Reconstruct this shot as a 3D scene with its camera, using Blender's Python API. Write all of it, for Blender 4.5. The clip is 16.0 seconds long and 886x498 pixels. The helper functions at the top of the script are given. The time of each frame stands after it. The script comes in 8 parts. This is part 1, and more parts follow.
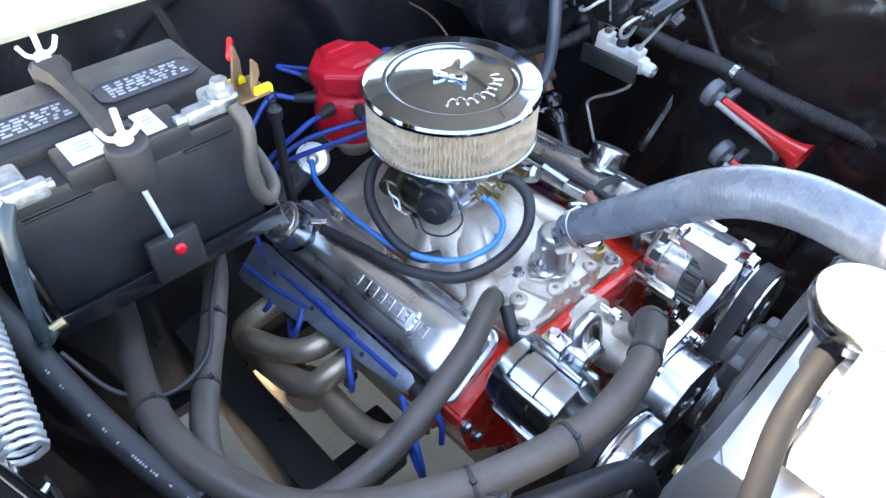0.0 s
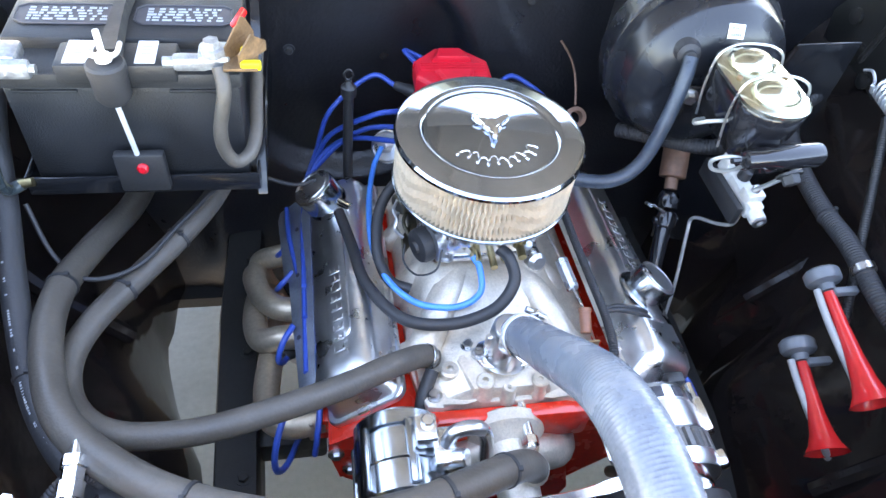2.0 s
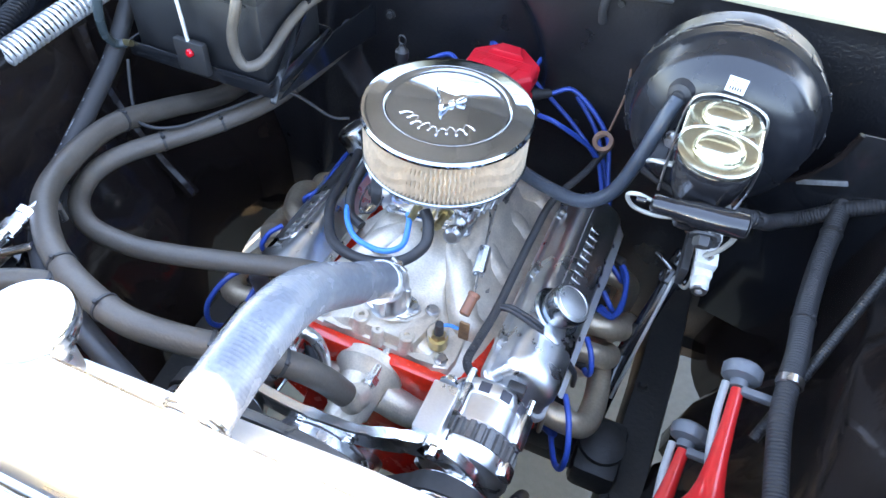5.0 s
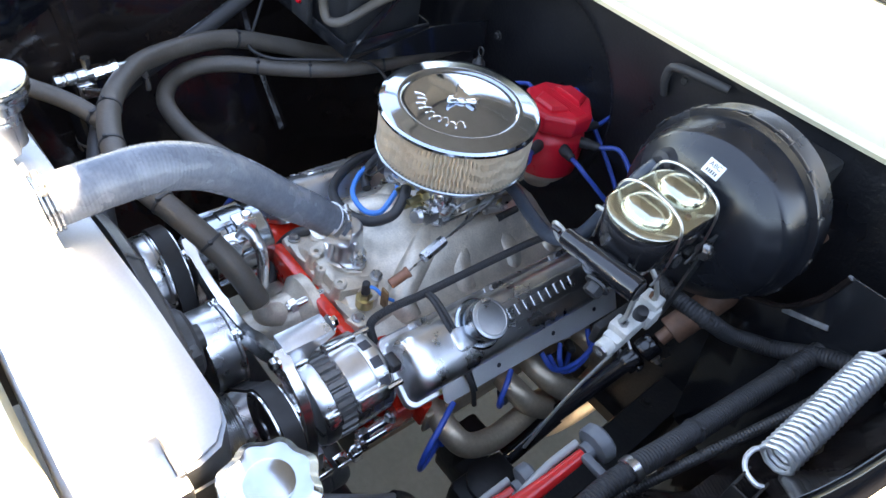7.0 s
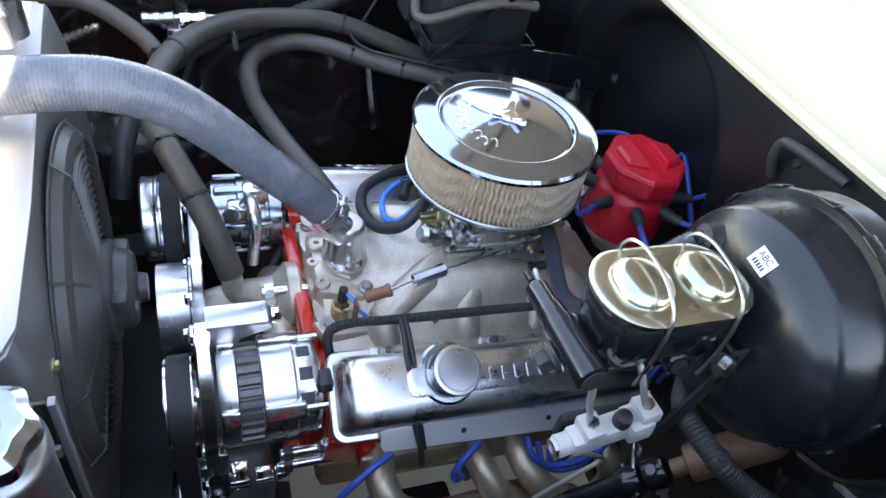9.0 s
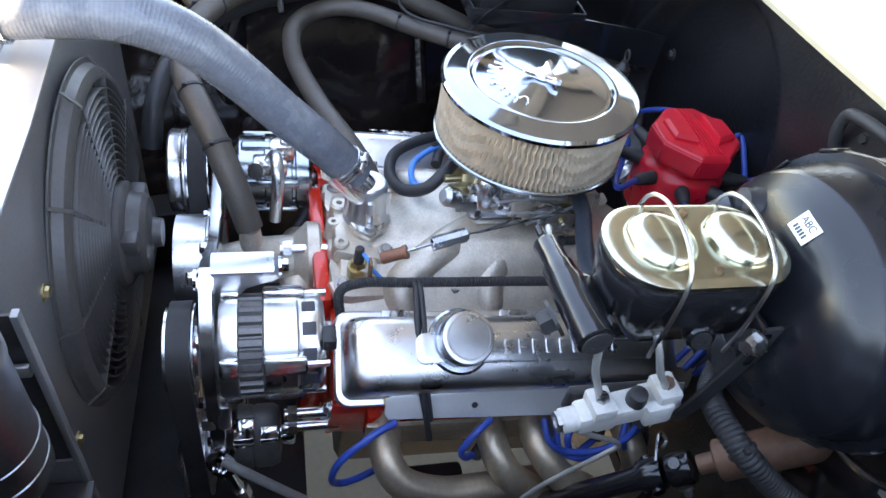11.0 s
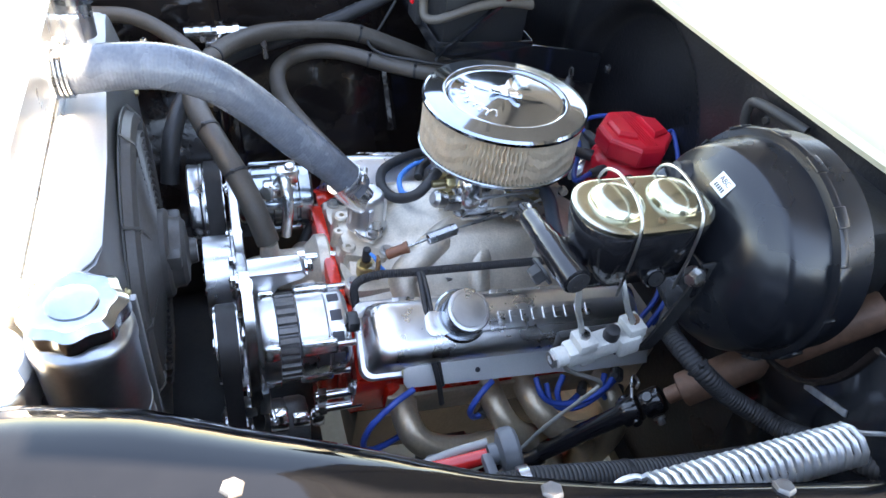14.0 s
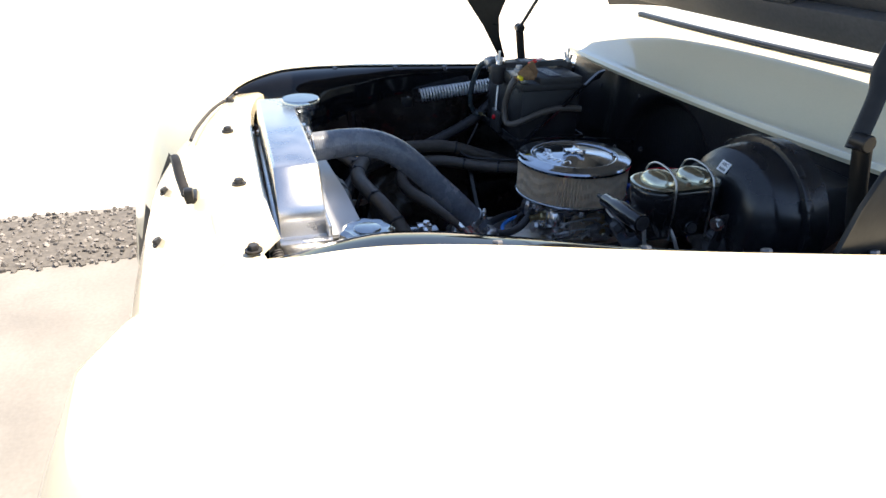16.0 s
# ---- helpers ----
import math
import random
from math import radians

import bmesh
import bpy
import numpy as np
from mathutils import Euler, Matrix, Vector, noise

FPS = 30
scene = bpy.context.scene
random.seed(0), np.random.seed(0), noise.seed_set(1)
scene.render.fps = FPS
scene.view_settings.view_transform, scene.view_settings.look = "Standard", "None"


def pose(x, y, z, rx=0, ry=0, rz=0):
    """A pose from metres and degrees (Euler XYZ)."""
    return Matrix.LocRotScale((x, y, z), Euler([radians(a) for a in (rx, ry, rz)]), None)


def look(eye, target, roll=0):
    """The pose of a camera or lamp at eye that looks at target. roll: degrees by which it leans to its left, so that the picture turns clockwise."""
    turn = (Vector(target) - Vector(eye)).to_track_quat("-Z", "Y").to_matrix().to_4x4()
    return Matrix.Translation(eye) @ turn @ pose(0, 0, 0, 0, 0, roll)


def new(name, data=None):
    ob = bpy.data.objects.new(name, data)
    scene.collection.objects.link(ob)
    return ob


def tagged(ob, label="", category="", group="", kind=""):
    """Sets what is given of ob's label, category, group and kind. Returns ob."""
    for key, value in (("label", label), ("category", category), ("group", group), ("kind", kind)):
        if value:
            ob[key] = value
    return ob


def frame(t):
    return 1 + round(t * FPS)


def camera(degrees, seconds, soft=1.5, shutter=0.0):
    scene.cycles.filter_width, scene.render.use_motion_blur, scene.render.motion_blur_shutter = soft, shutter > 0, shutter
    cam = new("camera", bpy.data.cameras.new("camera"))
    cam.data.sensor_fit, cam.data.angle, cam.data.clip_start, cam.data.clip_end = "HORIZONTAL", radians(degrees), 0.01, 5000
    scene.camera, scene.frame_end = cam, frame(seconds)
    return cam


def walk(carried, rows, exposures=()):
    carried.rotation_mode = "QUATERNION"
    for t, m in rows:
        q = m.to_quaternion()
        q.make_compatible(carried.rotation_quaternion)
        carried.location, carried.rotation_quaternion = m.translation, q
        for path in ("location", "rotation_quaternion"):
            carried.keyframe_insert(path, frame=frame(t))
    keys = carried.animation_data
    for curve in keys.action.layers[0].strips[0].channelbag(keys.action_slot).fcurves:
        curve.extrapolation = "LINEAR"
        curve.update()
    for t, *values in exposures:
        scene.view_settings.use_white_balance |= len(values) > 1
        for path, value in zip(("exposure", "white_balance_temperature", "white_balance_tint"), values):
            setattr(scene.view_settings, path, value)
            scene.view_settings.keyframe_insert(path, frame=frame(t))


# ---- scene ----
cam = camera(65.4, 16.0)
PATH = [
    (0, (-0.605, -0.633, 1.6), (0.367, 0.409, 0.197), 0.7),
    (0.5, (-0.573, -0.667, 1.612), (0.313, 0.483, 0.236), 1.4),
    (1, (-0.526, -0.738, 1.636), (0.244, 0.478, 0.247), 4.0),
    (1.5, (-0.399, -0.738, 1.662), (0.206, 0.551, 0.257), 6.1),
    (2, (-0.239, -0.715, 1.656), (0.122, 0.585, 0.181), 9.0),
    (2.5, (-0.173, -0.716, 1.657), (0.052, 0.607, 0.174), 8.4),
    (3, (-0.089, -0.747, 1.668), (0.002, 0.545, 0.144), 7.8),
    (3.5, (-0.006, -0.735, 1.679), (-0.123, 0.532, 0.136), 4.8),
    (4, (0.094, -0.712, 1.668), (-0.224, 0.535, 0.137), 6.1),
    (4.5, (0.171, -0.738, 1.679), (-0.263, 0.482, 0.155), 4.9),
    (5, (0.297, -0.788, 1.697), (-0.162, 0.471, 0.213), 4.5),
    (5.2, (0.333, -0.801, 1.703), (-0.175, 0.471, 0.246), 4.6),
    (7.3, (0.686, -0.631, 1.675), (-0.406, 0.313, 0.29), 10.9),
    (7.5, (0.698, -0.592, 1.662), (-0.481, 0.25, 0.282), 9.7),
    (8, (0.731, -0.458, 1.637), (-0.59, 0.115, 0.248), 7.8),
    (8.5, (0.741, -0.404, 1.616), (-0.598, 0.159, 0.241), 9.2),
    (9, (0.718, -0.409, 1.588), (-0.59, 0.246, 0.224), 13.7),
    (9.5, (0.701, -0.4, 1.556), (-0.574, 0.279, 0.173), 15.0),
    (9.7, (0.7, -0.395, 1.549), (-0.594, 0.259, 0.171), 15.7),
    (12, (0.773, -0.313, 1.524), (-0.604, 0.079, 0.128), 9.2),
    (12.5, (0.778, -0.324, 1.529), (-0.59, 0.09, 0.129), 9.9),
    (13, (0.788, -0.341, 1.536), (-0.57, 0.113, 0.139), 9.8),
    (13.5, (0.822, -0.425, 1.559), (-0.522, 0.187, 0.21), 11.2),
    (14, (0.882, -0.439, 1.589), (-0.519, 0.157, 0.292), 9.2),
    (14.5, (0.968, -0.425, 1.616), (-0.53, 0.054, 0.38), 6.9),
    (15, (1.084, -0.491, 1.637), (-0.472, 0.057, 0.506), 4.2),
    (15.5, (1.22, -0.648, 1.625), (-0.357, -0.006, 0.575), 3.0),
    (16, (1.374, -0.742, 1.588), (-0.338, -0.208, 0.703), 1.1),
]
EXPOSURES = [(0, 4.2, 9300, 15), (1.0, 4.15, 9300, 15), (1.5, 4.3, 9400, 15), (2.5, 4.72, 9800, 16), (3.5, 4.75, 9800, 16), (5, 4.52, 9200, 14), (7.5, 3.6, 10100, 15), (9.5, 3.65, 10400, 16), (12, 3.95, 10500, 16), (13.5, 3.87, 10200, 15), (14.4, 3.7, 9900, 14), (15, 3.3, 9500, 14), (15.5, 2.52, 8700, 13), (16, 1.5, 8000, 13)]
walk(cam, [(t, look(eye, target, roll)) for t, eye, target, roll in PATH], EXPOSURES)

# ---- world and light ----
SUN_EL, SUN_AZ = radians(68.0), radians(3)      # high, from behind the cab
world = bpy.data.worlds.new("sky")
scene.world = world
world.use_nodes = True
wn = world.node_tree.nodes
sky = wn.new("ShaderNodeTexSky")
sky.dust_density, sky.air_density, sky.ozone_density = 0.05, 0.9, 4.0
sky.sky_type, sky.sun_disc, sky.sun_elevation, sky.sun_rotation = "NISHITA", False, SUN_EL, SUN_AZ
world.node_tree.links.new(sky.outputs[0], wn["Background"].inputs[0])
wn["Background"].inputs[1].default_value = 0.115
sun = new("sun", bpy.data.lights.new("sun", "SUN"))
sun.data.energy, sun.data.angle, sun.data.color = 5.0, radians(0.5), (1.0, 0.95, 0.87)
sun_from = Vector((math.sin(SUN_AZ) * math.cos(SUN_EL), math.cos(SUN_AZ) * math.cos(SUN_EL), math.sin(SUN_EL)))
sun.matrix_world = look(sun_from * 20, (0, 0, 0))

# ---- materials ----


def mat(name, col, rough=0.5, metal=0.0, var=0.18, scale=14.0, bump=0.0, bscale=150.0, coat=0.0, rvar=0.12, stain=None, sscale=5.0, samount=0.5, trans=0.0, spec=0.5, island=0.0):
    m = bpy.data.materials.new(name)
    m.use_nodes = True
    nt = m.node_tree
    n, l = nt.nodes, nt.links
    b = n["Principled BSDF"]
    b.inputs["Metallic"].default_value = metal
    b.inputs["Coat Weight"].default_value = coat
    b.inputs["Coat Roughness"].default_value = 0.06
    b.inputs["Transmission Weight"].default_value = trans
    b.inputs["Specular IOR Level"].default_value = spec
    tc = n.new("ShaderNodeTexCoord")
    big = n.new("ShaderNodeTexNoise")
    big.inputs["Scale"].default_value, big.inputs["Detail"].default_value = scale, 5
    l.new(tc.outputs["Object"], big.inputs["Vector"])
    fine = n.new("ShaderNodeTexNoise")
    fine.inputs["Scale"].default_value, fine.inputs["Detail"].default_value = bscale, 4
    l.new(tc.outputs["Object"], fine.inputs["Vector"])
    ramp = n.new("ShaderNodeMapRange")
    ramp.inputs["From Min"].default_value, ramp.inputs["From Max"].default_value = 0.3, 0.7
    ramp.inputs["To Min"].default_value, ramp.inputs["To Max"].default_value = 1 - var, 1 + var
    l.new(big.outputs["Fac"], ramp.inputs["Value"])
    grain = n.new("ShaderNodeMapRange")
    grain.inputs["From Min"].default_value, grain.inputs["From Max"].default_value = 0.3, 0.7
    grain.inputs["To Min"].default_value, grain.inputs["To Max"].default_value = 1 - var * 0.5, 1 + var * 0.5
    l.new(fine.outputs["Fac"], grain.inputs["Value"])
    mul = n.new("ShaderNodeMath")
    mul.operation = "MULTIPLY"
    l.new(ramp.outputs[0], mul.inputs[0])
    l.new(grain.outputs[0], mul.inputs[1])
    last = mul.outputs[0]
    if island:
        info = n.new("ShaderNodeNewGeometry")
        isl = n.new("ShaderNodeMapRange")
        isl.inputs["To Min"].default_value, isl.inputs["To Max"].default_value = 1 - island, 1 + island
        l.new(info.outputs["Random Per Island"], isl.inputs["Value"])
        m2 = n.new("ShaderNodeMath")
        m2.operation = "MULTIPLY"
        l.new(last, m2.inputs[0])
        l.new(isl.outputs[0], m2.inputs[1])
        last = m2.outputs[0]
    vm = n.new("ShaderNodeVectorMath")
    vm.operation = "SCALE"
    vm.inputs[0].default_value = col
    l.new(last, vm.inputs["Scale"])
    colour = vm.outputs[0]
    if stain:
        sn = n.new("ShaderNodeTexNoise")
        sn.inputs["Scale"].default_value, sn.inputs["Detail"].default_value, sn.inputs["Roughness"].default_value = sscale, 8, 0.65
        l.new(tc.outputs["Object"], sn.inputs["Vector"])
        sr = n.new("ShaderNodeMapRange")
        sr.inputs["From Min"].default_value, sr.inputs["From Max"].default_value = 0.5, 0.72
        sr.inputs["To Max"].default_value = samount
        l.new(sn.outputs["Fac"], sr.inputs["Value"])
        mix = n.new("ShaderNodeMix")
        mix.data_type = "RGBA"
        l.new(sr.outputs[0], mix.inputs["Factor"])
        l.new(colour, mix.inputs["A"])
        mix.inputs["B"].default_value = (*stain, 1)
        colour = mix.outputs["Result"]
    l.new(colour, b.inputs["Base Color"])
    rr = n.new("ShaderNodeMapRange")
    rr.inputs["From Min"].default_value, rr.inputs["From Max"].default_value = 0.3, 0.7
    rr.inputs["To Min"].default_value, rr.inputs["To Max"].default_value = max(0.02, rough - rvar * rough * 2), min(1, rough + rvar * rough * 2)
    l.new(big.outputs["Fac"], rr.inputs["Value"])
    l.new(rr.outputs[0], b.inputs["Roughness"])
    if bump:
        bp = n.new("ShaderNodeBump")
        bp.inputs["Strength"].default_value, bp.inputs["Distance"].default_value = bump, 0.002
        l.new(fine.outputs["Fac"], bp.inputs["Height"])
        l.new(bp.outputs[0], b.inputs["Normal"])
    return m


SATIN_CHROME = mat("satin_chrome", (0.8, 0.8, 0.8), 0.31, 1.0, 0.05, 25)
LID_CHROME = mat("chrome_plate", (0.42, 0.46, 0.49), 0.2, 1.0, 0.08, 40)
SPUN_CHROME = mat("mirror_chrome_plate", (0.39, 0.44, 0.5), 0.08, 1.0, 0.04, 30)
CABLE = mat("grey_green_cable_jacket", (0.035, 0.05, 0.055), 0.3, 0.0, 0.15, 20)
CHROME = mat("chrome", (0.86, 0.86, 0.86), 0.1, 1.0, 0.05, 30)
POLISH = mat("polished_aluminium", (0.82, 0.82, 0.82), 0.22, 1.0, 0.06, 25, 0.05, 300)
BRUSHED = mat("brushed_aluminium", (0.74, 0.75, 0.76), 0.3, 1.0, 0.07, 12, 0.08, 400)
CAST = mat("cast_aluminium", (0.65, 0.57, 0.475), 0.4, 0.5, 0.2, 22, 0.3, 300, stain=(0.36, 0.31, 0.24), sscale=12, samount=0.6)
STEEL = mat("plain_steel", (0.5, 0.5, 0.5), 0.3, 1.0, 0.12, 40)
ZINC = mat("yellow_zinc", (0.6, 0.59, 0.47), 0.22, 1.0, 0.18, 18, stain=(0.5, 0.62, 0.5), sscale=14, samount=0.5)
BRASS = mat("brass", (0.5, 0.4, 0.22), 0.35, 1.0, 0.1, 40)
BRONZE = mat("dull_bronze_plate", (0.13, 0.115, 0.085), 0.38, 0.8, 0.2, 40, 0.2, 250)
# Passenger loom plate: aluminium with its shade put into the colour.
LOOM_SHADED = mat("shaded_blue_grey_plate", (0.3, 0.335, 0.39), 0.42, 0.75, 0.2, 30, 0.1, 300)
LEAD = mat("lead_grey_metal", (0.35, 0.37, 0.39), 0.5, 0.7, 0.3, 60, 0.6, 200)
RUST = mat("rusty_plated_steel", (0.22, 0.13, 0.07), 0.6, 0.5, 0.35, 50, 0.5, 250)
HEADER = mat("header_steel", (0.52, 0.42, 0.31), 0.42, 0.7, 0.18, 10, stain=(0.28, 0.21, 0.15), sscale=10, samount=0.6)
RED_ENGINE = mat("red_engine_enamel", (0.76, 0.028, 0.012), 0.25, 0.0, 0.12, 30, 0.25, 120, coat=0.6)
RED_PLASTIC = mat("red_plastic", (0.72, 0.014, 0.03), 0.33, 0.0, 0.06, 30)
RED_HORN = mat("red_horn", (0.62, 0.02, 0.02), 0.2, 0.0, 0.08, 30, coat=0.4)
BLUE = mat("blue_rubber", (0.01, 0.26, 0.78), 0.35, 0.0, 0.08, 40)
BLUE_WIRE = mat("blue_wire_jacket", (0.008, 0.07, 0.36), 0.38, 0.0, 0.08, 40)
CREAM = mat("cream_paint", (0.8, 0.72, 0.52), 0.2, 0.0, 0.03, 3, coat=0.8)
BLACK_GLOSS = mat("gloss_black_paint", (0.011, 0.012, 0.014), 0.15, 0.0, 0.2, 9, 0.06, 60, coat=0.2)
BOOSTER_BLACK = mat("semi_gloss_black_enamel", (0.012, 0.0135, 0.017), 0.27, 0.0, 0.2, 9, 0.05, 60, spec=0.6)
BLACK_LIP = mat("gloss_black_lip_paint", (0.004, 0.0045, 0.006), 0.07, 0.0, 0.15, 9, 0.04, 40, coat=0.0, spec=0.4)
HOOD_UNDER = mat("satin_black_hood_underside", (0.055, 0.058, 0.064), 0.55, 0.0, 0.2, 6, 0.1, 120, spec=0.3)
MC_BLACK = mat("gloss_black_cast_enamel", (0.012, 0.012, 0.014), 0.13, 0.0, 0.2, 20, 0.14, 160, coat=0.4)
BLACK_WALL = mat("black_firewall_paint", (0.01, 0.01, 0.012), 0.34, 0.0, 0.3, 7, 0.55, 160, coat=0.15)
BLACK_BROWN = mat("brown_black_panel", (0.015, 0.011, 0.01), 0.1, 0.0, 0.35, 6, 0.35, 22, coat=0.0, stain=(0.024, 0.017, 0.014), sscale=7, samount=0.7, spec=0.45)
BLACK_SATIN = mat("satin_black_metal", (0.024, 0.024, 0.025), 0.42, 0.0, 0.2, 20, 0.2, 200)
FRAME_BLACK = mat("chassis_black", (0.013, 0.0125, 0.0125), 0.6, 0.0, 0.3, 12, 0.4, 120, stain=(0.035, 0.028, 0.022), sscale=9, samount=0.6)
RUBBER = mat("black_rubber", (0.028, 0.028, 0.03), 0.55, 0.0, 0.15, 30, 0.2, 300)
HOSE = mat("heater_hose_rubber", (0.083, 0.07, 0.058), 0.46, 0.0, 0.16, 14, 0.25, 260, stain=(0.15, 0.125, 0.1), sscale=22, samount=0.4)
# Black hose rubber; its blue is reflected sky put into the colour.
HOSE_SKY_TINT = mat("black_hose_rubber_sky_tint", (0.036, 0.05, 0.068), 0.34, 0.0, 0.2, 18, 0.2, 260, stain=(0.09, 0.1, 0.115), sscale=24, samount=0.4)
HOSE_BLACK = mat("dark_hose_rubber", (0.03, 0.03, 0.032), 0.5, 0.0, 0.15, 18, 0.25, 300)
# Grey rubber; the blue in it is sky reflection mixed into the colour.
HOSE_GREY = mat("dusty_grey_hose", (0.135, 0.152, 0.178), 0.26, 0.0, 0.2, 16, 0.2, 200, stain=(0.27, 0.28, 0.3), sscale=20, samount=0.6)
BATTERY = mat("battery_plastic", (0.0155, 0.0165, 0.0185), 0.45, 0.0, 0.15, 20, 0.45, 420)
BATTERY_TOP = mat("battery_lid_plastic", (0.026, 0.027, 0.0285), 0.5, 0.0, 0.12, 20, 0.3, 420)
LABEL_WHITE = mat("white_label", (0.75, 0.76, 0.76), 0.4, 0.0, 0.05, 30)
LABEL_GREY = mat("grey_print", (0.4, 0.43, 0.45), 0.45, 0.0, 0.1, 60)
INK = mat("dark_ink", (0.05, 0.05, 0.06), 0.5, 0.0, 0.1, 60)
YELLOW = mat("yellow_plastic", (0.8, 0.62, 0.02), 0.4, 0.0, 0.05, 40)
PAPER = mat("filter_cloth", (0.66, 0.53, 0.39), 0.75, 0.0, 0.12, 35, 0.3, 500, island=0.06)
WHITE_PLASTIC = mat("white_plastic", (0.78, 0.78, 0.76), 0.35, 0.0, 0.05, 20)
GREY_HORN = mat("grey_plastic", (0.12, 0.13, 0.14), 0.4, 0.0, 0.1, 30)
GREY_TUBE = mat("grey_vinyl_tube", (0.3, 0.3, 0.29), 0.45, 0.0, 0.1, 30)
BROWN = mat("brown_connector", (0.26, 0.1, 0.055), 0.45, 0.0, 0.12, 40)
BRIGHT_ZINC = mat("bright_zinc_hardware", (0.85, 0.86, 0.86), 0.4, 0.5, 0.08, 40)
SPRING = mat("zinc_spring", (0.76, 0.78, 0.79), 0.38, 0.75, 0.1, 30)
DRIVE = mat("pale_concrete", (0.66, 0.62, 0.56), 0.85, 0.0, 0.08, 2, 0.3, 60)
CONCRETE = mat("concrete", (0.2, 0.195, 0.188), 0.85, 0.0, 0.14, 3, 0.4, 60, stain=(0.15, 0.146, 0.14), sscale=2.2, samount=0.5)
GRAVEL = mat("gravel_ground", (0.1, 0.095, 0.09), 0.9, 0.0, 0.3, 30, 0.9, 45)
STONE = mat("gravel_stone", (0.15, 0.142, 0.137), 0.85, 0.0, 0.25, 40, 0.3, 200, island=0.55)
HINGE_BLACK = mat("black_hinge_paint", (0.014, 0.014, 0.014), 0.35, 0.0, 0.2, 20, 0.1, 100, spec=0.3)
# Driver's loom plate: the same aluminium, coloured as lit.
PLATE = mat("lit_sheet_aluminium", (0.82, 0.82, 0.8), 0.48, 0.5, 0.05, 12, 0.08, 400)
# Black standing for the shade on the fins behind the fan.
SHADE_BLACK = mat("matte_black_painted_shade", (0.008, 0.008, 0.009), 0.8, 0.0, 0.2, 60, 0.3, 300)
FAN_PLASTIC = mat("dusty_fan_plastic", (0.075, 0.07, 0.067), 0.42, 0.0, 0.2, 12, 0.15, 200)
OVERFLOW = mat("thin_black_hose_rubber", (0.004, 0.005, 0.007), 0.75, 0.0, 0.15, 18, 0.1, 300, spec=0.1)
# Bare shroud aluminium with the light on its top painted in.
LIT_SHEET = mat("bare_sheet_painted_lit", (0.4, 0.42, 0.445), 0.45, 0.5, 0.06, 8, 0.05, 300)
BOLT_GREY = mat("dull_plated_bolt", (0.17, 0.17, 0.18), 0.42, 0.7, 0.2, 40)
TANK_ALLOY = mat("smoky_spun_alloy", (0.34, 0.36, 0.39), 0.36, 1.0, 0.1, 20, 0.05, 200)
SHROUD = mat("dull_grey_aluminium", (0.27, 0.275, 0.28), 0.38, 0.7, 0.1, 6, 0.1, 300)
STATOR = mat("dark_stator_steel", (0.16, 0.155, 0.15), 0.45, 0.6, 0.2, 40, 0.2, 300)
SEAL = mat("weatherstrip", (0.03, 0.035, 0.042), 0.35, 0.0, 0.12, 20)
BELT = mat("drive_belt", (0.03, 0.027, 0.026), 0.55, 0.0, 0.15, 40)
COPPER = mat("copper_brown_paint", (0.2, 0.105, 0.07), 0.5, 0.2, 0.25, 16, 0.3, 120)
FITTING = mat("bright_fitting_metal", (0.6, 0.6, 0.58), 0.2, 0.9, 0.1, 30)
RED_LED = mat("red_plastic_button", (0.7, 0.01, 0.02), 0.2, 0.0, 0.05, 50)

# ---- mesh helpers ----
BASE = {}


def V(*a):
    return Vector(a[0] if len(a) == 1 else a)


def frame_of(d):
    """Two directions at right angles to d."""
    d = Vector(d).normalized()
    u = d.orthogonal().normalized() if abs(d.z) > 0.95 else d.cross(Vector((0, 0, 1))).normalized()
    return u, d.cross(u).normalized()


def box(bm, c, s, bev=0.003, rot=None, seg=2):
    m = Matrix.Translation(Vector(c)) @ ((rot.to_4x4() if rot is not None else Matrix()) @ Matrix.Diagonal((*s, 1)))
    got = bmesh.ops.create_cube(bm, size=1.0, matrix=m)
    if bev:
        edges = list({e for v in got["verts"] for e in v.link_edges})
        bmesh.ops.bevel(bm, geom=edges, offset=min(bev, min(s) * 0.45), segments=seg, profile=0.5, affect="EDGES")
    return bm


def rings(bm, sections, caps=True, closed=True):
    """Skin over a row of rings of points of the same number; a ring of one point closes to a tip."""
    prev = None
    first = last = None
    for pts in sections:
        vs = [bm.verts.new(p) for p in pts]
        if prev:
            a, b = prev, vs
            k = max(len(a), len(b))
            for i in range(k if closed else k - 1):
                j = (i + 1) % k
                if len(a) == 1 and len(b) > 1:
                    bm.faces.new((a[0], b[j], b[i]))
                elif len(b) == 1 and len(a) > 1:
                    bm.faces.new((a[i], a[j], b[0]))
                elif len(a) > 1:
                    bm.faces.new((a[i], a[j], b[j], b[i]))
        first, prev, last = first or vs, vs, vs
    if caps and closed:
        for vs, flip in ((first, True), (last, False)):
            if len(vs) > 2:
                bm.faces.new(vs[::-1] if flip else vs)
    return bm


def lathe(bm, o, axis, profile, seg=32, caps=True, wob=None):
    """profile: rows of (radius, height along the axis)."""
    o, d = Vector(o), Vector(axis).normalized()
    u, w = frame_of(d)
    out = []
    for r, h in profile:
        if r <= 1e-6:
            out.append([o + d * h])
        else:
            ring = []
            for i in range(seg):
                a = 2 * math.pi * i / seg
                rr = r * (wob(a) if wob else 1)
                ring.append(o + d * h + (u * math.cos(a) + w * math.sin(a)) * rr)
            out.append(ring)
    return rings(bm, out, caps)


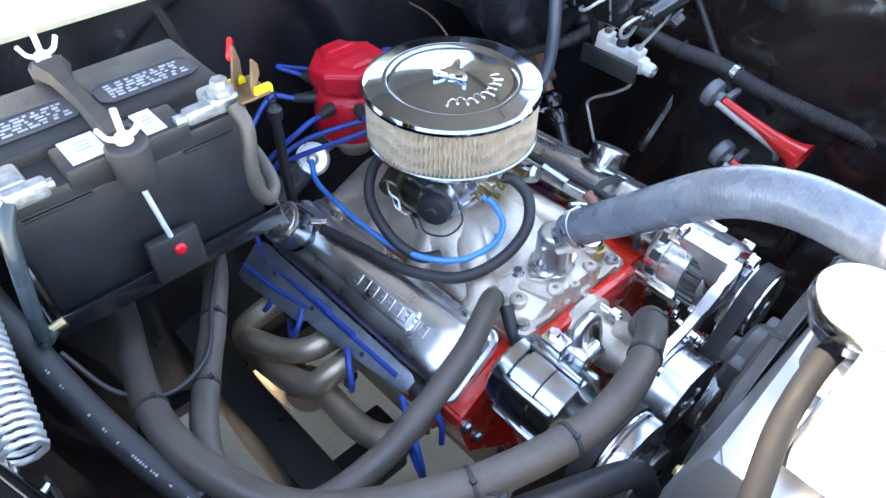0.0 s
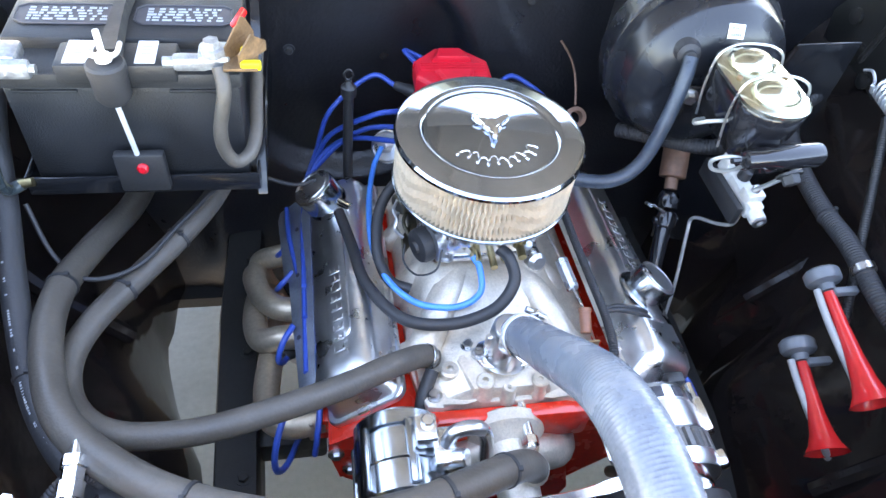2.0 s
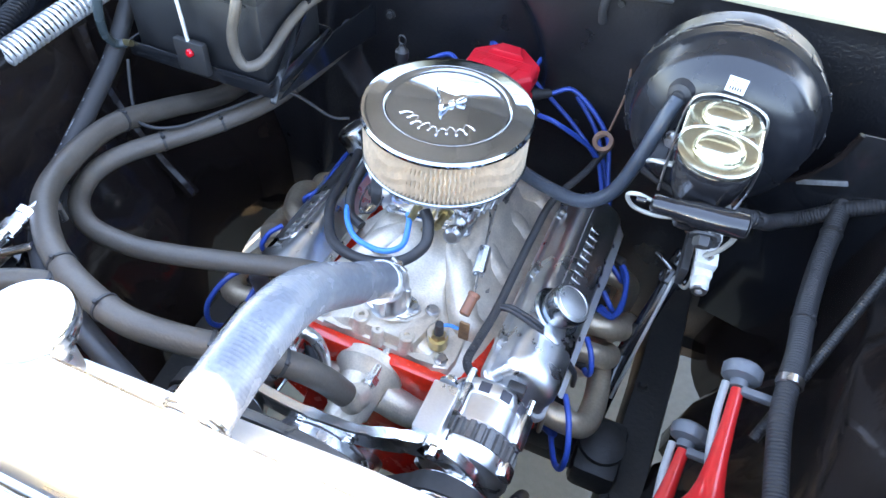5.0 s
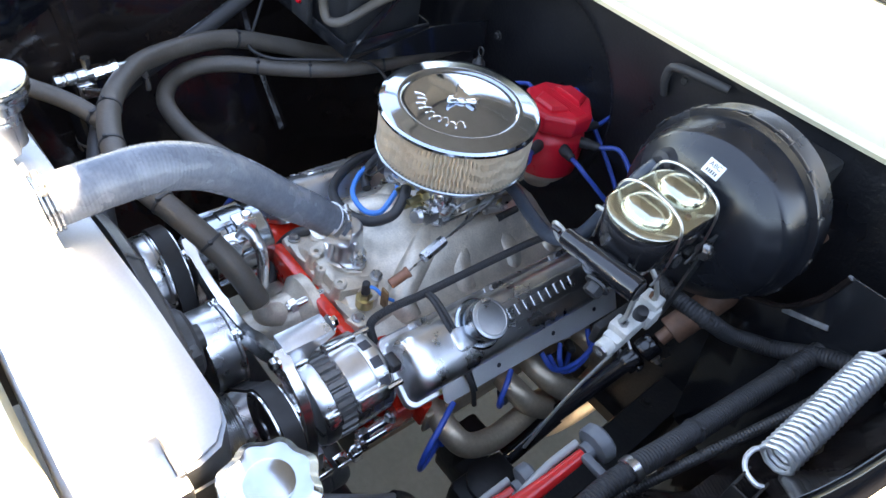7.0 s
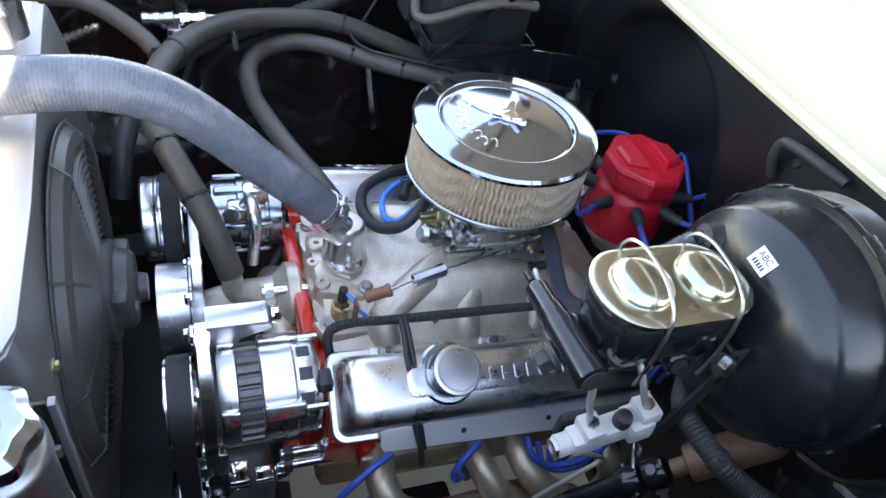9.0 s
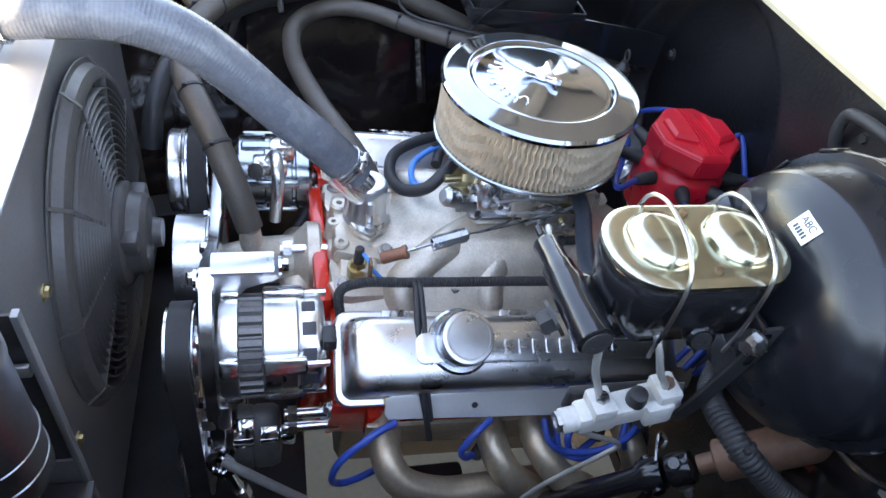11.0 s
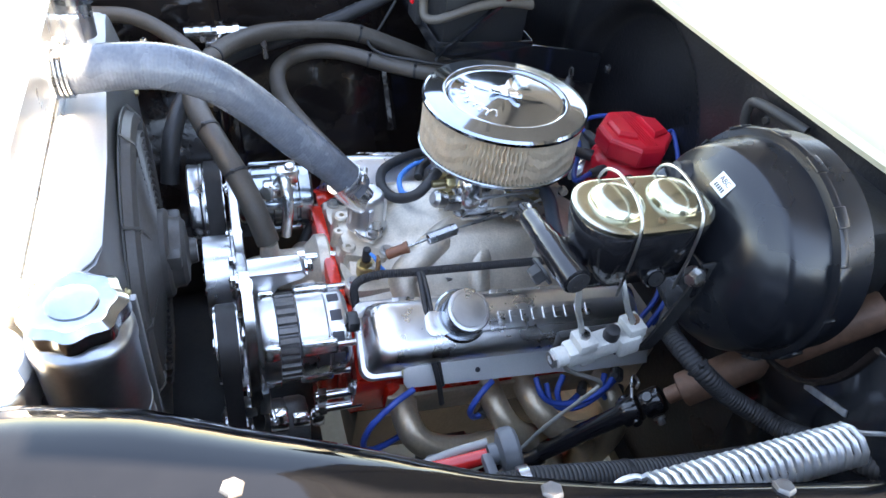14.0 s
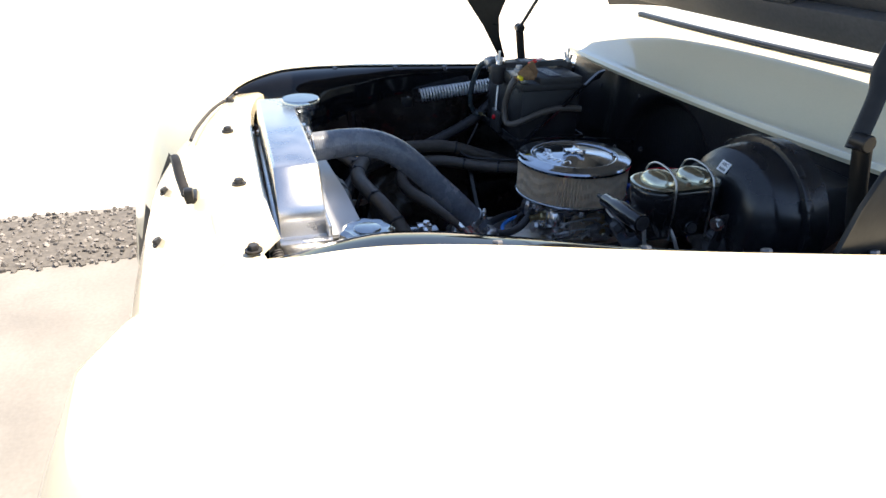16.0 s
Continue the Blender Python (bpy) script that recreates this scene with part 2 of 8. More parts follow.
def cyl(bm, p0, p1, r0, r1=None, seg=20, bev=0.0):
    p0, p1 = Vector(p0), Vector(p1)
    r1 = r0 if r1 is None else r1
    h = (p1 - p0).length
    b = min(bev, h * 0.4, min(r0, r1) * 0.6)
    prof = [(r0 - b, 0), (r0, b), (r1, h - b), (r1 - b, h)] if b else [(r0, 0), (r1, h)]
    return lathe(bm, p0, p1 - p0, prof, seg)


def spline(pts, n=8):
    pts = [Vector(p) for p in pts]
    if len(pts) == 2:
        return [pts[0].lerp(pts[1], i / n) for i in range(n + 1)]
    q = [pts[0] * 2 - pts[1]] + pts + [pts[-1] * 2 - pts[-2]]
    out = []
    for i in range(1, len(q) - 2):
        a, b, c, d = q[i - 1], q[i], q[i + 1], q[i + 2]
        for k in range(n):
            t = k / n
            out.append(0.5 * ((2 * b) + (c - a) * t + (2 * a - 5 * b + 4 * c - d) * t * t + (3 * b - a - 3 * c + d) * t ** 3))
    out.append(pts[-1])
    return out


def tube(bm, pts, r, seg=14, n=8, ripple=None, curved=True, flat=1.0):
    """A pipe along points; r is a number or a function of 0..1; ripple: (metres, depth) of ribs."""
    path = spline(pts, n) if curved else [Vector(p) for p in pts]
    if ripple:
        total = sum((path[i + 1] - path[i]).length for i in range(len(path) - 1))
        count = int(total / ripple[0] * 3)
        fine, acc, i, step = [path[0]], 0.0, 0, total / count
        for k in range(1, count + 1):
            want = k * step
            while i < len(path) - 2 and acc + (path[i + 1] - path[i]).length < want:
                acc += (path[i + 1] - path[i]).length
                i += 1
            ln = (path[i + 1] - path[i]).length
            fine.append(path[i].lerp(path[i + 1], min(1, (want - acc) / max(ln, 1e-9))))
        path = fine
    d = (path[1] - path[0]).normalized()
    u, w = frame_of(d)
    secs = []
    for i, p in enumerate(path):
        t = (path[min(i + 1, len(path) - 1)] - path[max(i - 1, 0)]).normalized()
        u = (u - t * u.dot(t)).normalized()
        w = t.cross(u)
        rr = r(i / (len(path) - 1)) if callable(r) else r
        if ripple and i % 3 == 0:
            rr -= ripple[1]
        secs.append([p + u * math.cos(2 * math.pi * k / seg) * rr + w * math.sin(2 * math.pi * k / seg) * rr * flat for k in range(seg)])
    return rings(bm, secs)


def prism(bm, poly, o, u, v, w, depth, bev=0.0):
    """A flat outline, given in u and v from o, with a thickness along w."""
    o, u, v, w = Vector(o), Vector(u), Vector(v), Vector(w)
    a = [bm.verts.new(o + u * x + v * y) for x, y in poly]
    b = [bm.verts.new(o + u * x + v * y + w * depth) for x, y in poly]
    k = len(a)
    faces = [bm.faces.new(a[::-1]), bm.faces.new(b)] + [bm.faces.new((a[i], a[(i + 1) % k], b[(i + 1) % k], b[i])) for i in range(k)]
    if bev:
        edges = [e for e in faces[1].edges] + [e for e in faces[0].edges]
        bmesh.ops.bevel(bm, geom=edges, offset=bev, segments=2, profile=0.5, affect="EDGES")
    return bm


def sheet(bm, grid, thick=0.0):
    """Rows of points, skinned; with a thickness downwards along the normals if asked."""
    vs = [[bm.verts.new(p) for p in row] for row in grid]
    fs = []
    for i in range(len(vs) - 1):
        for j in range(len(vs[0]) - 1):
            fs.append(bm.faces.new((vs[i][j], vs[i][j + 1], vs[i + 1][j + 1], vs[i + 1][j])))
    if thick:
        bm.normal_update()
        bmesh.ops.solidify(bm, geom=fs, thickness=thick)
    return bm


def rounded(w, h, r, k=5):
    """The outline of a rounded rectangle round 0."""
    out = []
    for cx, cy, a0 in ((w / 2 - r, h / 2 - r, 0), (-w / 2 + r, h / 2 - r, 90), (-w / 2 + r, -h / 2 + r, 180), (w / 2 - r, -h / 2 + r, 270)):
        for i in range(k + 1):
            a = radians(a0 + 90 * i / k)
            out.append((cx + r * math.cos(a), cy + r * math.sin(a)))
    return out


def hexbolt(bm, p, d, r=0.007, h=0.006, washer=True):
    p, d = Vector(p), Vector(d).normalized()
    if washer:
        lathe(bm, p, d, [(r * 1.45, -0.002), (r * 1.45, 0.0014), (0, 0.0014)], 18)
    lathe(bm, p, d, [(r, 0), (r, h * 0.8), (r * 0.85, h), (0, h)], 6)
    return bm


def part(name, bm, material, parent=None, label="", xf=None, angle=38):
    if xf is not None:
        bm.transform(xf)
    bmesh.ops.recalc_face_normals(bm, faces=bm.faces)
    root = parent
    while root is not None and root.parent is not None:
        root = root.parent
    if root is None:
        lo = [min(v.co[i] for v in bm.verts) for i in range(3)]
        hi = [max(v.co[i] for v in bm.verts) for i in range(3)]
        base = Vector(((lo[0] + hi[0]) / 2, (lo[1] + hi[1]) / 2, lo[2]))
    else:
        base = BASE[root.name]
    bm.transform(Matrix.Translation(-base))
    me = bpy.data.meshes.new(name)
    bm.to_mesh(me)
    bm.free()
    for p in me.polygons:
        p.use_smooth = True
    me.set_sharp_from_angle(angle=radians(angle))
    me.materials.append(material)
    ob = new(name, me)
    if parent is None:
        ob.location = base
        BASE[ob.name] = base
    else:
        ob.parent = parent
    if label:
        ob["label"] = label
    return ob


def thing(name, base, label, category, group="", kind=""):
    ob = new(name)
    ob.empty_display_size = 0.02
    ob.location = base
    BASE[ob.name] = Vector(base)
    return tagged(ob, label, category, group, kind)


def B():
    return bmesh.new()


def turned(ax, deg, at=(0, 0, 0)):
    return Matrix.Translation(Vector(at)) @ Matrix.Rotation(radians(deg), 4, ax) @ Matrix.Translation(-Vector(at))


ENG = turned("X", -3.5, (0, -0.26, 0.80))      # the engine sits nose up
X0 = 0.011                                       # the crankshaft's line

# ---- ground ----
bm = B()
rng = random.Random(3)
ys = [-60, -14, -6, -3, -1.9, -1, 0, 1, 3, 8, 30, 120]
xs = [-2.7, -2.0, -1, 0, 1, 2, 5, 20, 120]
sheet(bm, [[(x, y, 0) for x in xs] for y in ys])
tagged(part("ground", bm, CONCRETE), "pale worn concrete yard under and round the truck", "ground", kind="structure")
bm = B()
sheet(bm, [[(x, y, 0.006 + 0.004 * math.sin(5 * x + 3 * y)) for x in np.linspace(-2.62, -2.0, 6)] for y in np.linspace(-9, 9, 40)])
tagged(part("gravel_bed", bm, GRAVEL), "strip of loose pale gravel beside the concrete", "gravel", kind="stuff")
bm = B()
for i in range(2600):
    r = rng.uniform(0.006, 0.019)
    p = V(rng.uniform(-2.68, -1.97), rng.uniform(-3.4, 0.6), 0.008)
    m = Matrix.Translation(p) @ Euler((rng.random() * 6, rng.random() * 6, rng.random() * 6)).to_matrix().to_4x4() @ Matrix.Diagonal((r, r * rng.uniform(0.6, 1), r * rng.uniform(0.5, 0.9), 1))
    bmesh.ops.create_icosphere(bm, subdivisions=1, radius=1, matrix=m) if i < 900 else bmesh.ops.create_cube(bm, size=1.4, matrix=m)
tagged(part("gravel", bm, STONE, angle=10), "loose grey and tan gravel stones", "gravel", kind="stuff")

bm = B()
sheet(bm, [[(x, y, 0) for x in (-300, -60, -12, -5, -2.7)] for y in ys])
tagged(part("driveway", bm, DRIVE), "bright pale concrete drive beyond the gravel strip", "driveway", kind="structure")
# Cab shell, out of view, closes the space behind the bay to light.
bm = B()
for y0, y1, z0, z1 in ((0.82, 0.84, 0.42, 1.18), (2.3, 2.32, 0.42, 1.5)):
    box(bm, (0.02, (y0 + y1) / 2, (z0 + z1) / 2), (1.6, y1 - y0, z1 - z0), 0)
box(bm, (0.02, 0.83, 1.25), (1.6, 0.12, 0.03), 0)
for x in (-0.8, 0.84):
    box(bm, (x, 1.56, 0.8), (0.03, 1.48, 0.78), 0)
cab = tagged(part("cab_body", bm, CREAM), "cream painted lower cab body of the truck, out of view", "truck cab", kind="structure")
# Unseen pan, added to keep light off the ground below.
bm = B()
box(bm, (0.02, 1.31, 0.395), (1.62, 2.08, 0.03), 0)
part("floor_pan", bm, FRAME_BLACK, cab, "black floor pan, unseen, added to block light under the truck")

# ---- body panels ----
CREST = [(0.28, -0.8, 1.15), (0.4, -0.792, 1.157), (0.5, -0.772, 1.17), (0.57, -0.738, 1.19), (0.612, -0.69, 1.207), (0.638, -0.62, 1.222), (0.655, -0.55, 1.226), (0.676, -0.45, 1.223), (0.707, -0.3, 1.213), (0.742, -0.1, 1.199), (0.774, 0.1, 1.186), (0.812, 0.4, 1.166), (0.835, 0.8, 1.15)]
EDGE = spline(CREST, 5)


def lip_width(y):
    rows = [(-1, 0.004), (-0.74, 0.006), (-0.68, 0.068), (-0.6, 0.096), (-0.52, 0.093), (-0.45, 0.073), (-0.385, 0.06), (-0.3, 0.036), (-0.2, 0.024), (2, 0.022)]
    for (a, wa), (b, wb) in zip(rows, rows[1:]):
        if y <= b:
            return wa + (wb - wa) * (y - a) / (b - a)


def fender(side):
    """A front fender: crown, its black hood-opening lip and the inner panel."""
    drop = 0.0 if side > 0 else -0.05
    mx = (lambda x: x) if side > 0 else (lambda x: 0.02 - x)
    f = thing("front_fender", (mx(0.95), -0.2, 0.5), "cream painted rounded truck front fender with black lip", "fender", "front fenders")
    crown = [(0, 0), (0.02, 0.003), (0.06, 0.003), (0.12, -0.002), (0.19, -0.016), (0.25, -0.042), (0.3, -0.08), (0.34, -0.15), (0.365, -0.25), (0.375, -0.4), (0.37, -0.6), (0.36, -0.9)]
    bm = B()
    grid, lips = [], []
    for i, p in enumerate(EDGE):
        t = (EDGE[min(i + 1, len(EDGE) - 1)] - EDGE[max(i - 1, 0)])
        out = V(t.y, -t.x, 0).normalized()
        k = max(0.0, -out.y)                       # 1 where the edge runs across the nose
        row = []
        w = min(1.0, max(0.0, (p.x - 0.46) / 0.14))
        for dx, dz in crown:
            q = p + out * dx * (1 - 0.45 * k * (1 - w))
            fall = (0.75 - 0.6 * w) * dx + w * 1.5 * max(0, dx - 0.19)
            bulge = 0.076 * w * min(1.0, k * 1.5) * min(1.0, dx / 0.12) ** 0.6
            row.append((mx(q.x), q.y - bulge, max(0.25, q.z + drop + (dz if dz < 0 else dz * (1 - k)) - k * fall)))
        grid.append(row)
        if p.y > -0.765 or p.x > 0.5:
            w = lip_width(p.y)
            o = -out
            lips.append([(mx(p.x + o.x * a), p.y + o.y * a, p.z + drop - b) for a, b in ((0.0005, 0.003), (0.25 * w, 0.004 + 0.005 * w), (0.5 * w, 0.005 + 0.03 * w), (0.75 * w, 0.006 + 0.11 * w), (0.9 * w, 0.01 + 0.22 * w), (w, 0.02 + 0.34 * w), (w + 0.004, 0.05 + w))])
    sheet(bm, grid, 0.002)
    part("crown", bm, CREAM, f)
    # Unseen black skin, added so the cream underside bounces no light down.
    bm = B()
    sheet(bm, [[(x - 0.006 * side, y, z - 0.008) for x, y, z in row] for row in grid], 0.001)
    part("unseen_liner", bm, FRAME_BLACK, f, "unseen black skin under the fender, added against bounced light")
    bm = B()
    sheet(bm, lips, 0.002)
    part("hood_lip", bm, BLACK_LIP, f, "gloss black painted inner lip")
    for y in (-0.44, -0.28, -0.106, 0.07):
        p = min(EDGE, key=lambda q: abs(q.y - y) + (q.x < 0.55))
        bm = B()
        hexbolt(bm, (mx(p.x - 0.012), p.y, p.z + drop - 0.008), (-0.3 * side, 0, 1), 0.0075, 0.008)
        part("lip_bolt", bm, BOLT_GREY, f, "dull grey hex bolt")
    # inner panel
    bm = B()
    grid = []
    for y in np.linspace(-0.72, 0.36, 30):
        p = min(EDGE, key=lambda q: abs(q.y - y) + (q.x < 0.55))
        x, z, w = p.x, p.z, lip_width(y) + 0.002
        row = []
        for dx, zz in ((-w - 0.002, z + drop - 0.04 - w), (-w - 0.008, min(1.1 if side > 0 else 1.08, z + drop - 0.06 - w)), (min(-0.112 if side > 0 else -0.06, -w - 0.012), 0.985), (min(-0.122 if side > 0 else -0.07, -w - 0.015), 0.9), (-0.13 if side > 0 else -0.1, 0.82), (-0.15, 0.74), (-0.2, 0.66), (-0.25, 0.56), (-0.27, 0.42)):
            if side > 0 and zz < 0.7:
                dx *= 1 - 0.24 * math.exp(-((y - 0.13) / 0.09) ** 2) - 0.24 * math.exp(-((y + 0.06) / 0.045) ** 2)
            if side < 0 and zz < 0.7:
                dx *= 1 - 0.2 * math.exp(-((y - 0.08) / 0.19) ** 2) - 0.13 * math.exp(-((y + 0.25) / 0.05) ** 2)
            jig = 0.011 * noise.noise((3 * y, 4 * zz, side * 2.0)) + (0.012 if side > 0 else 0.005) * noise.noise((9 * y, 11 * zz, side * 5.0))
            row.append((mx(x + dx + jig), y, zz + jig))
        grid.append(row)
    sheet(bm, grid, 0.002)
    part("inner_panel", bm, BLACK_BROWN, f, "brown-black glossy inner fender panel")
    for y0 in (-0.42, -0.05):
        bm = B()
        p = min(EDGE, key=lambda q: abs(q.y - y0) + (q.x < 0.55))
        tube(bm, [(mx(p.x - 0.075), y0, 1.06), (mx(p.x - 0.075), y0 + 0.01, 0.93), (mx(p.x - 0.11), y0 + 0.02, 0.82), (mx(p.x - 0.19), y0 + 0.03, 0.69)], 0.014, 8, 6)
        part("pressed_rib", bm, BLACK_BROWN, f)
    return f


fender(1)
fender(-1)

# header panel over the grille
nose_p = thing("header_panel", (0.03, -0.85, 0.7), "cream painted panel in front of the radiator, bolted down", "body panel")
bm = B()
prof = [(-0.705, 1.128), (-0.71, 1.146), (-0.722, 1.152), (-0.775, 1.15), (-0.81, 1.128), (-0.85, 1.09), (-0.9, 1.045), (-0.94, 0.99), (-0.965, 0.92), (-0.975, 0.8), (-0.975, 0.6), (-0.95, 0.3)]
grid = []
for x in np.linspace(-0.6, 0.64, 26):
    e = abs(x - 0.02) / 0.62
    row = []
    for y, z in prof:
        row.append((x, y + 0.07 * e ** 4 - (0.035 if x > 0.42 and y > -0.73 else 0), z + 0.012 * (x - 0.02) - 0.02 * e ** 6))
    grid.append(row)
sheet(bm, grid, 0.002)
part("panel", bm, CREAM, nose_p)
for i, (x, y, z) in enumerate(((-0.138, -0.76, 1.151), (0.2, -0.748, 1.154), (0.48, -0.738, 1.158), (-0.42, -0.75, 1.146), (-0.087, -0.9, 1.044), (0.181, -0.896, 1.049))):
    bm = B()
    hexbolt(bm, (x, y, z + 0.001), (0, -0.5 if y < -0.8 else 0, 1), 0.0085, 0.009)
    part("panel_bolt", bm, BLACK_SATIN, nose_p, "black hex bolt")
bm = B()
tube(bm, [(-0.26, -0.845, 1.1), (-0.33, -0.83, 1.11), (-0.42, -0.79, 1.13), (-0.5, -0.74, 1.14)], 0.004, 8, 6)
part("panel_seam", bm, RUBBER, nose_p, "black rubber seam strip")

latch = thing("hood_latch", (0.1, -0.845, 1.1), "black steel hood latch hook on the header panel", "latch")
bm = B()
box(bm, (0.145, -0.832, 1.118), (0.05, 0.02, 0.012), 0.003)
box(bm, (0.165, -0.835, 1.13), (0.022, 0.016, 0.02), 0.003)
part("latch_base", bm, HINGE_BLACK, latch)
bm = B()
tube(bm, [(0.145, -0.84, 1.12), (0.1, -0.85, 1.14), (0.06, -0.856, 1.155), (0.035, -0.86, 1.158)], 0.009, 8, 5, flat=0.6)
part("latch_hook", bm, HINGE_BLACK, latch)

# firewall, with a round dished recess
wall = thing("firewall", (0.02, 0.37, 0.4), "black painted steel firewall with a round pressed recess", "firewall", kind="structure")
bm = B()
grid = []


def wall_bow(x, z):
    """How far the upper firewall curves back towards its ends."""
    return 0.041 * ((x - 0.02) / 0.82) ** 2 * min(1.0, max(0.0, (z - 0.98) / 0.16))


for x in np.linspace(-0.78, 0.84, 200):
    row = []
    for z in np.linspace(0.4, 1.164, 98):
        d = math.hypot(x + 0.17, (z - 0.92) * 1.0)
        k = min(1, max(0, (0.24 - d) / 0.035))
        k = k * k * (3 - 2 * k)
        y = 0.355 + 0.045 * k - 0.012 * math.exp(-((x + 0.43) / 0.03) ** 2)
        y += wall_bow(x, z) - 0.16 * max(0, (0.72 - z))
        row.append((x, y, z + 0.014 * (x - 0.02)))
    grid.append(row)
sheet(bm, grid, 0.003)
part("bulkhead", bm, BLACK_WALL, wall)
for x, z in ((-0.55, 1.1), (-0.32, 1.12), (0.17, 1.12), (0.62, 1.1), (0.6, 0.95), (-0.27, 0.98), (0.14, 0.86)):
    bm = B()
    hexbolt(bm, (x, 0.354 + wall_bow(x, z), z), (0, -1, 0), 0.007, 0.006)
    part("firewall_bolt", bm, BLACK_SATIN, wall)

cowl = thing("cowl_panel", (0.02, 0.5, 1.15), "cream painted cowl panel behind the engine bay", "cowl", kind="structure")
bm = B()
grid = []
for x in np.linspace(-0.82, 0.9, 30):
    e = (x - 0.02) / 0.82
    b = -0.041 * e * e
    zz = 1.176 + 0.014 * (x - 0.02)
    row = [(x, 0.354 - b, zz - 0.014), (x, 0.344 - b, zz - 0.01), (x, 0.341 - b, zz - 0.003), (x, 0.345 - b, zz + 0.004), (x, 0.358 - b, zz + 0.006), (x, 0.37 - b, zz + 0.012), (x, 0.42 - b, zz + 0.046), (x, 0.48 - b, zz + 0.088), (x, 0.53 - b, zz + 0.112), (x, 0.56 - b, zz + 0.118), (x, 0.62 - b, zz + 0.12), (x, 0.8 - b, zz + 0.135)]
    grid.append(row)
sheet(bm, grid, 0.0025)
part("cowl", bm, CREAM, cowl)
bm = B()
tube(bm, [(x, 0.545 + 0.041 * ((x - 0.02) / 0.82) ** 2, 1.176 + 0.014 * (x - 0.02) + 0.122) for x in np.linspace(-0.72, 0.84, 14)], 0.011, 10, 3, flat=0.7)
part("weatherstrip", bm, SEAL, cowl, "dark blue-grey rubber weatherstrip")

# open hood above, hinged at the cowl
hood = thing("hood", (0.02, 0.5, 1.36), "open hood with black painted underside and ribs", "hood")
HA = radians(60)


def on_hood(x, s, d=0.0):
    """A place on the open hood: across, up along it, and below its skin."""
    return V(x, 0.52 - s * math.cos(HA) - d * math.sin(HA), 1.34 + s * math.sin(HA) - d * math.cos(HA))


bm = B()
grid = []
for x in np.linspace(-0.75, 0.79, 24):
    e = abs(x - 0.02) / 0.77
    row = []
    for s in np.linspace(0, 1.225, 14):
        wdt = 1 - 0.2 * (s / 1.25) ** 2
        row.append(on_hood(0.02 + (x - 0.02) * wdt, s - 0.05 * e * e * (s > 1), 0.07 * e ** 3 - 0.02))
    grid.append(row)
sheet(bm, grid, 0.002)
part("hood_skin", bm, HOOD_UNDER, hood)
for x0, x1, s0, s1 in ((-0.68, 0.72, 0.02, 0.1), (-0.55, 0.59, 1.08, 1.15), (-0.64, -0.54, 0.1, 1.0), (0.58, 0.68, 0.1, 1.0), (-0.04, 0.08, 0.1, 1.0)):
    bm = B()
    a = on_hood((x0 + x1) / 2, (s0 + s1) / 2, 0.015)
    rot = Matrix((V(1, 0, 0), V(0, -math.cos(HA), math.sin(HA)), V(0, -math.sin(HA), -math.cos(HA)))).transposed()
    box(bm, a, (x1 - x0, s1 - s0, 0.03), 0.008, rot)
    part("hood_brace", bm, HOOD_UNDER, hood)

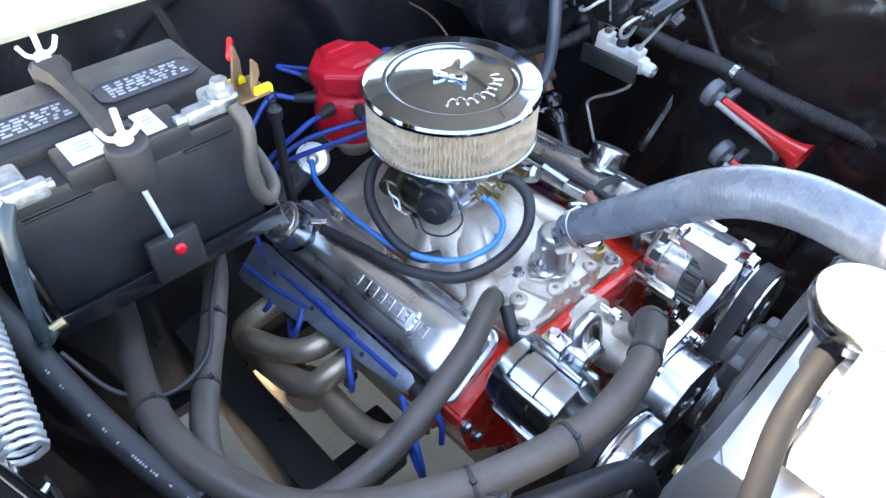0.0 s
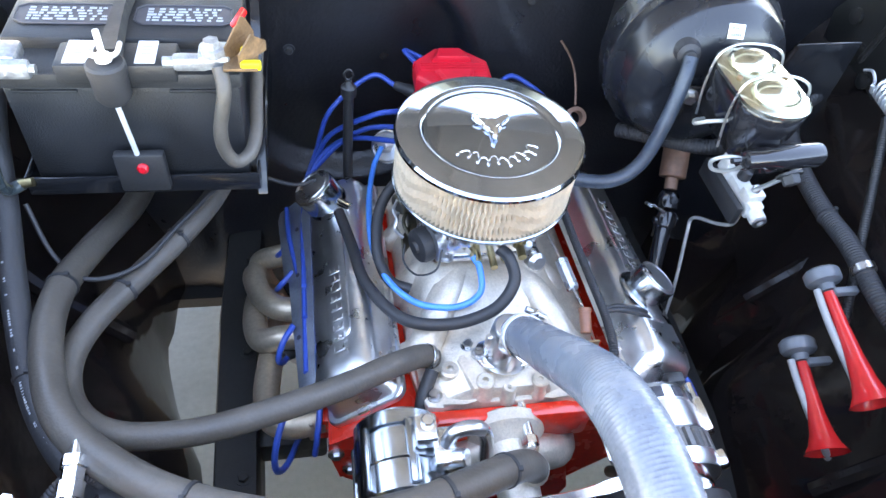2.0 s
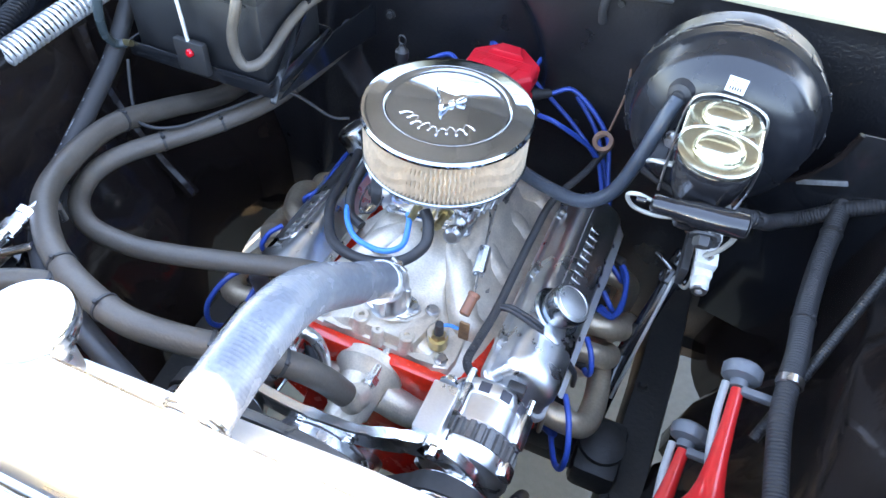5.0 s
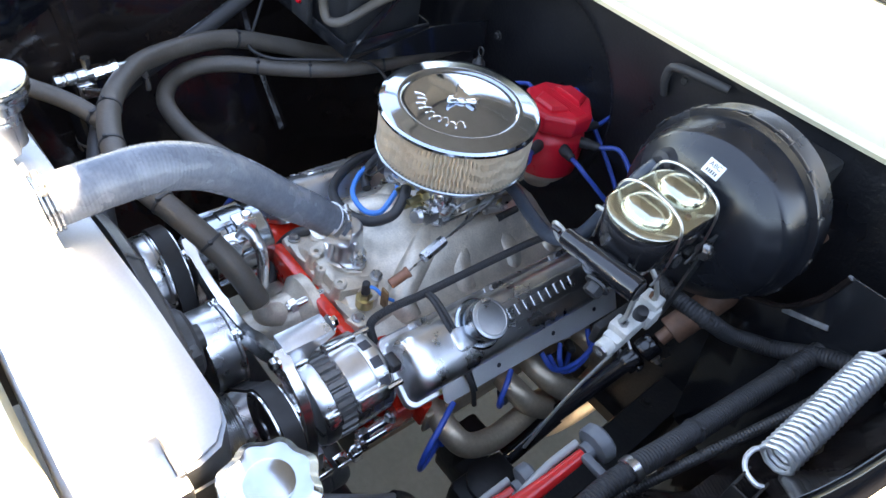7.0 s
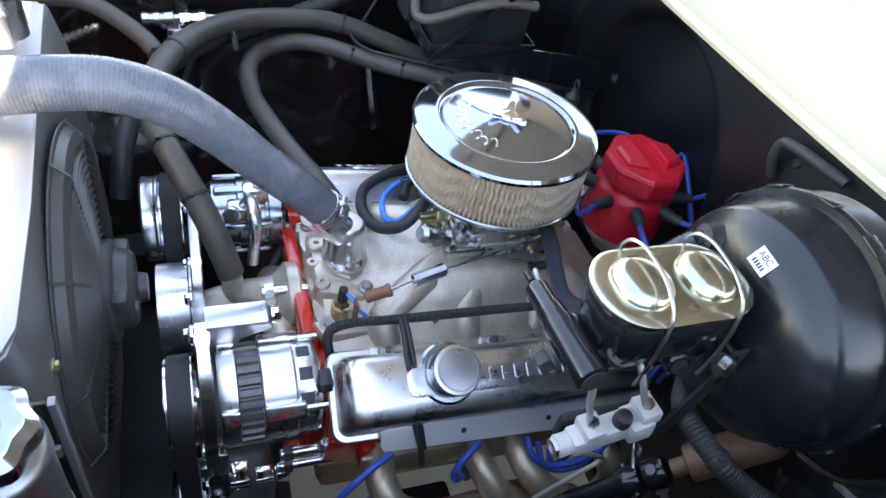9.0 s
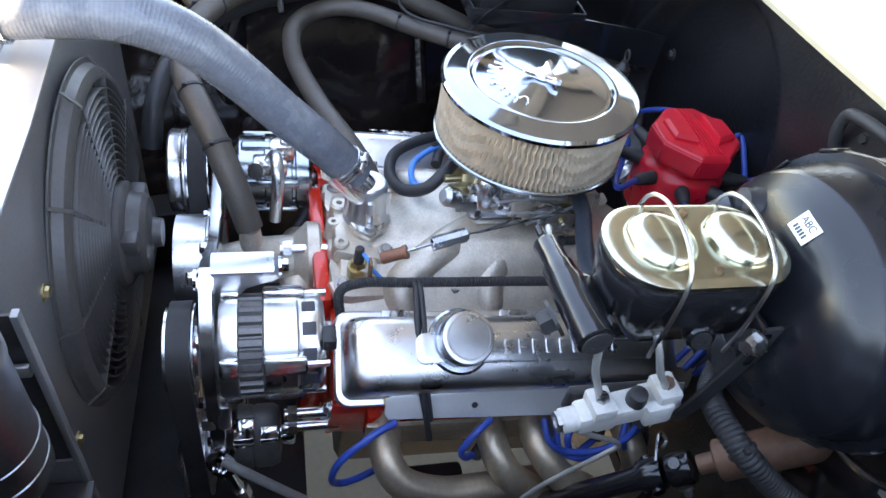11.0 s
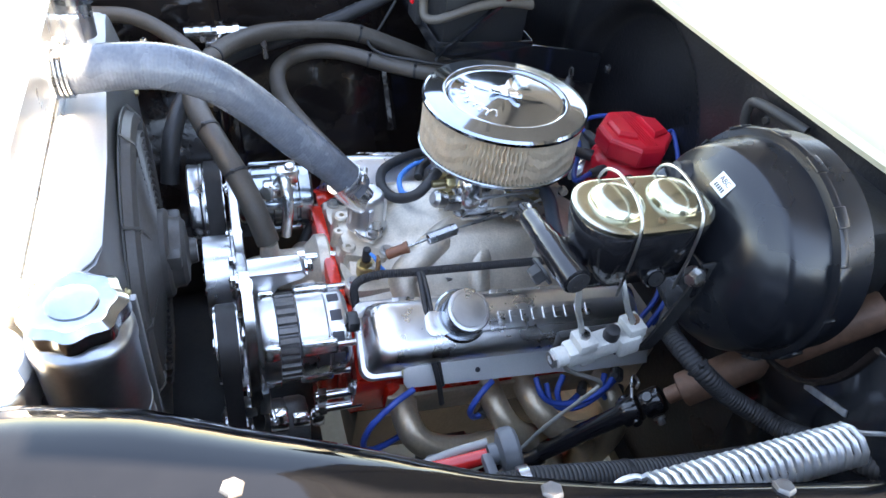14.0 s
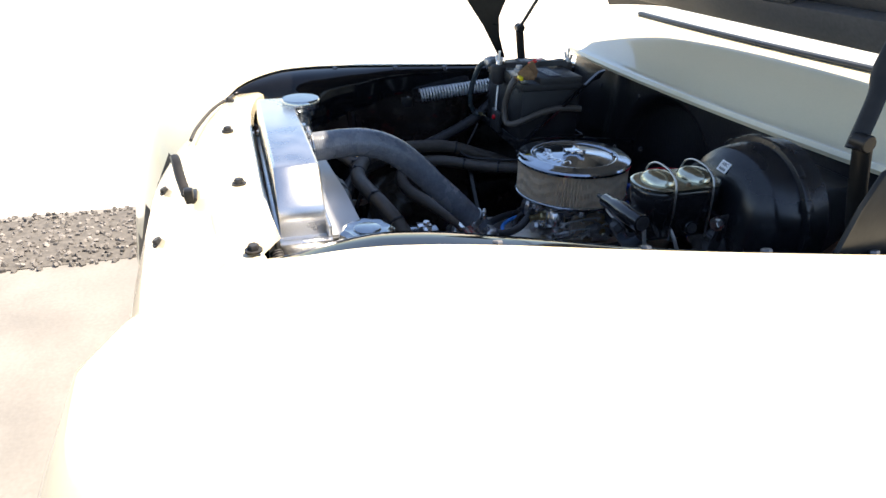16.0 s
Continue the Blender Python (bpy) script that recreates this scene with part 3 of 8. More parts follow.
# hood hinges with counter springs
for side in (1, -1):
    mx = (lambda x: x) if side > 0 else (lambda x: 0.02 - x)
    dz = 0.0 if side > 0 else -0.03
    hg = thing("hinge_assembly", (mx(0.66), 0.16, 1.02), "black folding hood support with bright counter spring", "hinge", "hood hinges")
    bm = B()
    poly = [(-0.1, -0.03), (0.02, 0.0), (0.14, 0.0), (0.15, 0.05), (0.12, 0.1), (0.05, 0.14), (0.0, 0.08)]
    prism(bm, poly, (mx(0.7), 0.16, 1.05 + dz), (0, 1, 0), (0, 0, 1), (1, 0, 0), 0.006, 0.002)
    part("hinge_plate", bm, HINGE_BLACK, hg)
    if side > 0:
        bm = B()
        prism(bm, [(-0.03, 1.16), (0.0, 1.19), (0.016, 1.25), (0.036, 1.297), (0.055, 1.307), (0.1, 1.308), (0.15, 1.28), (0.2, 1.2), (0.22, 1.12), (0.0, 1.1)], (0.742, 0, 0), (0, 1, 0), (0, 0, 1), (1, 0, 0), 0.008, 0.002)
        part("gusset_plate", bm, HINGE_BLACK, hg, "black pressed hinge plate with round bosses")
        for y, z, r in ((0.07, 1.265, 0.017), (0.04, 1.2, 0.015), (0.12, 1.2, 0.02)):
            bm = B()
            lathe(bm, (0.7415, y, z), (-1, 0, 0), [(r, 0), (r, 0.003), (r * 0.7, 0.004), (r * 0.55, 0.001), (0, 0.001)], 20)
            part("boss", bm, HINGE_BLACK, hg)
    else:
        bm = B()
        prism(bm, [(-0.1, 1.42), (-0.055, 1.35), (0.0, 1.275), (0.055, 1.18), (0.075, 1.18), (0.05, 1.245), (0.045, 1.3), (0.075, 1.37), (0.1, 1.46)], (-0.645, 0, 0), (0, 1, 0), (0, 0, 1), (1, 0, 0), 0.006, 0.002)
        part("gusset_plate", bm, HINGE_BLACK, hg, "black hinge wedge plate")
    for y, z in ((0.2, 1.08), (0.25, 1.12), (0.16, 1.05)):
        bm = B()
        lathe(bm, (mx(0.6985), y, z + dz), (-side, 0, 0), [(0.014, 0), (0.014, 0.006), (0.008, 0.008), (0, 0.008)], 16)
        part("hinge_rivet", bm, HINGE_BLACK, hg)
    bm = B()
    tube(bm, [(mx(0.655), 0.15, 1.1 + dz), (mx(0.648), 0.125, 1.2 + dz), (mx(0.643), 0.108, 1.3 + dz)], 0.013, 10, 5, flat=0.4)
    part("lower_link", bm, HINGE_BLACK, hg)
    bm = B()
    tube(bm, [(mx(0.638), 0.1, 1.29 + dz), (mx(0.62), 0.135, 1.36 + dz), (mx(0.6), 0.16, 1.42 + dz), (mx(0.58), 0.28, 1.64)], 0.013, 10, 5, flat=0.4)
    part("upper_link", bm, HINGE_BLACK, hg)
    bm = B()
    cyl(bm, (mx(0.655), 0.108, 1.3 + dz), (mx(0.628), 0.108, 1.3 + dz), 0.013, seg=16, bev=0.002)
    part("hinge_pin", bm, HINGE_BLACK, hg)
    # spring
    if side > 0:
        a, b = V(0.664, 0.09, 1.09), V(0.66, -0.115, 1.07)
    else:
        a, b = V(-0.64, 0.03, 1.098), V(-0.664, -0.19, 1.072)
    d = (b - a).normalized()
    u, w = frame_of(d)
    L = (b - a).length
    turns, R = 24, 0.0185
    pts = [a + d * (L * i / (turns * 10)) + (u * math.cos(2 * math.pi * i / 10) + w * math.sin(2 * math.pi * i / 10)) * R for i in range(turns * 10 + 1)]
    bm = B()
    tube(bm, pts, 0.0031, 8, 1, curved=False)
    tube(bm, [pts[-1], b + d * 0.008 + u * (R + 0.003), b + d * 0.022 + u * (R + 0.002), b + d * 0.034 + u * 0.012, b + d * 0.038 - u * 0.002, b + d * 0.034 - u * 0.01], 0.003, 8, 5)
    tube(bm, [pts[0], a - d * 0.012 + u * 0.008, a - d * 0.035, a - d * 0.05 + w * 0.01], 0.0026, 6, 5)
    part("counter_spring", bm, SPRING, hg, "bright zinc coil spring")
    bm = B()
    for k in (1, -1):
        box(bm, b + d * 0.043 + V(k * 0.011, 0, -0.012), (0.003, 0.034, 0.03), 0.001)
    box(bm, b + d * 0.06 + V(0, 0, -0.012), (0.024, 0.003, 0.03), 0.001)
    cyl(bm, b + d * 0.034 + V(-0.012, 0, -0.006), b + d * 0.034 + V(0.012, 0, -0.006), 0.003, seg=10, bev=0)
    part("spring_anchor", bm, HINGE_BLACK, hg, "black folded anchor clip")

# chassis rails and cross member
for side in (1, -1):
    r = thing("frame_rail", (0.01 + side * 0.44, 0, 0.4), "dusty black chassis frame rail", "frame rail", "chassis rails")
    bm = B()
    pts = [(-1.0, 0.40), (-0.6, 0.40), (-0.3, 0.43), (0.1, 0.44), (0.8, 0.42)]
    secs = []
    for y, x in pts:
        xx = 0.01 + side * (x if side > 0 else x - 0.04)
        secs.append([(xx - 0.032, y, 0.42), (xx + 0.032, y, 0.42), (xx + 0.036, y, 0.43), (xx + 0.036, y, 0.55), (xx + 0.032, y, 0.56), (xx - 0.032, y, 0.56), (xx - 0.036, y, 0.55), (xx - 0.036, y, 0.43)])
    rings(bm, secs)
    part("rail", bm, FRAME_BLACK, r)
    for y in (-0.4, -0.22, 0.02, 0.24):
        bm = B()
        hexbolt(bm, (0.01 + side * (0.42 if side > 0 else 0.38), y, 0.561), (0, 0, 1), 0.009, 0.008)
        part("rail_bolt", bm, FRAME_BLACK, r)
    bm = B()
    box(bm, (0.01 + side * 0.33, -0.12, 0.5), (0.17, 0.07, 0.06), 0.008)
    box(bm, (0.01 + side * 0.27, -0.12, 0.55), (0.05, 0.09, 0.06), 0.008)
    part("engine_mount", bm, FRAME_BLACK, r)
xm = thing("front_crossmember", (0.01, -0.45, 0.3), "black front suspension crossmember", "crossmember")
bm = B()
box(bm, (0.01, -0.46, 0.36), (0.8, 0.16, 0.1), 0.02)
part("beam", bm, FRAME_BLACK, xm)
bm = B()
box(bm, (0.01, -0.62, 0.47), (0.74, 0.05, 0.09), 0.01)
part("lower_radiator_support", bm, FRAME_BLACK, xm)
# Dark sheet added so that no bright ground shows below the fan.
bm = B()
prism(bm, [(-0.38, -0.645), (0.4, -0.645), (0.4, -0.36), (0.33, -0.3), (-0.31, -0.3), (-0.38, -0.36)], (0, 0, 0.415), (1, 0, 0), (0, 1, 0), (0, 0, 1), 0.003)
part("dark_floor_sheet", bm, FRAME_BLACK, xm, "added dusty black sheet that hides the bright ground below the fan")

# ---- engine ----
eng = thing("engine_block", (X0, -0.03, 0.35), "red enamelled V8 engine block and cylinder heads", "engine")
bm = B()
# block: a V section drawn along the crank
sec = [(-0.12, 0.52), (-0.14, 0.58), (-0.225, 0.655), (-0.1, 0.795), (-0.07, 0.8), (0.07, 0.8), (0.1, 0.795), (0.225, 0.655), (0.14, 0.58), (0.12, 0.52)]
rings(bm, [[(X0 + x, y, z) for x, z in sec] for y in (-0.268, -0.26, 0.2, 0.208)])
bmesh.ops.bevel(bm, geom=[e for e in bm.edges if e.calc_length() > 0.2], offset=0.006, segments=2, affect="EDGES")
part("block", bm, RED_ENGINE, eng, xf=ENG)
for s in (1, -1):
    bm = B()
    sec = [(0.085, 0.775), (0.135, 0.806), (0.16, 0.808), (0.244, 0.758), (0.246, 0.735), (0.23, 0.665), (0.2, 0.665)]
    rings(bm, [[(X0 + s * x, y, z) for x, z in sec] for y in (-0.272, -0.268, 0.192, 0.196)])
    bmesh.ops.bevel(bm, geom=[e for e in bm.edges if e.calc_length() > 0.2], offset=0.004, segments=2, affect="EDGES")
    for y in (-0.19, -0.13, -0.075, 0.03, 0.09, 0.15):
        lathe(bm, (X0 + s * 0.236, y, 0.715), (s, 0, -0.3), [(0.02, -0.01), (0.019, 0.02), (0.013, 0.024), (0, 0.024)], 14)
    for y in (-0.2, -0.06, 0.0, 0.14):
        box(bm, (X0 + s * 0.245, y, 0.722), (0.03, 0.055, 0.05), 0.006)
    part("cylinder_head", bm, RED_ENGINE, eng, xf=ENG)
bm = B()
prism(bm, [(-0.1, 0.5), (-0.13, 0.6), (-0.1, 0.72), (-0.05, 0.77), (0.05, 0.77), (0.1, 0.72), (0.13, 0.6), (0.1, 0.5)], (X0, -0.266, 0), (1, 0, 0), (0, 0, 1), (0, -1, 0), 0.03, 0.005)
part("timing_cover", bm, RED_ENGINE, eng, xf=ENG)
bm = B()
box(bm, (X0, 0, 0.43), (0.22, 0.44, 0.17), 0.02)
part("oil_pan", bm, FRAME_BLACK, eng, xf=ENG)
bm = B()
box(bm, (X0, 0.36, 0.55), (0.34, 0.3, 0.3), 0.05)
part("bell_housing", bm, CAST, eng, "cast aluminium bell housing", xf=ENG)
for s in (1, -1):
    for y, x, z in ((-0.274, 0.235, 0.735), (-0.274, 0.14, 0.785), (-0.274, 0.215, 0.69)):
        bm = B()
        hexbolt(bm, (X0 + s * x, y, z), (0, -1, 0), 0.008, 0.007)
        part("head_bolt", bm, STEEL, eng, xf=ENG)

# valve covers


def cover_frame(s):
    c, tilt = (V(0.227, -0.04, 0.815), radians(30)) if s > 0 else (V(-0.177, -0.024, 0.793), radians(35))
    out = V(s * math.cos(tilt), 0, -math.sin(tilt))
    up = V(s * math.sin(tilt), 0, math.cos(tilt))
    return c, out, up


def valve_cover(s):
    c, out, up = cover_frame(s)
    ax = V(0, 1, 0)
    label = "chrome pressed valve cover with raised lettering shapes and chrome oil cap" if s > 0 else "chrome pressed valve cover with raised lettering shapes and chrome breather"
    vc = thing("valve_cover", ENG @ c, label, "valve cover", "valve covers")
    bm = B()
    L, W = (0.47, 0.118) if s > 0 else (0.455, 0.124)
    low = 0.006 if s > 0 else 0.0
    stack = [(L, W, 0.018, 0.0), (L, W, 0.018, 0.008), (L - 0.004, W - 0.004, 0.017, 0.0105), (L - 0.016, W - 0.016, 0.014, 0.0105), (L - 0.02, W - 0.02, 0.014, 0.014), (L - 0.026, W - 0.024, 0.018, 0.045), (L - 0.034, W - 0.034, 0.02, 0.058), (L - 0.05, W - 0.05, 0.02, 0.0645), (L - 0.1, W - 0.09, 0.012, 0.066)]
    secs = []
    for l, w, r, h in stack:
        h -= low * (h > 0.03)
        secs.append([c + ax * a + out * b + up * h for a, b in rounded(l, w, r, 5)])
    rings(bm, secs)
    part("cover_shell", bm, SATIN_CHROME, vc, xf=ENG)
    # stepped panel along the top edge
    bm = B()
    secs = []
    for l, w, r, h in ((L - 0.12, 0.04, 0.012, 0.06), (L - 0.124, 0.037, 0.011, 0.0685), (L - 0.13, 0.031, 0.009, 0.0695)):
        secs.append([c + ax * (a + 0.03) + out * (b - 0.004) + up * (h - low) for a, b in rounded(l, w, r, 4)])
    rings(bm, secs)
    part("raised_panel", bm, SATIN_CHROME, vc, xf=ENG)
    # lettering as plain raised bars, and an emblem bar
    bm = B()
    y0 = -0.09 if s > 0 else -0.155
    if s > 0:
        prism(bm, [(-0.022, -0.004), (-0.009, -0.004), (-0.008, -0.009), (0.009, -0.009), (0.01, -0.004), (0.022, -0.004), (0.022, 0.004), (0.009, 0.004), (0.008, 0.009), (-0.008, 0.009), (-0.009, 0.004), (-0.022, 0.004)], c + ax * (y0 + 0.035) + up * (0.069 - low) + out * -0.004, ax, out, up, 0.0018)
        y0 += 0.065
    for i in range(9):
        y = y0 + i * 0.0185
        kind = i % 3
        for j, o in enumerate((-0.008, 0.0, 0.008)):
            ln = (0.011, 0.007, 0.011)[j] if kind != 1 else (0.011, 0.011, 0.005)[j]
            box(bm, c + ax * (y + (ln - 0.011) / 2) + out * (o - 0.004) + up * (0.0702 - low), (0.0028, ln, 0.0018), 0.0006, Matrix((out, ax, up)).transposed())
        box(bm, c + ax * (y - 0.0045) + out * -0.004 + up * (0.0702 - low), (0.018, 0.0028, 0.0018), 0.0006, Matrix((out, ax, up)).transposed())
    part("raised_letters", bm, SATIN_CHROME, vc, xf=ENG)
    # hold-down tabs and bolts
    for a in (-0.16, 0.0, 0.16):
        for b in (0.051, -0.053):
            bm = B()
            p = c + ax * a + out * b + up * 0.011
            box(bm, p, (0.014, 0.03, 0.005), 0.002, Matrix((out, ax, up)).transposed())
            hexbolt(bm, p + up * 0.003, up, 0.0055, 0.006, False)
            part("hold_down_tab", bm, BRASS if b > 0 else STEEL, vc, xf=ENG)
    # cap: oil filler in front on the driver's side, breather behind on the other
    a = -0.088 if s > 0 else 0.155
    p = c + ax * a + up * (0.062 - low) + out * (-0.012)
    bm = B()
    if s > 0:
        lathe(bm, p, up, [(0.041, 0), (0.041, 0.004), (0.038, 0.007), (0.0295, 0.0075), (0.0295, 0.014), (0.0325, 0.0145), (0.033, 0.037), (0.0318, 0.0395), (0.03, 0.04)], 48, False)
        oc = part("oil_cap", bm, LID_CHROME, vc, "round chrome push-in oil cap", xf=ENG)
        bm = B()
        lathe(bm, p + up * 0.0395, up, [(0.0315, 0), (0.0312, 0.0012), (0.0275, 0.0018), (0.0268, 0.0008), (0.0255, 0.0008), (0.0248, 0.002), (0, 0.0028)], 48)
        part("cap_face", bm, SATIN_CHROME, oc, "brushed chrome cap face", xf=ENG)
    else:
        p = c + ax * a + up * 0.062
        lathe(bm, p, up, [(0.036, 0), (0.036, 0.006), (0.029, 0.0065), (0.029, 0.013), (0.036, 0.0135), (0.037, 0.046), (0.0355, 0.0495), (0.033, 0.05)], 48, False)
        br = part("breather", bm, LID_CHROME, vc, "chrome breather cap with hose spout", xf=ENG)
        bm = B()
        lathe(bm, p + up * 0.0495, up, [(0.035, 0), (0.0347, 0.0014), (0.0305, 0.002), (0.0297, 0.001), (0.028, 0.001), (0.0272, 0.0022), (0, 0.003)], 48)
        part("cap_face", bm, SATIN_CHROME, br, "brushed chrome cap face", xf=ENG)
        bm = B()
        cyl(bm, p + up * 0.03 + V(0.03, -0.02, 0), p + up * 0.03 + V(0.05, -0.038, 0.0), 0.008, seg=14, bev=0.001)
        part("spout", bm, CHROME, br, xf=ENG)
    return vc


valve_cover(1)
valve_cover(-1)

# intake manifold
man = thing("intake_manifold", ENG @ V(X0, -0.03, 0.79), "cast aluminium four barrel intake manifold", "manifold")
bm = B()
secs = []
prof = [(-0.262, 0.105, 0.808, 0.03, 0.838), (-0.255, 0.115, 0.808, 0.045, 0.848), (-0.2, 0.125, 0.812, 0.05, 0.856), (-0.16, 0.125, 0.815, 0.05, 0.862), (-0.12, 0.125, 0.818, 0.07, 0.885), (-0.08, 0.125, 0.82, 0.085, 0.9), (0.1, 0.125, 0.825, 0.085, 0.905), (0.14, 0.125, 0.825, 0.06, 0.885), (0.2, 0.12, 0.82, 0.04, 0.86)]
for y, xo, zo, xi, zi in prof:
    secs.append([(X0 - xo, y, zo - 0.03), (X0 - xo, y, zo), (X0 - (xo * 0.6 + xi * 0.4), y, zo * 0.65 + zi * 0.35 + 0.002), (X0 - xi, y, zi - 0.004), (X0 - xi + 0.012, y, zi), (X0 + xi - 0.012, y, zi), (X0 + xi, y, zi - 0.004), (X0 + (xo * 0.6 + xi * 0.4), y, zo * 0.65 + zi * 0.35 + 0.002), (X0 + xo + 0.006, y, zo + 0.002), (X0 + xo + 0.045, y, zo - 0.012)])
rings(bm, secs)
part("plenum", bm, CAST, man, xf=ENG)
for s in (1, -1):
    for k, (y0, y1) in enumerate(((-0.06, -0.175), (-0.02, -0.05), (0.03, 0.07), (0.07, 0.165))):
        bm = B()
        tube(bm, [(X0 + s * 0.03, y0, 0.885), (X0 + s * 0.07, (y0 + y1) / 2, 0.872), (X0 + s * 0.105, y1, 0.838), (X0 + s * 0.13, y1, 0.808)], 0.024, 12, 6, flat=0.8)
        part("runner", bm, CAST, man, xf=ENG)
bm = B()
# front water crossover: outline of the nose plate
poly = [(-0.118, -0.252), (-0.112, -0.268), (-0.09, -0.272), (-0.06, -0.262), (-0.035, -0.268), (0.035, -0.27), (0.065, -0.264), (0.095, -0.274), (0.118, -0.266), (0.122, -0.245), (0.12, -0.2), (0.06, -0.16), (-0.06, -0.16), (-0.12, -0.2)]
prism(bm, poly, (X0, 0, 0.806), (1, 0, 0), (0, 1, 0), (0, 0, 1), 0.02, 0.006)
poly = [(-0.05, -0.262), (0.06, -0.264), (0.075, -0.2), (0.05, -0.17), (-0.05, -0.17), (-0.065, -0.21)]
prism(bm, poly, (X0, 0, 0.82), (1, 0, 0), (0, 1, 0), (0, 0, 1), 0.03, 0.01)
part("water_crossover", bm, CAST, man, xf=ENG)
bm = B()
for x, y, z, r, h in ((-0.032, -0.252, 0.845, 0.013, 0.012), (0.045, -0.255, 0.842, 0.012, 0.012), (0.0, -0.262, 0.84, 0.01, 0.01), (0.083, -0.226, 0.83, 0.017, 0.022), (-0.075, -0.22, 0.832, 0.014, 0.012)):
    lathe(bm, (X0 + x, y, z - 0.02), (0, 0, 1), [(r * 1.25, 0), (r, 0.018), (r, 0.02 + h - 0.003), (r * 0.8, 0.02 + h), (r * 0.35, 0.02 + h), (r * 0.3, 0.012 + h), (0, 0.012 + h)], 20)
part("casting_boss", bm, CAST, man, xf=ENG)
for x, y in ((-0.1, -0.252), (0.102, -0.256), (-0.112, -0.1), (0.112, -0.1), (-0.112, 0.03), (0.112, 0.03), (-0.105, 0.17), (0.105, 0.17), (-0.045, -0.19), (0.06, -0.195)):
    bm = B()
    hexbolt(bm, (X0 + x, y, 0.827 if abs(x) > 0.08 else 0.853), (0.25 * (1 if x > 0 else -1), 0, 1), 0.0075, 0.008)
    part("manifold_bolt", bm, STEEL, man, xf=ENG)

# thermostat housing
th = thing("thermostat_housing", (X0, -0.215, 0.855), "polished thermostat housing on the intake manifold", "thermostat housing")
bm = B()
prism(bm, [(-0.048, 0), (-0.034, -0.02), (0, -0.03), (0.034, -0.02), (0.048, 0), (0.034, 0.02), (0, 0.03), (-0.034, 0.02)], (X0, -0.213, 0.853), (1, 0, 0), (0, 1, 0), (0, 0, 1), 0.012, 0.003)
part("base_flange", bm, POLISH, th)
bm = B()
lathe(bm, (X0, -0.213, 0.86), (0, 0, 1), [(0.034, 0), (0.03, 0.004), (0.0275, 0.01), (0.0265, 0.052), (0.0255, 0.06), (0.022, 0.064), (0.012, 0.0655), (0, 0.066)], 36)
for a in (0, 90, 180, 270):
    box(bm, (X0 + 0.027 * math.cos(radians(a)), -0.213 + 0.027 * math.sin(radians(a)), 0.885), (0.01, 0.01, 0.045), 0.003)
part("housing_dome", bm, BRUSHED, th, "polished upright cylinder")
bm = B()
tube(bm, [(X0 + 0.001, -0.218, 0.905), (X0 + 0.004, -0.24, 0.93), (X0 + 0.006, -0.262, 0.955)], 0.0235, 24, 6)
part("outlet_neck", bm, POLISH, th)
for x in (-0.038, 0.038):
    bm = B()
    hexbolt(bm, (X0 + x, -0.213, 0.866), (0, 0, 1), 0.007, 0.008)
    part("flange_bolt", bm, STEEL, th)

# upper radiator hose and clamps
uh = thing("upper_radiator_hose", (0.03, -0.42, 0.95), "dusty grey moulded upper radiator hose, sky reflection tinting its colour blue", "hose")
UP = [(X0 + 0.002, -0.232, 0.935), (X0 + 0.002, -0.275, 0.982), (0.014, -0.33, 1.036), (0.014, -0.385, 1.092), (0.015, -0.43, 1.129), (0.016, -0.48, 1.15), (0.017, -0.53, 1.155), (0.018, -0.622, 1.15)]
bm = B()
tube(bm, UP, lambda t: 0.0255 + 0.0038 * min(1, t * 1.5), 28, 10, ripple=(0.0042, 0.00045))
part("hose", bm, HOSE_GREY, uh)
for a, b, s in ((UP[0], UP[1], 0.35), (UP[-1], UP[-2], 0.2)):
    a, b = V(a), V(b)
    d = (b - a).normalized()
    c = a.lerp(b, s)
    r = 0.0268 if a.y > -0.4 else 0.031
    bm = B()
    for o in (-0.005, 0.0, 0.005):
        lathe(bm, c + d * (o - 0.0018), d, [(r + 0.0002, 0), (r + 0.0022, 0.0005), (r + 0.0022, 0.003), (r + 0.0002, 0.0036)], 30, False)
    up = V(0.35, 0, 1).normalized()
    up = (up - d * up.dot(d)).normalized()
    box(bm, c + up * (r + 0.005), (0.012, 0.01, 0.01), 0.002)
    cyl(bm, c + up * (r + 0.006) - d.cross(up) * 0.016, c + up * (r + 0.006) + d.cross(up) * 0.012, 0.004, seg=10)
    part("hose_clamp", bm, STEEL, uh, "bright wire hose clamp")

# carburettor
CX, CY, CZ = X0 - 0.004, 0.0, 0.9
cb = thing("carburetor", (CX, CY, CZ), "bright four barrel carburetor with linkage", "carburetor")
bm = B()
box(bm, (CX, CY, 0.906), (0.14, 0.15, 0.014), 0.005)
box(bm, (CX, CY, 0.935), (0.115, 0.15, 0.05), 0.01)
box(bm, (CX, CY + 0.01, 0.962), (0.1, 0.12, 0.03), 0.01)
for x in (-0.05, 0.05):
    lathe(bm, (CX + x, CY - 0.06, 0.925), (0, 0, 1), [(0.022, 0), (0.024, 0.01), (0.02, 0.04), (0.012, 0.05), (0, 0.05)], 18)
    lathe(bm, (CX + x * 0.9, CY + 0.055, 0.925), (0, 0, 1), [(0.02, 0), (0.022, 0.01), (0.018, 0.04), (0, 0.046)], 18)
part("main_body", bm, POLISH, cb)
bm = B()
box(bm, (CX, CY - 0.02, 0.975), (0.13, 0.11, 0.012), 0.004)
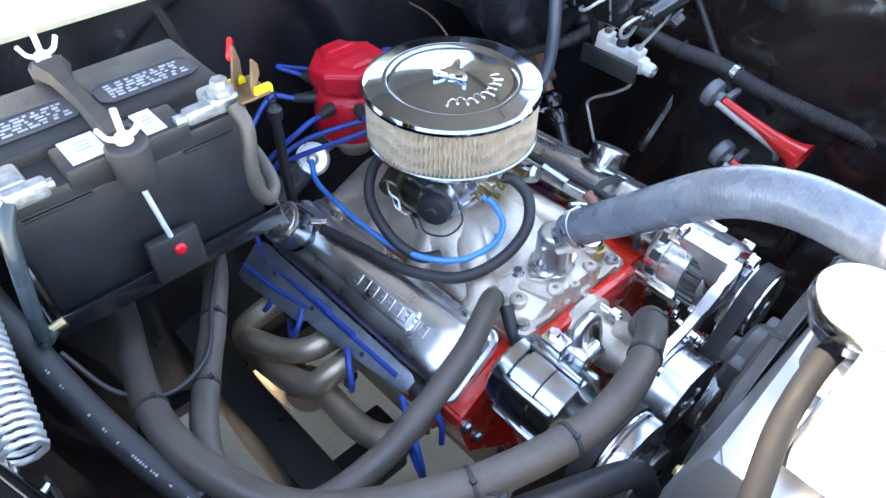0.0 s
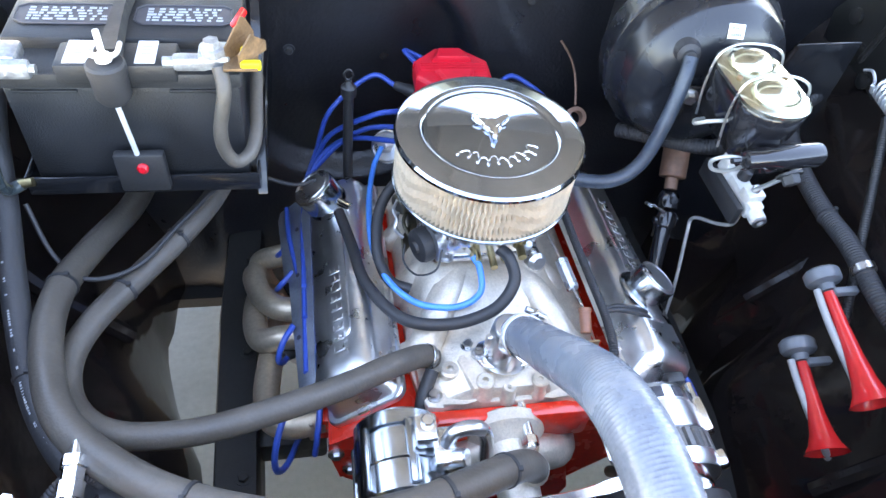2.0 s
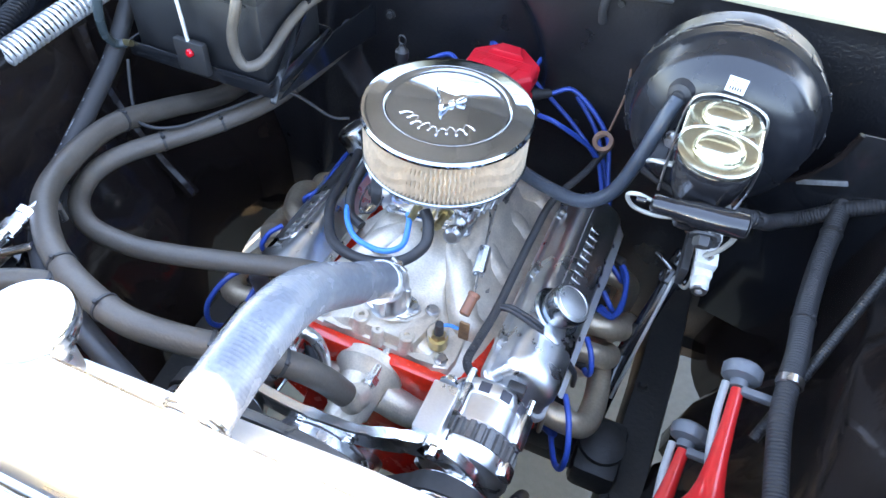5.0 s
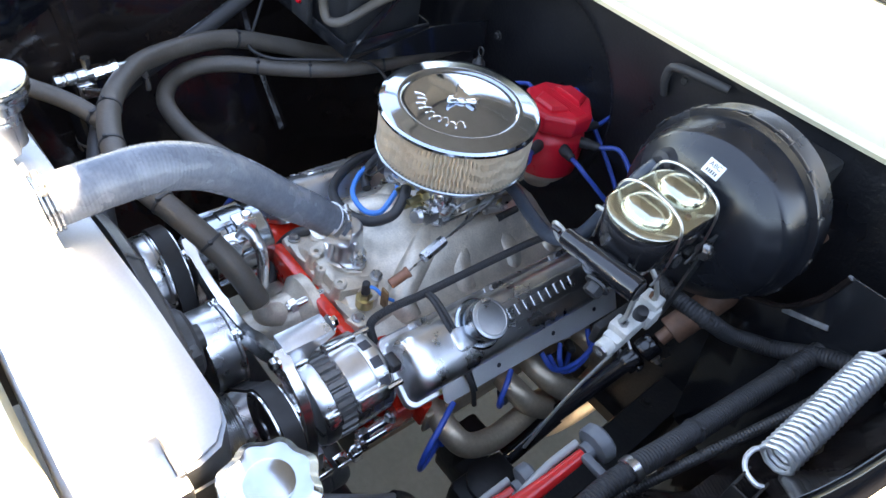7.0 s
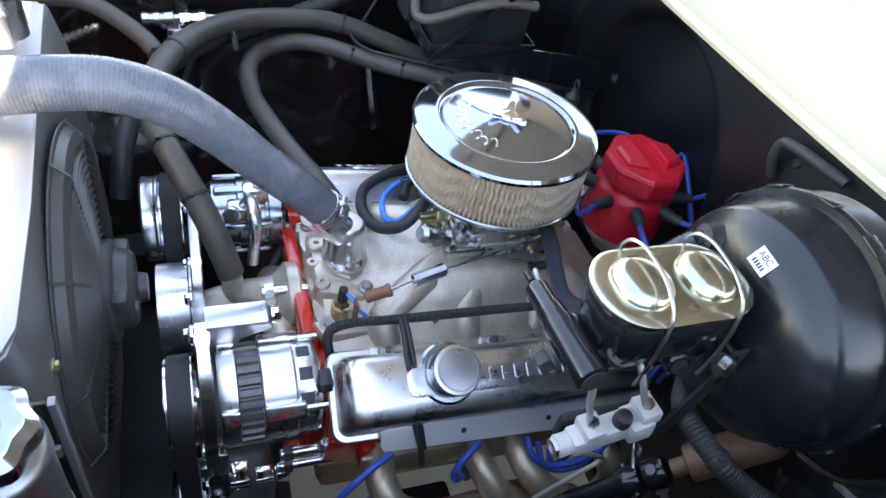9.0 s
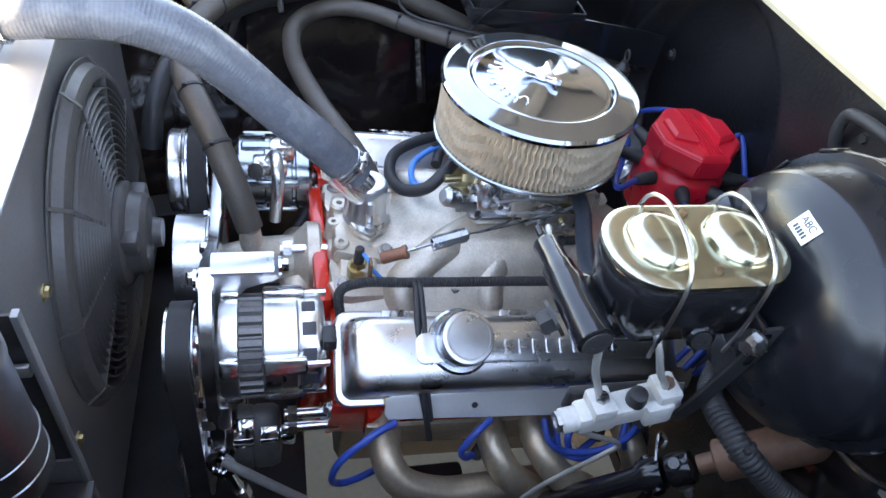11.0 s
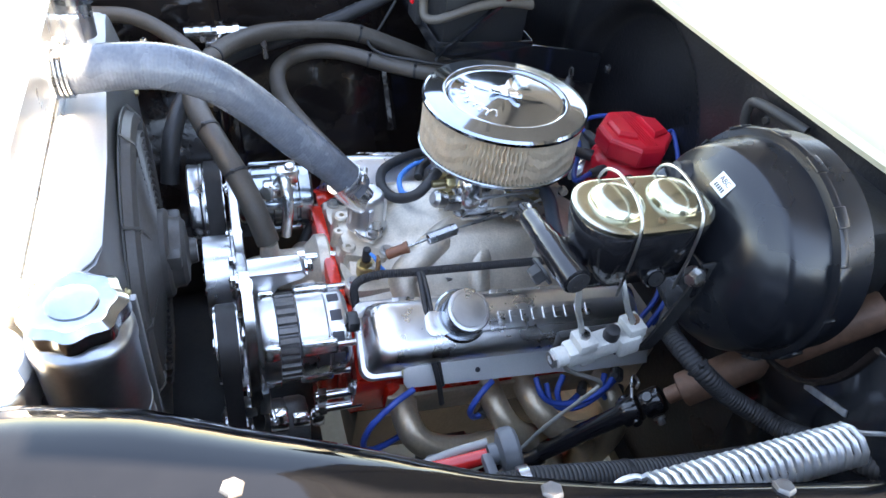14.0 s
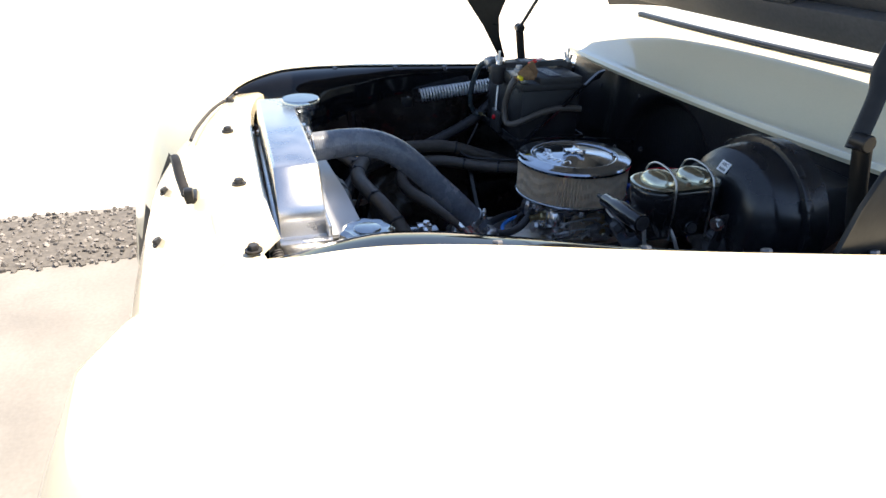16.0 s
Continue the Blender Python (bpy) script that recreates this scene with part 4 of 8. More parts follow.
lathe(bm, (CX, CY, 0.975), (0, 0, 1), [(0.066, 0), (0.066, 0.02), (0.06, 0.022), (0, 0.022)], 36)
part("air_horn", bm, POLISH, cb)
for x, y in ((-0.055, -0.065), (0.0, -0.072), (0.055, -0.065), (-0.055, 0.03), (0.055, 0.03), (0.058, -0.02), (-0.058, -0.02)):
    bm = B()
    cyl(bm, (CX + x, CY + y, 0.976), (CX + x, CY + y, 0.986), 0.005, seg=10, bev=0.001)
    part("top_screw", bm, STEEL, cb)
bm = B()
lathe(bm, (-0.066, -0.05, 0.925), (-1, -0.45, 0), [(0.024, 0), (0.03, 0.004), (0.031, 0.012), (0.031, 0.016), (0.026, 0.018)], 32)
ck = part("choke_ring", bm, STEEL, cb, "bright choke retainer ring")
bm = B()
lathe(bm, (-0.079, -0.056, 0.925), (-1, -0.45, 0), [(0.026, 0), (0.0262, 0.014), (0.024, 0.02), (0.01, 0.022), (0.008, 0.026), (0, 0.026)], 32)
part("choke_cap", bm, RUBBER, ck, "black electric choke cap")
bm = B()
cyl(bm, (-0.075, 0.035, 0.938), (-0.118, 0.012, 0.934), 0.0165, seg=20, bev=0.002)
box(bm, (-0.085, 0.0, 0.925), (0.01, 0.05, 0.02), 0.002)
tube(bm, [(-0.1, 0.01, 0.93), (-0.11, -0.01, 0.92), (-0.1, -0.03, 0.905)], 0.003, 8, 5)
part("choke_pull_off", bm, BRONZE, cb, "dull bronze vacuum pot")
for pts in ([(-0.118, 0.012, 0.945), (-0.125, -0.002, 0.938), (-0.12, -0.014, 0.93), (-0.124, -0.024, 0.92), (-0.112, -0.034, 0.912)], [(-0.116, 0.006, 0.925), (-0.122, -0.01, 0.915), (-0.114, -0.026, 0.905)]):
    bm = B()
    tube(bm, pts, 0.0024, 8, 6)
    part("choke_link", bm, STEEL, cb, "bright bent choke link")
bm = B()
prism(bm, [(-0.03, -0.01), (0.02, -0.016), (0.034, 0.0), (0.02, 0.014), (-0.02, 0.012)], (-0.1, -0.02, 0.898), (0.5, 0.86, 0), (-0.3, 0.17, 0.94), (-0.8, 0.5, 0.3), 0.003, 0.0008)
box(bm, (-0.085, 0.0, 0.9), (0.03, 0.07, 0.02), 0.004)
part("choke_bracket", bm, BRONZE, cb, "dark bronze choke bracket")
bm = B()
prism(bm, [(-0.02, -0.012), (0.03, -0.016), (0.036, 0.004), (0.012, 0.02), (-0.016, 0.012)], (CX + 0.078, CY + 0.02, 0.925), (0, 1, 0), (0, 0, 1), (1, 0, 0), 0.003, 0.0008)
tube(bm, [(CX + 0.08, CY + 0.04, 0.925), (CX + 0.084, CY + 0.02, 0.95), (CX + 0.08, CY - 0.03, 0.955), (CX + 0.078, CY - 0.06, 0.94)], 0.0022, 8, 5)
tube(bm, [(CX + 0.083, CY - 0.01, 0.915), (CX + 0.088, CY + 0.02, 0.935), (CX + 0.083, CY + 0.05, 0.93)], 0.002, 8, 5)
cyl(bm, (CX + 0.07, CY + 0.012, 0.92), (CX + 0.094, CY + 0.012, 0.92), 0.004, seg=10)
cyl(bm, (CX + 0.07, CY - 0.05, 0.945), (CX + 0.086, CY - 0.05, 0.945), 0.004, seg=10)
part("throttle_linkage", bm, STEEL, cb, "plated throttle lever and rods")
bm = B()
hexbolt(bm, (CX + 0.035, CY - 0.082, 0.955), (0, -1, 0.1), 0.011, 0.014, False)
cyl(bm, (CX + 0.035, CY - 0.09, 0.955), (CX + 0.035, CY - 0.118, 0.953), 0.006, seg=12)
part("fuel_inlet", bm, BRASS, cb, "brass fuel inlet fitting")
bm = B()
for x, z in ((-0.02, 0.93), (0.005, 0.915)):
    cyl(bm, (CX + x, CY - 0.07, z), (CX + x, CY - 0.1, z - 0.003), 0.0055, seg=12)
part("vacuum_port", bm, BRASS, cb)
# bowls, jets, screws and levers round the body
for x, y, r, h in ((-0.036, -0.068, 0.017, 0.03), (0.036, -0.068, 0.017, 0.03), (-0.06, 0.0, 0.012, 0.026), (0.06, 0.0, 0.012, 0.026), (0.05, 0.07, 0.014, 0.026)):
    bm = B()
    lathe(bm, (CX + x, CY + y, 0.94), (0, 0, 1), [(r, 0), (r * 1.08, 0.004), (r, 0.01), (r, h), (r * 0.7, h + 0.005), (r * 0.5, h + 0.006), (0, h + 0.006)], 16)
    part("casting_tower", bm, POLISH, cb)
for x, y, z in ((0.062, -0.075, 0.915), (0.062, 0.075, 0.915), (-0.062, -0.075, 0.915), (-0.062, 0.075, 0.915)):
    bm = B()
    hexbolt(bm, (CX + x, CY + y, z - 0.002), (0, 0, 1), 0.0075, 0.01)
    cyl(bm, (CX + x, CY + y, z), (CX + x, CY + y, z + 0.018), 0.0035, seg=8)
    part("stud_nut", bm, STEEL, cb)
for x in (-0.022, 0.022):
    bm = B()
    cyl(bm, (CX + x, CY - 0.075, 0.922), (CX + x, CY - 0.094, 0.918), 0.0045, seg=10)
    p0, p1 = V(CX + x, CY - 0.078, 0.921), V(CX + x, CY - 0.09, 0.919)
    tube(bm, [p0 + (p1 - p0) * (i / 40) + V(math.cos(i * 0.8), 0, math.sin(i * 0.8)) * 0.006 for i in range(41)], 0.0009, 5, 1, curved=False)
    part("mixture_screw", bm, BRASS, cb, "brass mixture screw with spring")
for y0, z0, y1, z1, r in ((-0.05, 0.95, 0.035, 0.955, 0.0022), (-0.03, 0.93, 0.05, 0.925, 0.002), (0.0, 0.912, 0.06, 0.94, 0.0025)):
    bm = B()
    tube(bm, [(CX + 0.074, CY + y0, z0 - 0.008), (CX + 0.08, CY + y0, z0), (CX + 0.082, CY + (y0 + y1) / 2, (z0 + z1) / 2 + 0.004), (CX + 0.08, CY + y1, z1), (CX + 0.074, CY + y1, z1 - 0.008)], r, 8, 6)
    part("linkage_rod", bm, SPRING, cb, "bright bent linkage rod")
bm = B()
lathe(bm, (CX + 0.072, CY + 0.045, 0.92), (1, 0, 0), [(0.02, 0), (0.02, 0.003), (0.008, 0.004), (0.008, 0.012), (0, 0.012)], 20)
part("throttle_quadrant", bm, BRASS, cb, "gold plated throttle quadrant")
bm = B()
p0, p1 = V(CX + 0.086, CY + 0.01, 0.915), V(CX + 0.09, CY + 0.06, 0.905)
u, w = frame_of(p1 - p0)
tube(bm, [p0 + (p1 - p0) * (i / 100) + (u * math.cos(i * 0.75) + w * math.sin(i * 0.75)) * 0.0045 for i in range(101)], 0.001, 5, 1, curved=False)
part("lever_spring", bm, STEEL, cb)
bm = B()
lathe(bm, (CX + 0.055, CY - 0.1, 0.935), (0.2, -1, 0.4), [(0.011, 0), (0.014, 0.004), (0.014, 0.02), (0.009, 0.026), (0, 0.026)], 12)
box(bm, (CX + 0.058, CY - 0.09, 0.93), (0.02, 0.03, 0.02), 0.004)
part("fuel_fitting", bm, STEEL, cb)

# driver-side castings, lever plate and cable end of the carburetor
bm = B()
box(bm, (0.066, 0.03, 0.944), (0.022, 0.1, 0.026), 0.004)
box(bm, (0.069, 0.074, 0.934), (0.02, 0.036, 0.046), 0.004)
box(bm, (0.066, 0.045, 0.913), (0.026, 0.1, 0.013), 0.003)
box(bm, (0.072, -0.01, 0.93), (0.014, 0.026, 0.034), 0.003)
cyl(bm, (0.07, 0.02, 0.932), (0.086, 0.02, 0.932), 0.0085, seg=16, bev=0.0015)
cyl(bm, (0.07, 0.1, 0.945), (0.084, 0.1, 0.945), 0.007, seg=14, bev=0.0015)
part("side_casting", bm, CAST, cb, "cast side bosses")
for y, z in ((0.0, 0.951), (0.05, 0.951), (0.09, 0.955), (0.06, 0.925), (0.09, 0.92)):
    bm = B()
    hexbolt(bm, (0.0785, y, z), (1, 0, 0), 0.0045, 0.004, False)
    part("side_screw", bm, BRASS if y < 0.06 else STEEL, cb)
bm = B()
prism(bm, [(-0.03, -0.012), (0.008, -0.016), (0.03, -0.004), (0.034, 0.01), (0.004, 0.016), (-0.012, 0.03), (-0.026, 0.024)], (0.088, 0.05, 0.912), (0, 1, 0), (0, 0, 1), (1, 0, 0), 0.0028, 0.0008)
cyl(bm, (0.084, 0.048, 0.912), (0.098, 0.048, 0.912), 0.006, seg=14, bev=0.001)
cyl(bm, (0.088, 0.028, 0.93), (0.098, 0.028, 0.93), 0.004, seg=10)
part("lever_plate", bm, STEEL, cb, "plated throttle lever plate")
bm = B()
tube(bm, [(0.094, 0.028, 0.93), (0.097, 0.0, 0.928), (0.105, -0.05, 0.921), (0.111, -0.085, 0.918)], 0.0019, 8, 6)
part("spring_wire", bm, STEEL, cb)
bm = B()
cyl(bm, (0.094, 0.06, 0.882), (0.096, 0.095, 0.886), 0.0065, seg=14, bev=0.0015)
lathe(bm, (0.0935, 0.05, 0.881), (0.05, 1, 0.1), [(0.008, 0), (0.008, 0.008), (0.005, 0.01)], 6)
part("cable_end", bm, RUBBER, cb, "black throttle cable end")
bm = B()
lathe(bm, (0.085, 0.095, 0.842), (0.3, 0, 1), [(0.011, 0), (0.012, 0.004), (0.012, 0.014), (0.008, 0.017), (0.008, 0.026), (0, 0.026)], 8)
part("vacuum_tee", bm, BRASS, cb, "brass vacuum fitting")

# throttle return spring with its brown heat sleeve
ts = thing("throttle_return_spring", (0.13, -0.15, 0.88), "throttle return spring with brown connector sleeve", "spring")
bm = B()
cyl(bm, (0.1255, -0.208, 0.889), (0.1285, -0.178, 0.903), 0.0082, seg=18, bev=0.0015)
lathe(bm, (0.1282, -0.181, 0.9018), (0.1, 0.9, 0.42), [(0.009, 0), (0.0095, 0.002), (0.0095, 0.005), (0.009, 0.006)], 18)
part("sleeve", bm, BROWN, ts, "red-brown plastic sleeve")
bm = B()
a, b = V(0.12, -0.142, 0.908), V(0.113, -0.096, 0.917)
d = (b - a).normalized()
u, w = frame_of(d)
tube(bm, [a + (b - a) * (i / 160) + (u * math.cos(2 * math.pi * i / 8) + w * math.sin(2 * math.pi * i / 8)) * 0.0086 for i in range(161)], 0.0014, 5, 1, curved=False)
tube(bm, [(0.1285, -0.178, 0.903), a], 0.0018, 6, 4)
tube(bm, [b, (0.1, -0.04, 0.925), (0.085, -0.02, 0.93)], 0.0016, 6, 4)
part("coil", bm, STEEL, ts)
bm = B()
box(bm, (0.133, -0.222, 0.872), (0.016, 0.004, 0.04), 0.0015)
part("anchor_tab", bm, RUST, ts, "rusty anchor bracket")

# temperature sender
se = thing("temperature_sender", (0.098, -0.232, 0.845), "black and brass temperature sender with blue lead", "sensor")
bm = B()
hexbolt(bm, (0.098, -0.232, 0.846), (0, 0, 1), 0.0115, 0.011, False)
cyl(bm, (0.098, -0.232, 0.83), (0.098, -0.232, 0.848), 0.015, seg=18)
part("brass_nut", bm, BRASS, se)
bm = B()
cyl(bm, (0.098, -0.232, 0.857), (0.098, -0.232, 0.882), 0.0075, 0.0062, seg=14, bev=0.0015)
part("terminal", bm, RUBBER, se)
bm = B()
tube(bm, [(0.1, -0.23, 0.875), (0.11, -0.222, 0.872), (0.122, -0.215, 0.862), (0.13, -0.2, 0.85)], 0.0028, 8, 5)
part("lead", bm, BLUE, se, "blue lead wire")

# air cleaner
AC = V(0.0, 0.0, 1.08)
ac = thing("air_cleaner", (0, 0, 0.99), "round chrome air cleaner with pleated cream filter element", "air cleaner")
bm = B()
R = 0.1315
lathe(bm, AC, (0, 0, 1), [(R - 0.004, -0.011), (R - 0.0005, -0.009), (R, -0.004), (R - 0.003, 0.0), (R - 0.012, 0.0022), (R - 0.03, 0.0035), (R - 0.0335, 0.0045), (R - 0.0365, 0.0035), (R - 0.04, 0.0002), (R - 0.044, 0.0), (R - 0.045, 0.0), (R - 0.046, 0.0001), (0.06, 0.00255), (0.04, 0.00455), (0.016, 0.00695), (0.014, 0.0072), (0, 0.0073)], 160, False)
lid = part("lid", bm, SPUN_CHROME, ac, "mirror chrome lid with raised ring")
bm = B()
# three-armed wing nut
poly = []
for i in range(36):
    a = 2 * math.pi * i / 36
    r = 0.0135 + 0.016 * max(0, math.cos(3 * (a - 0.5))) ** 2.2
    poly.append((r * math.cos(a), r * math.sin(a)))
lathe(bm, AC + V(0, 0, 0.004), (0, 0, 1), [(0.012, 0), (0.0115, 0.009), (0.009, 0.011), (0, 0.011)], 6)
secs = []
for h, k, lift in ((0.007, 0.8, 0.2), (0.009, 1.0, 0.3), (0.0125, 1.0, 1.0), (0.0145, 0.85, 1.0)):
    secs.append([AC + V(x * k, y * k, h + lift * 0.35 * max(0, math.hypot(x, y) - 0.014)) for x, y in poly])
rings(bm, secs)
part("wing_nut", bm, CHROME, lid, "chrome three-armed wing nut")
# embossed flourish in place of the maker's script
bm = B()
pts = []
for i in range(150):
    k = i / 149
    a = radians(218) + k * radians(108)
    rr = 0.063 + 0.0075 * math.sin(k * 58) + 0.003 * math.sin(k * 23 + 1)
    a += 0.05 * math.cos(k * 58)
    pts.append(AC + V(rr * math.cos(a), rr * math.sin(a), 0.0024))
tube(bm, pts, 0.0013, 6, 1, curved=False)
part("embossed_flourish", bm, CHROME, lid)
bm = B()
# pleated element
N = 114
rg = random.Random(5)
ph = [rg.uniform(-0.25, 0.25) for _ in range(2 * N)]
secs = []
for zi in range(13):
    z = 0.996 + (1.072 - 0.996) * zi / 12
    ring = []
    for i in range(2 * N):
        wv = 0.32 * math.sin(zi * 1.7 + 2.2 * math.sin(i * 0.21)) + 0.15 * ph[i]
        a = 2 * math.pi * (i + wv) / (2 * N)
        r = 0.1275 if i % 2 else 0.119
        ring.append((r * math.cos(a), r * math.sin(a), z))
    secs.append(ring)
rings(bm, secs, False)
part("filter_element", bm, PAPER, ac, "cream pleated filter element", angle=15)
bm = B()
lathe(bm, (0, 0, 0.98), (0, 0, 1), [(0.06, 0.0), (0.066, 0.006), (0.1, 0.004), (0.124, 0.01), (0.1295, 0.014), (0.13, 0.018), (0.128, 0.0195), (0.1, 0.018), (0.06, 0.018)], 72, False)
part("base_pan", bm, LID_CHROME, ac, "chrome base pan")

# ---- engine accessories ----


def fins(n, depth):
    return lambda a: 1.0 if (a * n / (2 * math.pi)) % 1.0 < 0.55 else 1.0 - depth


def pulley(bm, c, r, w=0.026, ribs=True, holes=True):
    """A pulley whose axis runs fore and aft, its front face at c."""
    prof = [(r * 0.28, 0.002), (r * 0.3, -0.002), (r * 0.8, 0.004), (r * 0.93, -0.001), (r, 0.0), (r, 0.003)]
    y = 0.005
    while ribs and y < w - 0.004:
        prof += [(r - 0.0022, y), (r - 0.0004, y + 0.0018)]
        y += 0.0036
    prof += [(r, w - 0.003), (r, w), (r * 0.85, w), (r * 0.3, w)]
    lathe(bm, c, (0, 1, 0), prof, 48)
    return bm


alt = thing("alternator", (0.205, -0.35, 0.76), "polished chrome alternator with dark finned stator", "alternator")
AX, AZ = 0.205, 0.826
bm = B()
lathe(bm, (AX, -0.285, AZ), (0, -1, 0), [(0.03, 0), (0.05, 0.0), (0.057, 0.004), (0.0595, 0.01), (0.0595, 0.028), (0.0585, 0.03), (0.0615, 0.033), (0.0625, 0.07), (0.06, 0.073)], 64)
part("rear_housing", bm, SATIN_CHROME, alt)
bm = B()
lathe(bm, (AX, -0.357, AZ), (0, -1, 0), [(0.05, 0), (0.0635, 0.0005), (0.0635, 0.0265), (0.05, 0.027)], 168, True, fins(28, 0.07))
part("stator", bm, STATOR, alt, "dark laminated stator with cooling notches")
bm = B()
lathe(bm, (AX, -0.383, AZ), (0, -1, 0), [(0.06, 0), (0.0635, 0.002), (0.0635, 0.016), (0.06, 0.023), (0.046, 0.027), (0.03, 0.03), (0.02, 0.036), (0, 0.036)], 64)
part("front_housing", bm, SATIN_CHROME, alt)
for k in range(4):
    a = radians(30 + 90 * k)
    bm = B()
    p = V(AX + 0.0645 * math.cos(a), -0.29, AZ + 0.0645 * math.sin(a))
    box(bm, p + V(0, -0.042, 0), (0.016, 0.05, 0.022), 0.004, Matrix.Rotation(-a, 3, "Y"))
    cyl(bm, p + V(0, -0.02, 0), p + V(0, 0.008, 0), 0.005, seg=8)
    part("through_bolt_lug", bm, POLISH, alt)
for k in range(4):
    a = radians(30 + 90 * k)
    bm = B()
    box(bm, (AX + 0.0645 * math.cos(a), -0.394, AZ + 0.0645 * math.sin(a)), (0.016, 0.022, 0.022), 0.004, Matrix.Rotation(-a, 3, "Y"))
    part("front_lug", bm, POLISH, alt)
for k in range(12):
    a = radians(30 * k + 8)
    bm = B()
    box(bm, (AX + 0.0592 * math.cos(a), -0.304, AZ + 0.0592 * math.sin(a)), (0.003, 0.016, 0.016), 0.001, Matrix.Rotation(-a, 3, "Y"))
    part("vent_slot", bm, INK, alt, "dark vent slot")
bm = B()
box(bm, (AX + 0.03, -0.281, AZ + 0.045), (0.026, 0.016, 0.018), 0.003)
part("plug_socket", bm, BLACK_SATIN, alt, "black regulator plug")
bm = B()
pulley(bm, (AX, -0.466, AZ), 0.054, 0.032)
lathe(bm, (AX, -0.434, AZ), (0, 1, 0), [(0.036, -0.002), (0.037, 0.0), (0.036, 0.003), (0.02, 0.004)], 32)
cyl(bm, (AX, -0.47, AZ), (AX, -0.415, AZ), 0.011, seg=16)
part("pulley", bm, POLISH, alt, "chrome ribbed pulley")

KX, KZ = -0.145, 0.814
cp = thing("air_conditioning_compressor", (KX, -0.37, 0.74), "chrome air conditioning compressor with clutch pulley", "compressor")
bm = B()
lathe(bm, (KX, -0.282, KZ), (0, -1, 0), [(0.03, 0), (0.052, 0.001), (0.0575, 0.006), (0.0575, 0.024), (0.052, 0.026), (0.052, 0.03), (0.0595, 0.032), (0.0595, 0.07), (0.057, 0.072), (0.057, 0.108), (0.05, 0.114), (0.045, 0.125), (0.03, 0.14)], 56)
part("body", bm, LID_CHROME, cp)
for k in range(6):
    a = radians(60 * k + 20)
    bm = B()
    box(bm, (KX + 0.0595 * math.cos(a), -0.345, KZ + 0.0595 * math.sin(a)), (0.009, 0.085, 0.014), 0.004, Matrix.Rotation(-a, 3, "Y"))
    part("case_rib", bm, LID_CHROME, cp)
bm = B()
box(bm, (KX + 0.028, -0.327, KZ + 0.066), (0.028, 0.036, 0.026), 0.004)
box(bm, (KX + 0.05, -0.345, KZ + 0.052), (0.03, 0.05, 0.024), 0.005)
cyl(bm, (KX + 0.03, -0.322, KZ + 0.07), (KX + 0.03, -0.322, KZ + 0.086), 0.009, seg=12, bev=0.002)
cyl(bm, (KX + 0.055, -0.36, KZ + 0.05), (KX + 0.075, -0.365, KZ + 0.062), 0.013, seg=16, bev=0.002)
part("port_block", bm, POLISH, cp)
bm = B()
pulley(bm, (KX, -0.466, KZ), 0.066, 0.032)
part("clutch_pulley", bm, POLISH, cp, "chrome grooved clutch pulley")
bm = B()
lathe(bm, (KX, -0.4665, KZ), (0, -1, 0), [(0.05, 0), (0.066, 0.0005), (0.0665, 0.003), (0.0645, 0.006), (0.0655, 0.008), (0.0655, 0.022), (0.062, 0.025), (0.05, 0.025), (0.047, 0.014), (0.022, 0.012), (0.02, 0.022), (0, 0.022)], 56)
cl = part("clutch_plate", bm, SATIN_CHROME, cp, "thick chrome clutch cover with dished face")
for k in range(6):
    a = radians(60 * k)
    bm = B()
    cyl(bm, (KX + 0.034 * math.cos(a), -0.48, KZ + 0.034 * math.sin(a)), (KX + 0.034 * math.cos(a), -0.489, KZ + 0.034 * math.sin(a)), 0.008, seg=12, bev=0.001)
    part("clutch_rivet", bm, STEEL, cl)
bm = B()
tube(bm, [(KX + 0.052, -0.345, KZ + 0.06), (KX + 0.062, -0.338, KZ + 0.078), (KX + 0.09, -0.335, KZ + 0.078), (KX + 0.106, -0.335, KZ + 0.05), (KX + 0.112, -0.34, KZ + 0.0)], 0.0095, 14, 8)
part("line_elbow", bm, BRUSHED, cp, "bent bright aluminium line")

wp = thing("water_pump", (X0, -0.35, 0.65), "polished water pump with chrome pulley", "water pump")
bm = B()
lathe(bm, (X0, -0.275, 0.775), (0, -1, 0), [(0.05, 0), (0.055, 0.004), (0.055, 0.02), (0.045, 0.03), (0.036, 0.04), (0.034, 0.085), (0.03, 0.09), (0.028, 0.12), (0.02, 0.15), (0.016, 0.17)], 36)
for s in (1, -1):
    tube(bm, [(X0 + s * 0.03, -0.31, 0.76), (X0 + s * 0.07, -0.306, 0.74), (X0 + s * 0.09, -0.29, 0.72), (X0 + s * 0.095, -0.27, 0.715)], 0.026, 16, 6)
tube(bm, [(X0 + 0.012, -0.345, 0.8), (X0 + 0.014, -0.37, 0.82), (X0 + 0.012, -0.374, 0.848)], lambda t: 0.02 - 0.006 * t, 16, 6)
part("housing", bm, CAST, wp, "cast aluminium housing")
bm = B()
box(bm, (X0 + 0.005, -0.279, 0.785), (0.235, 0.022, 0.07), 0.006)
part("backing_plate", bm, RED_ENGINE, wp, "red enamelled backing plate")
bm = B()
pulley(bm, (X0, -0.474, 0.775), 0.068, 0.044, False)
lathe(bm, (X0, -0.43, 0.775), (0, 1, 0), [(0.069, -0.003), (0.0715, -0.001), (0.0715, 0.002), (0.069, 0.004)], 48)
part("pulley", bm, SATIN_CHROME, wp, "smooth chrome pulley")
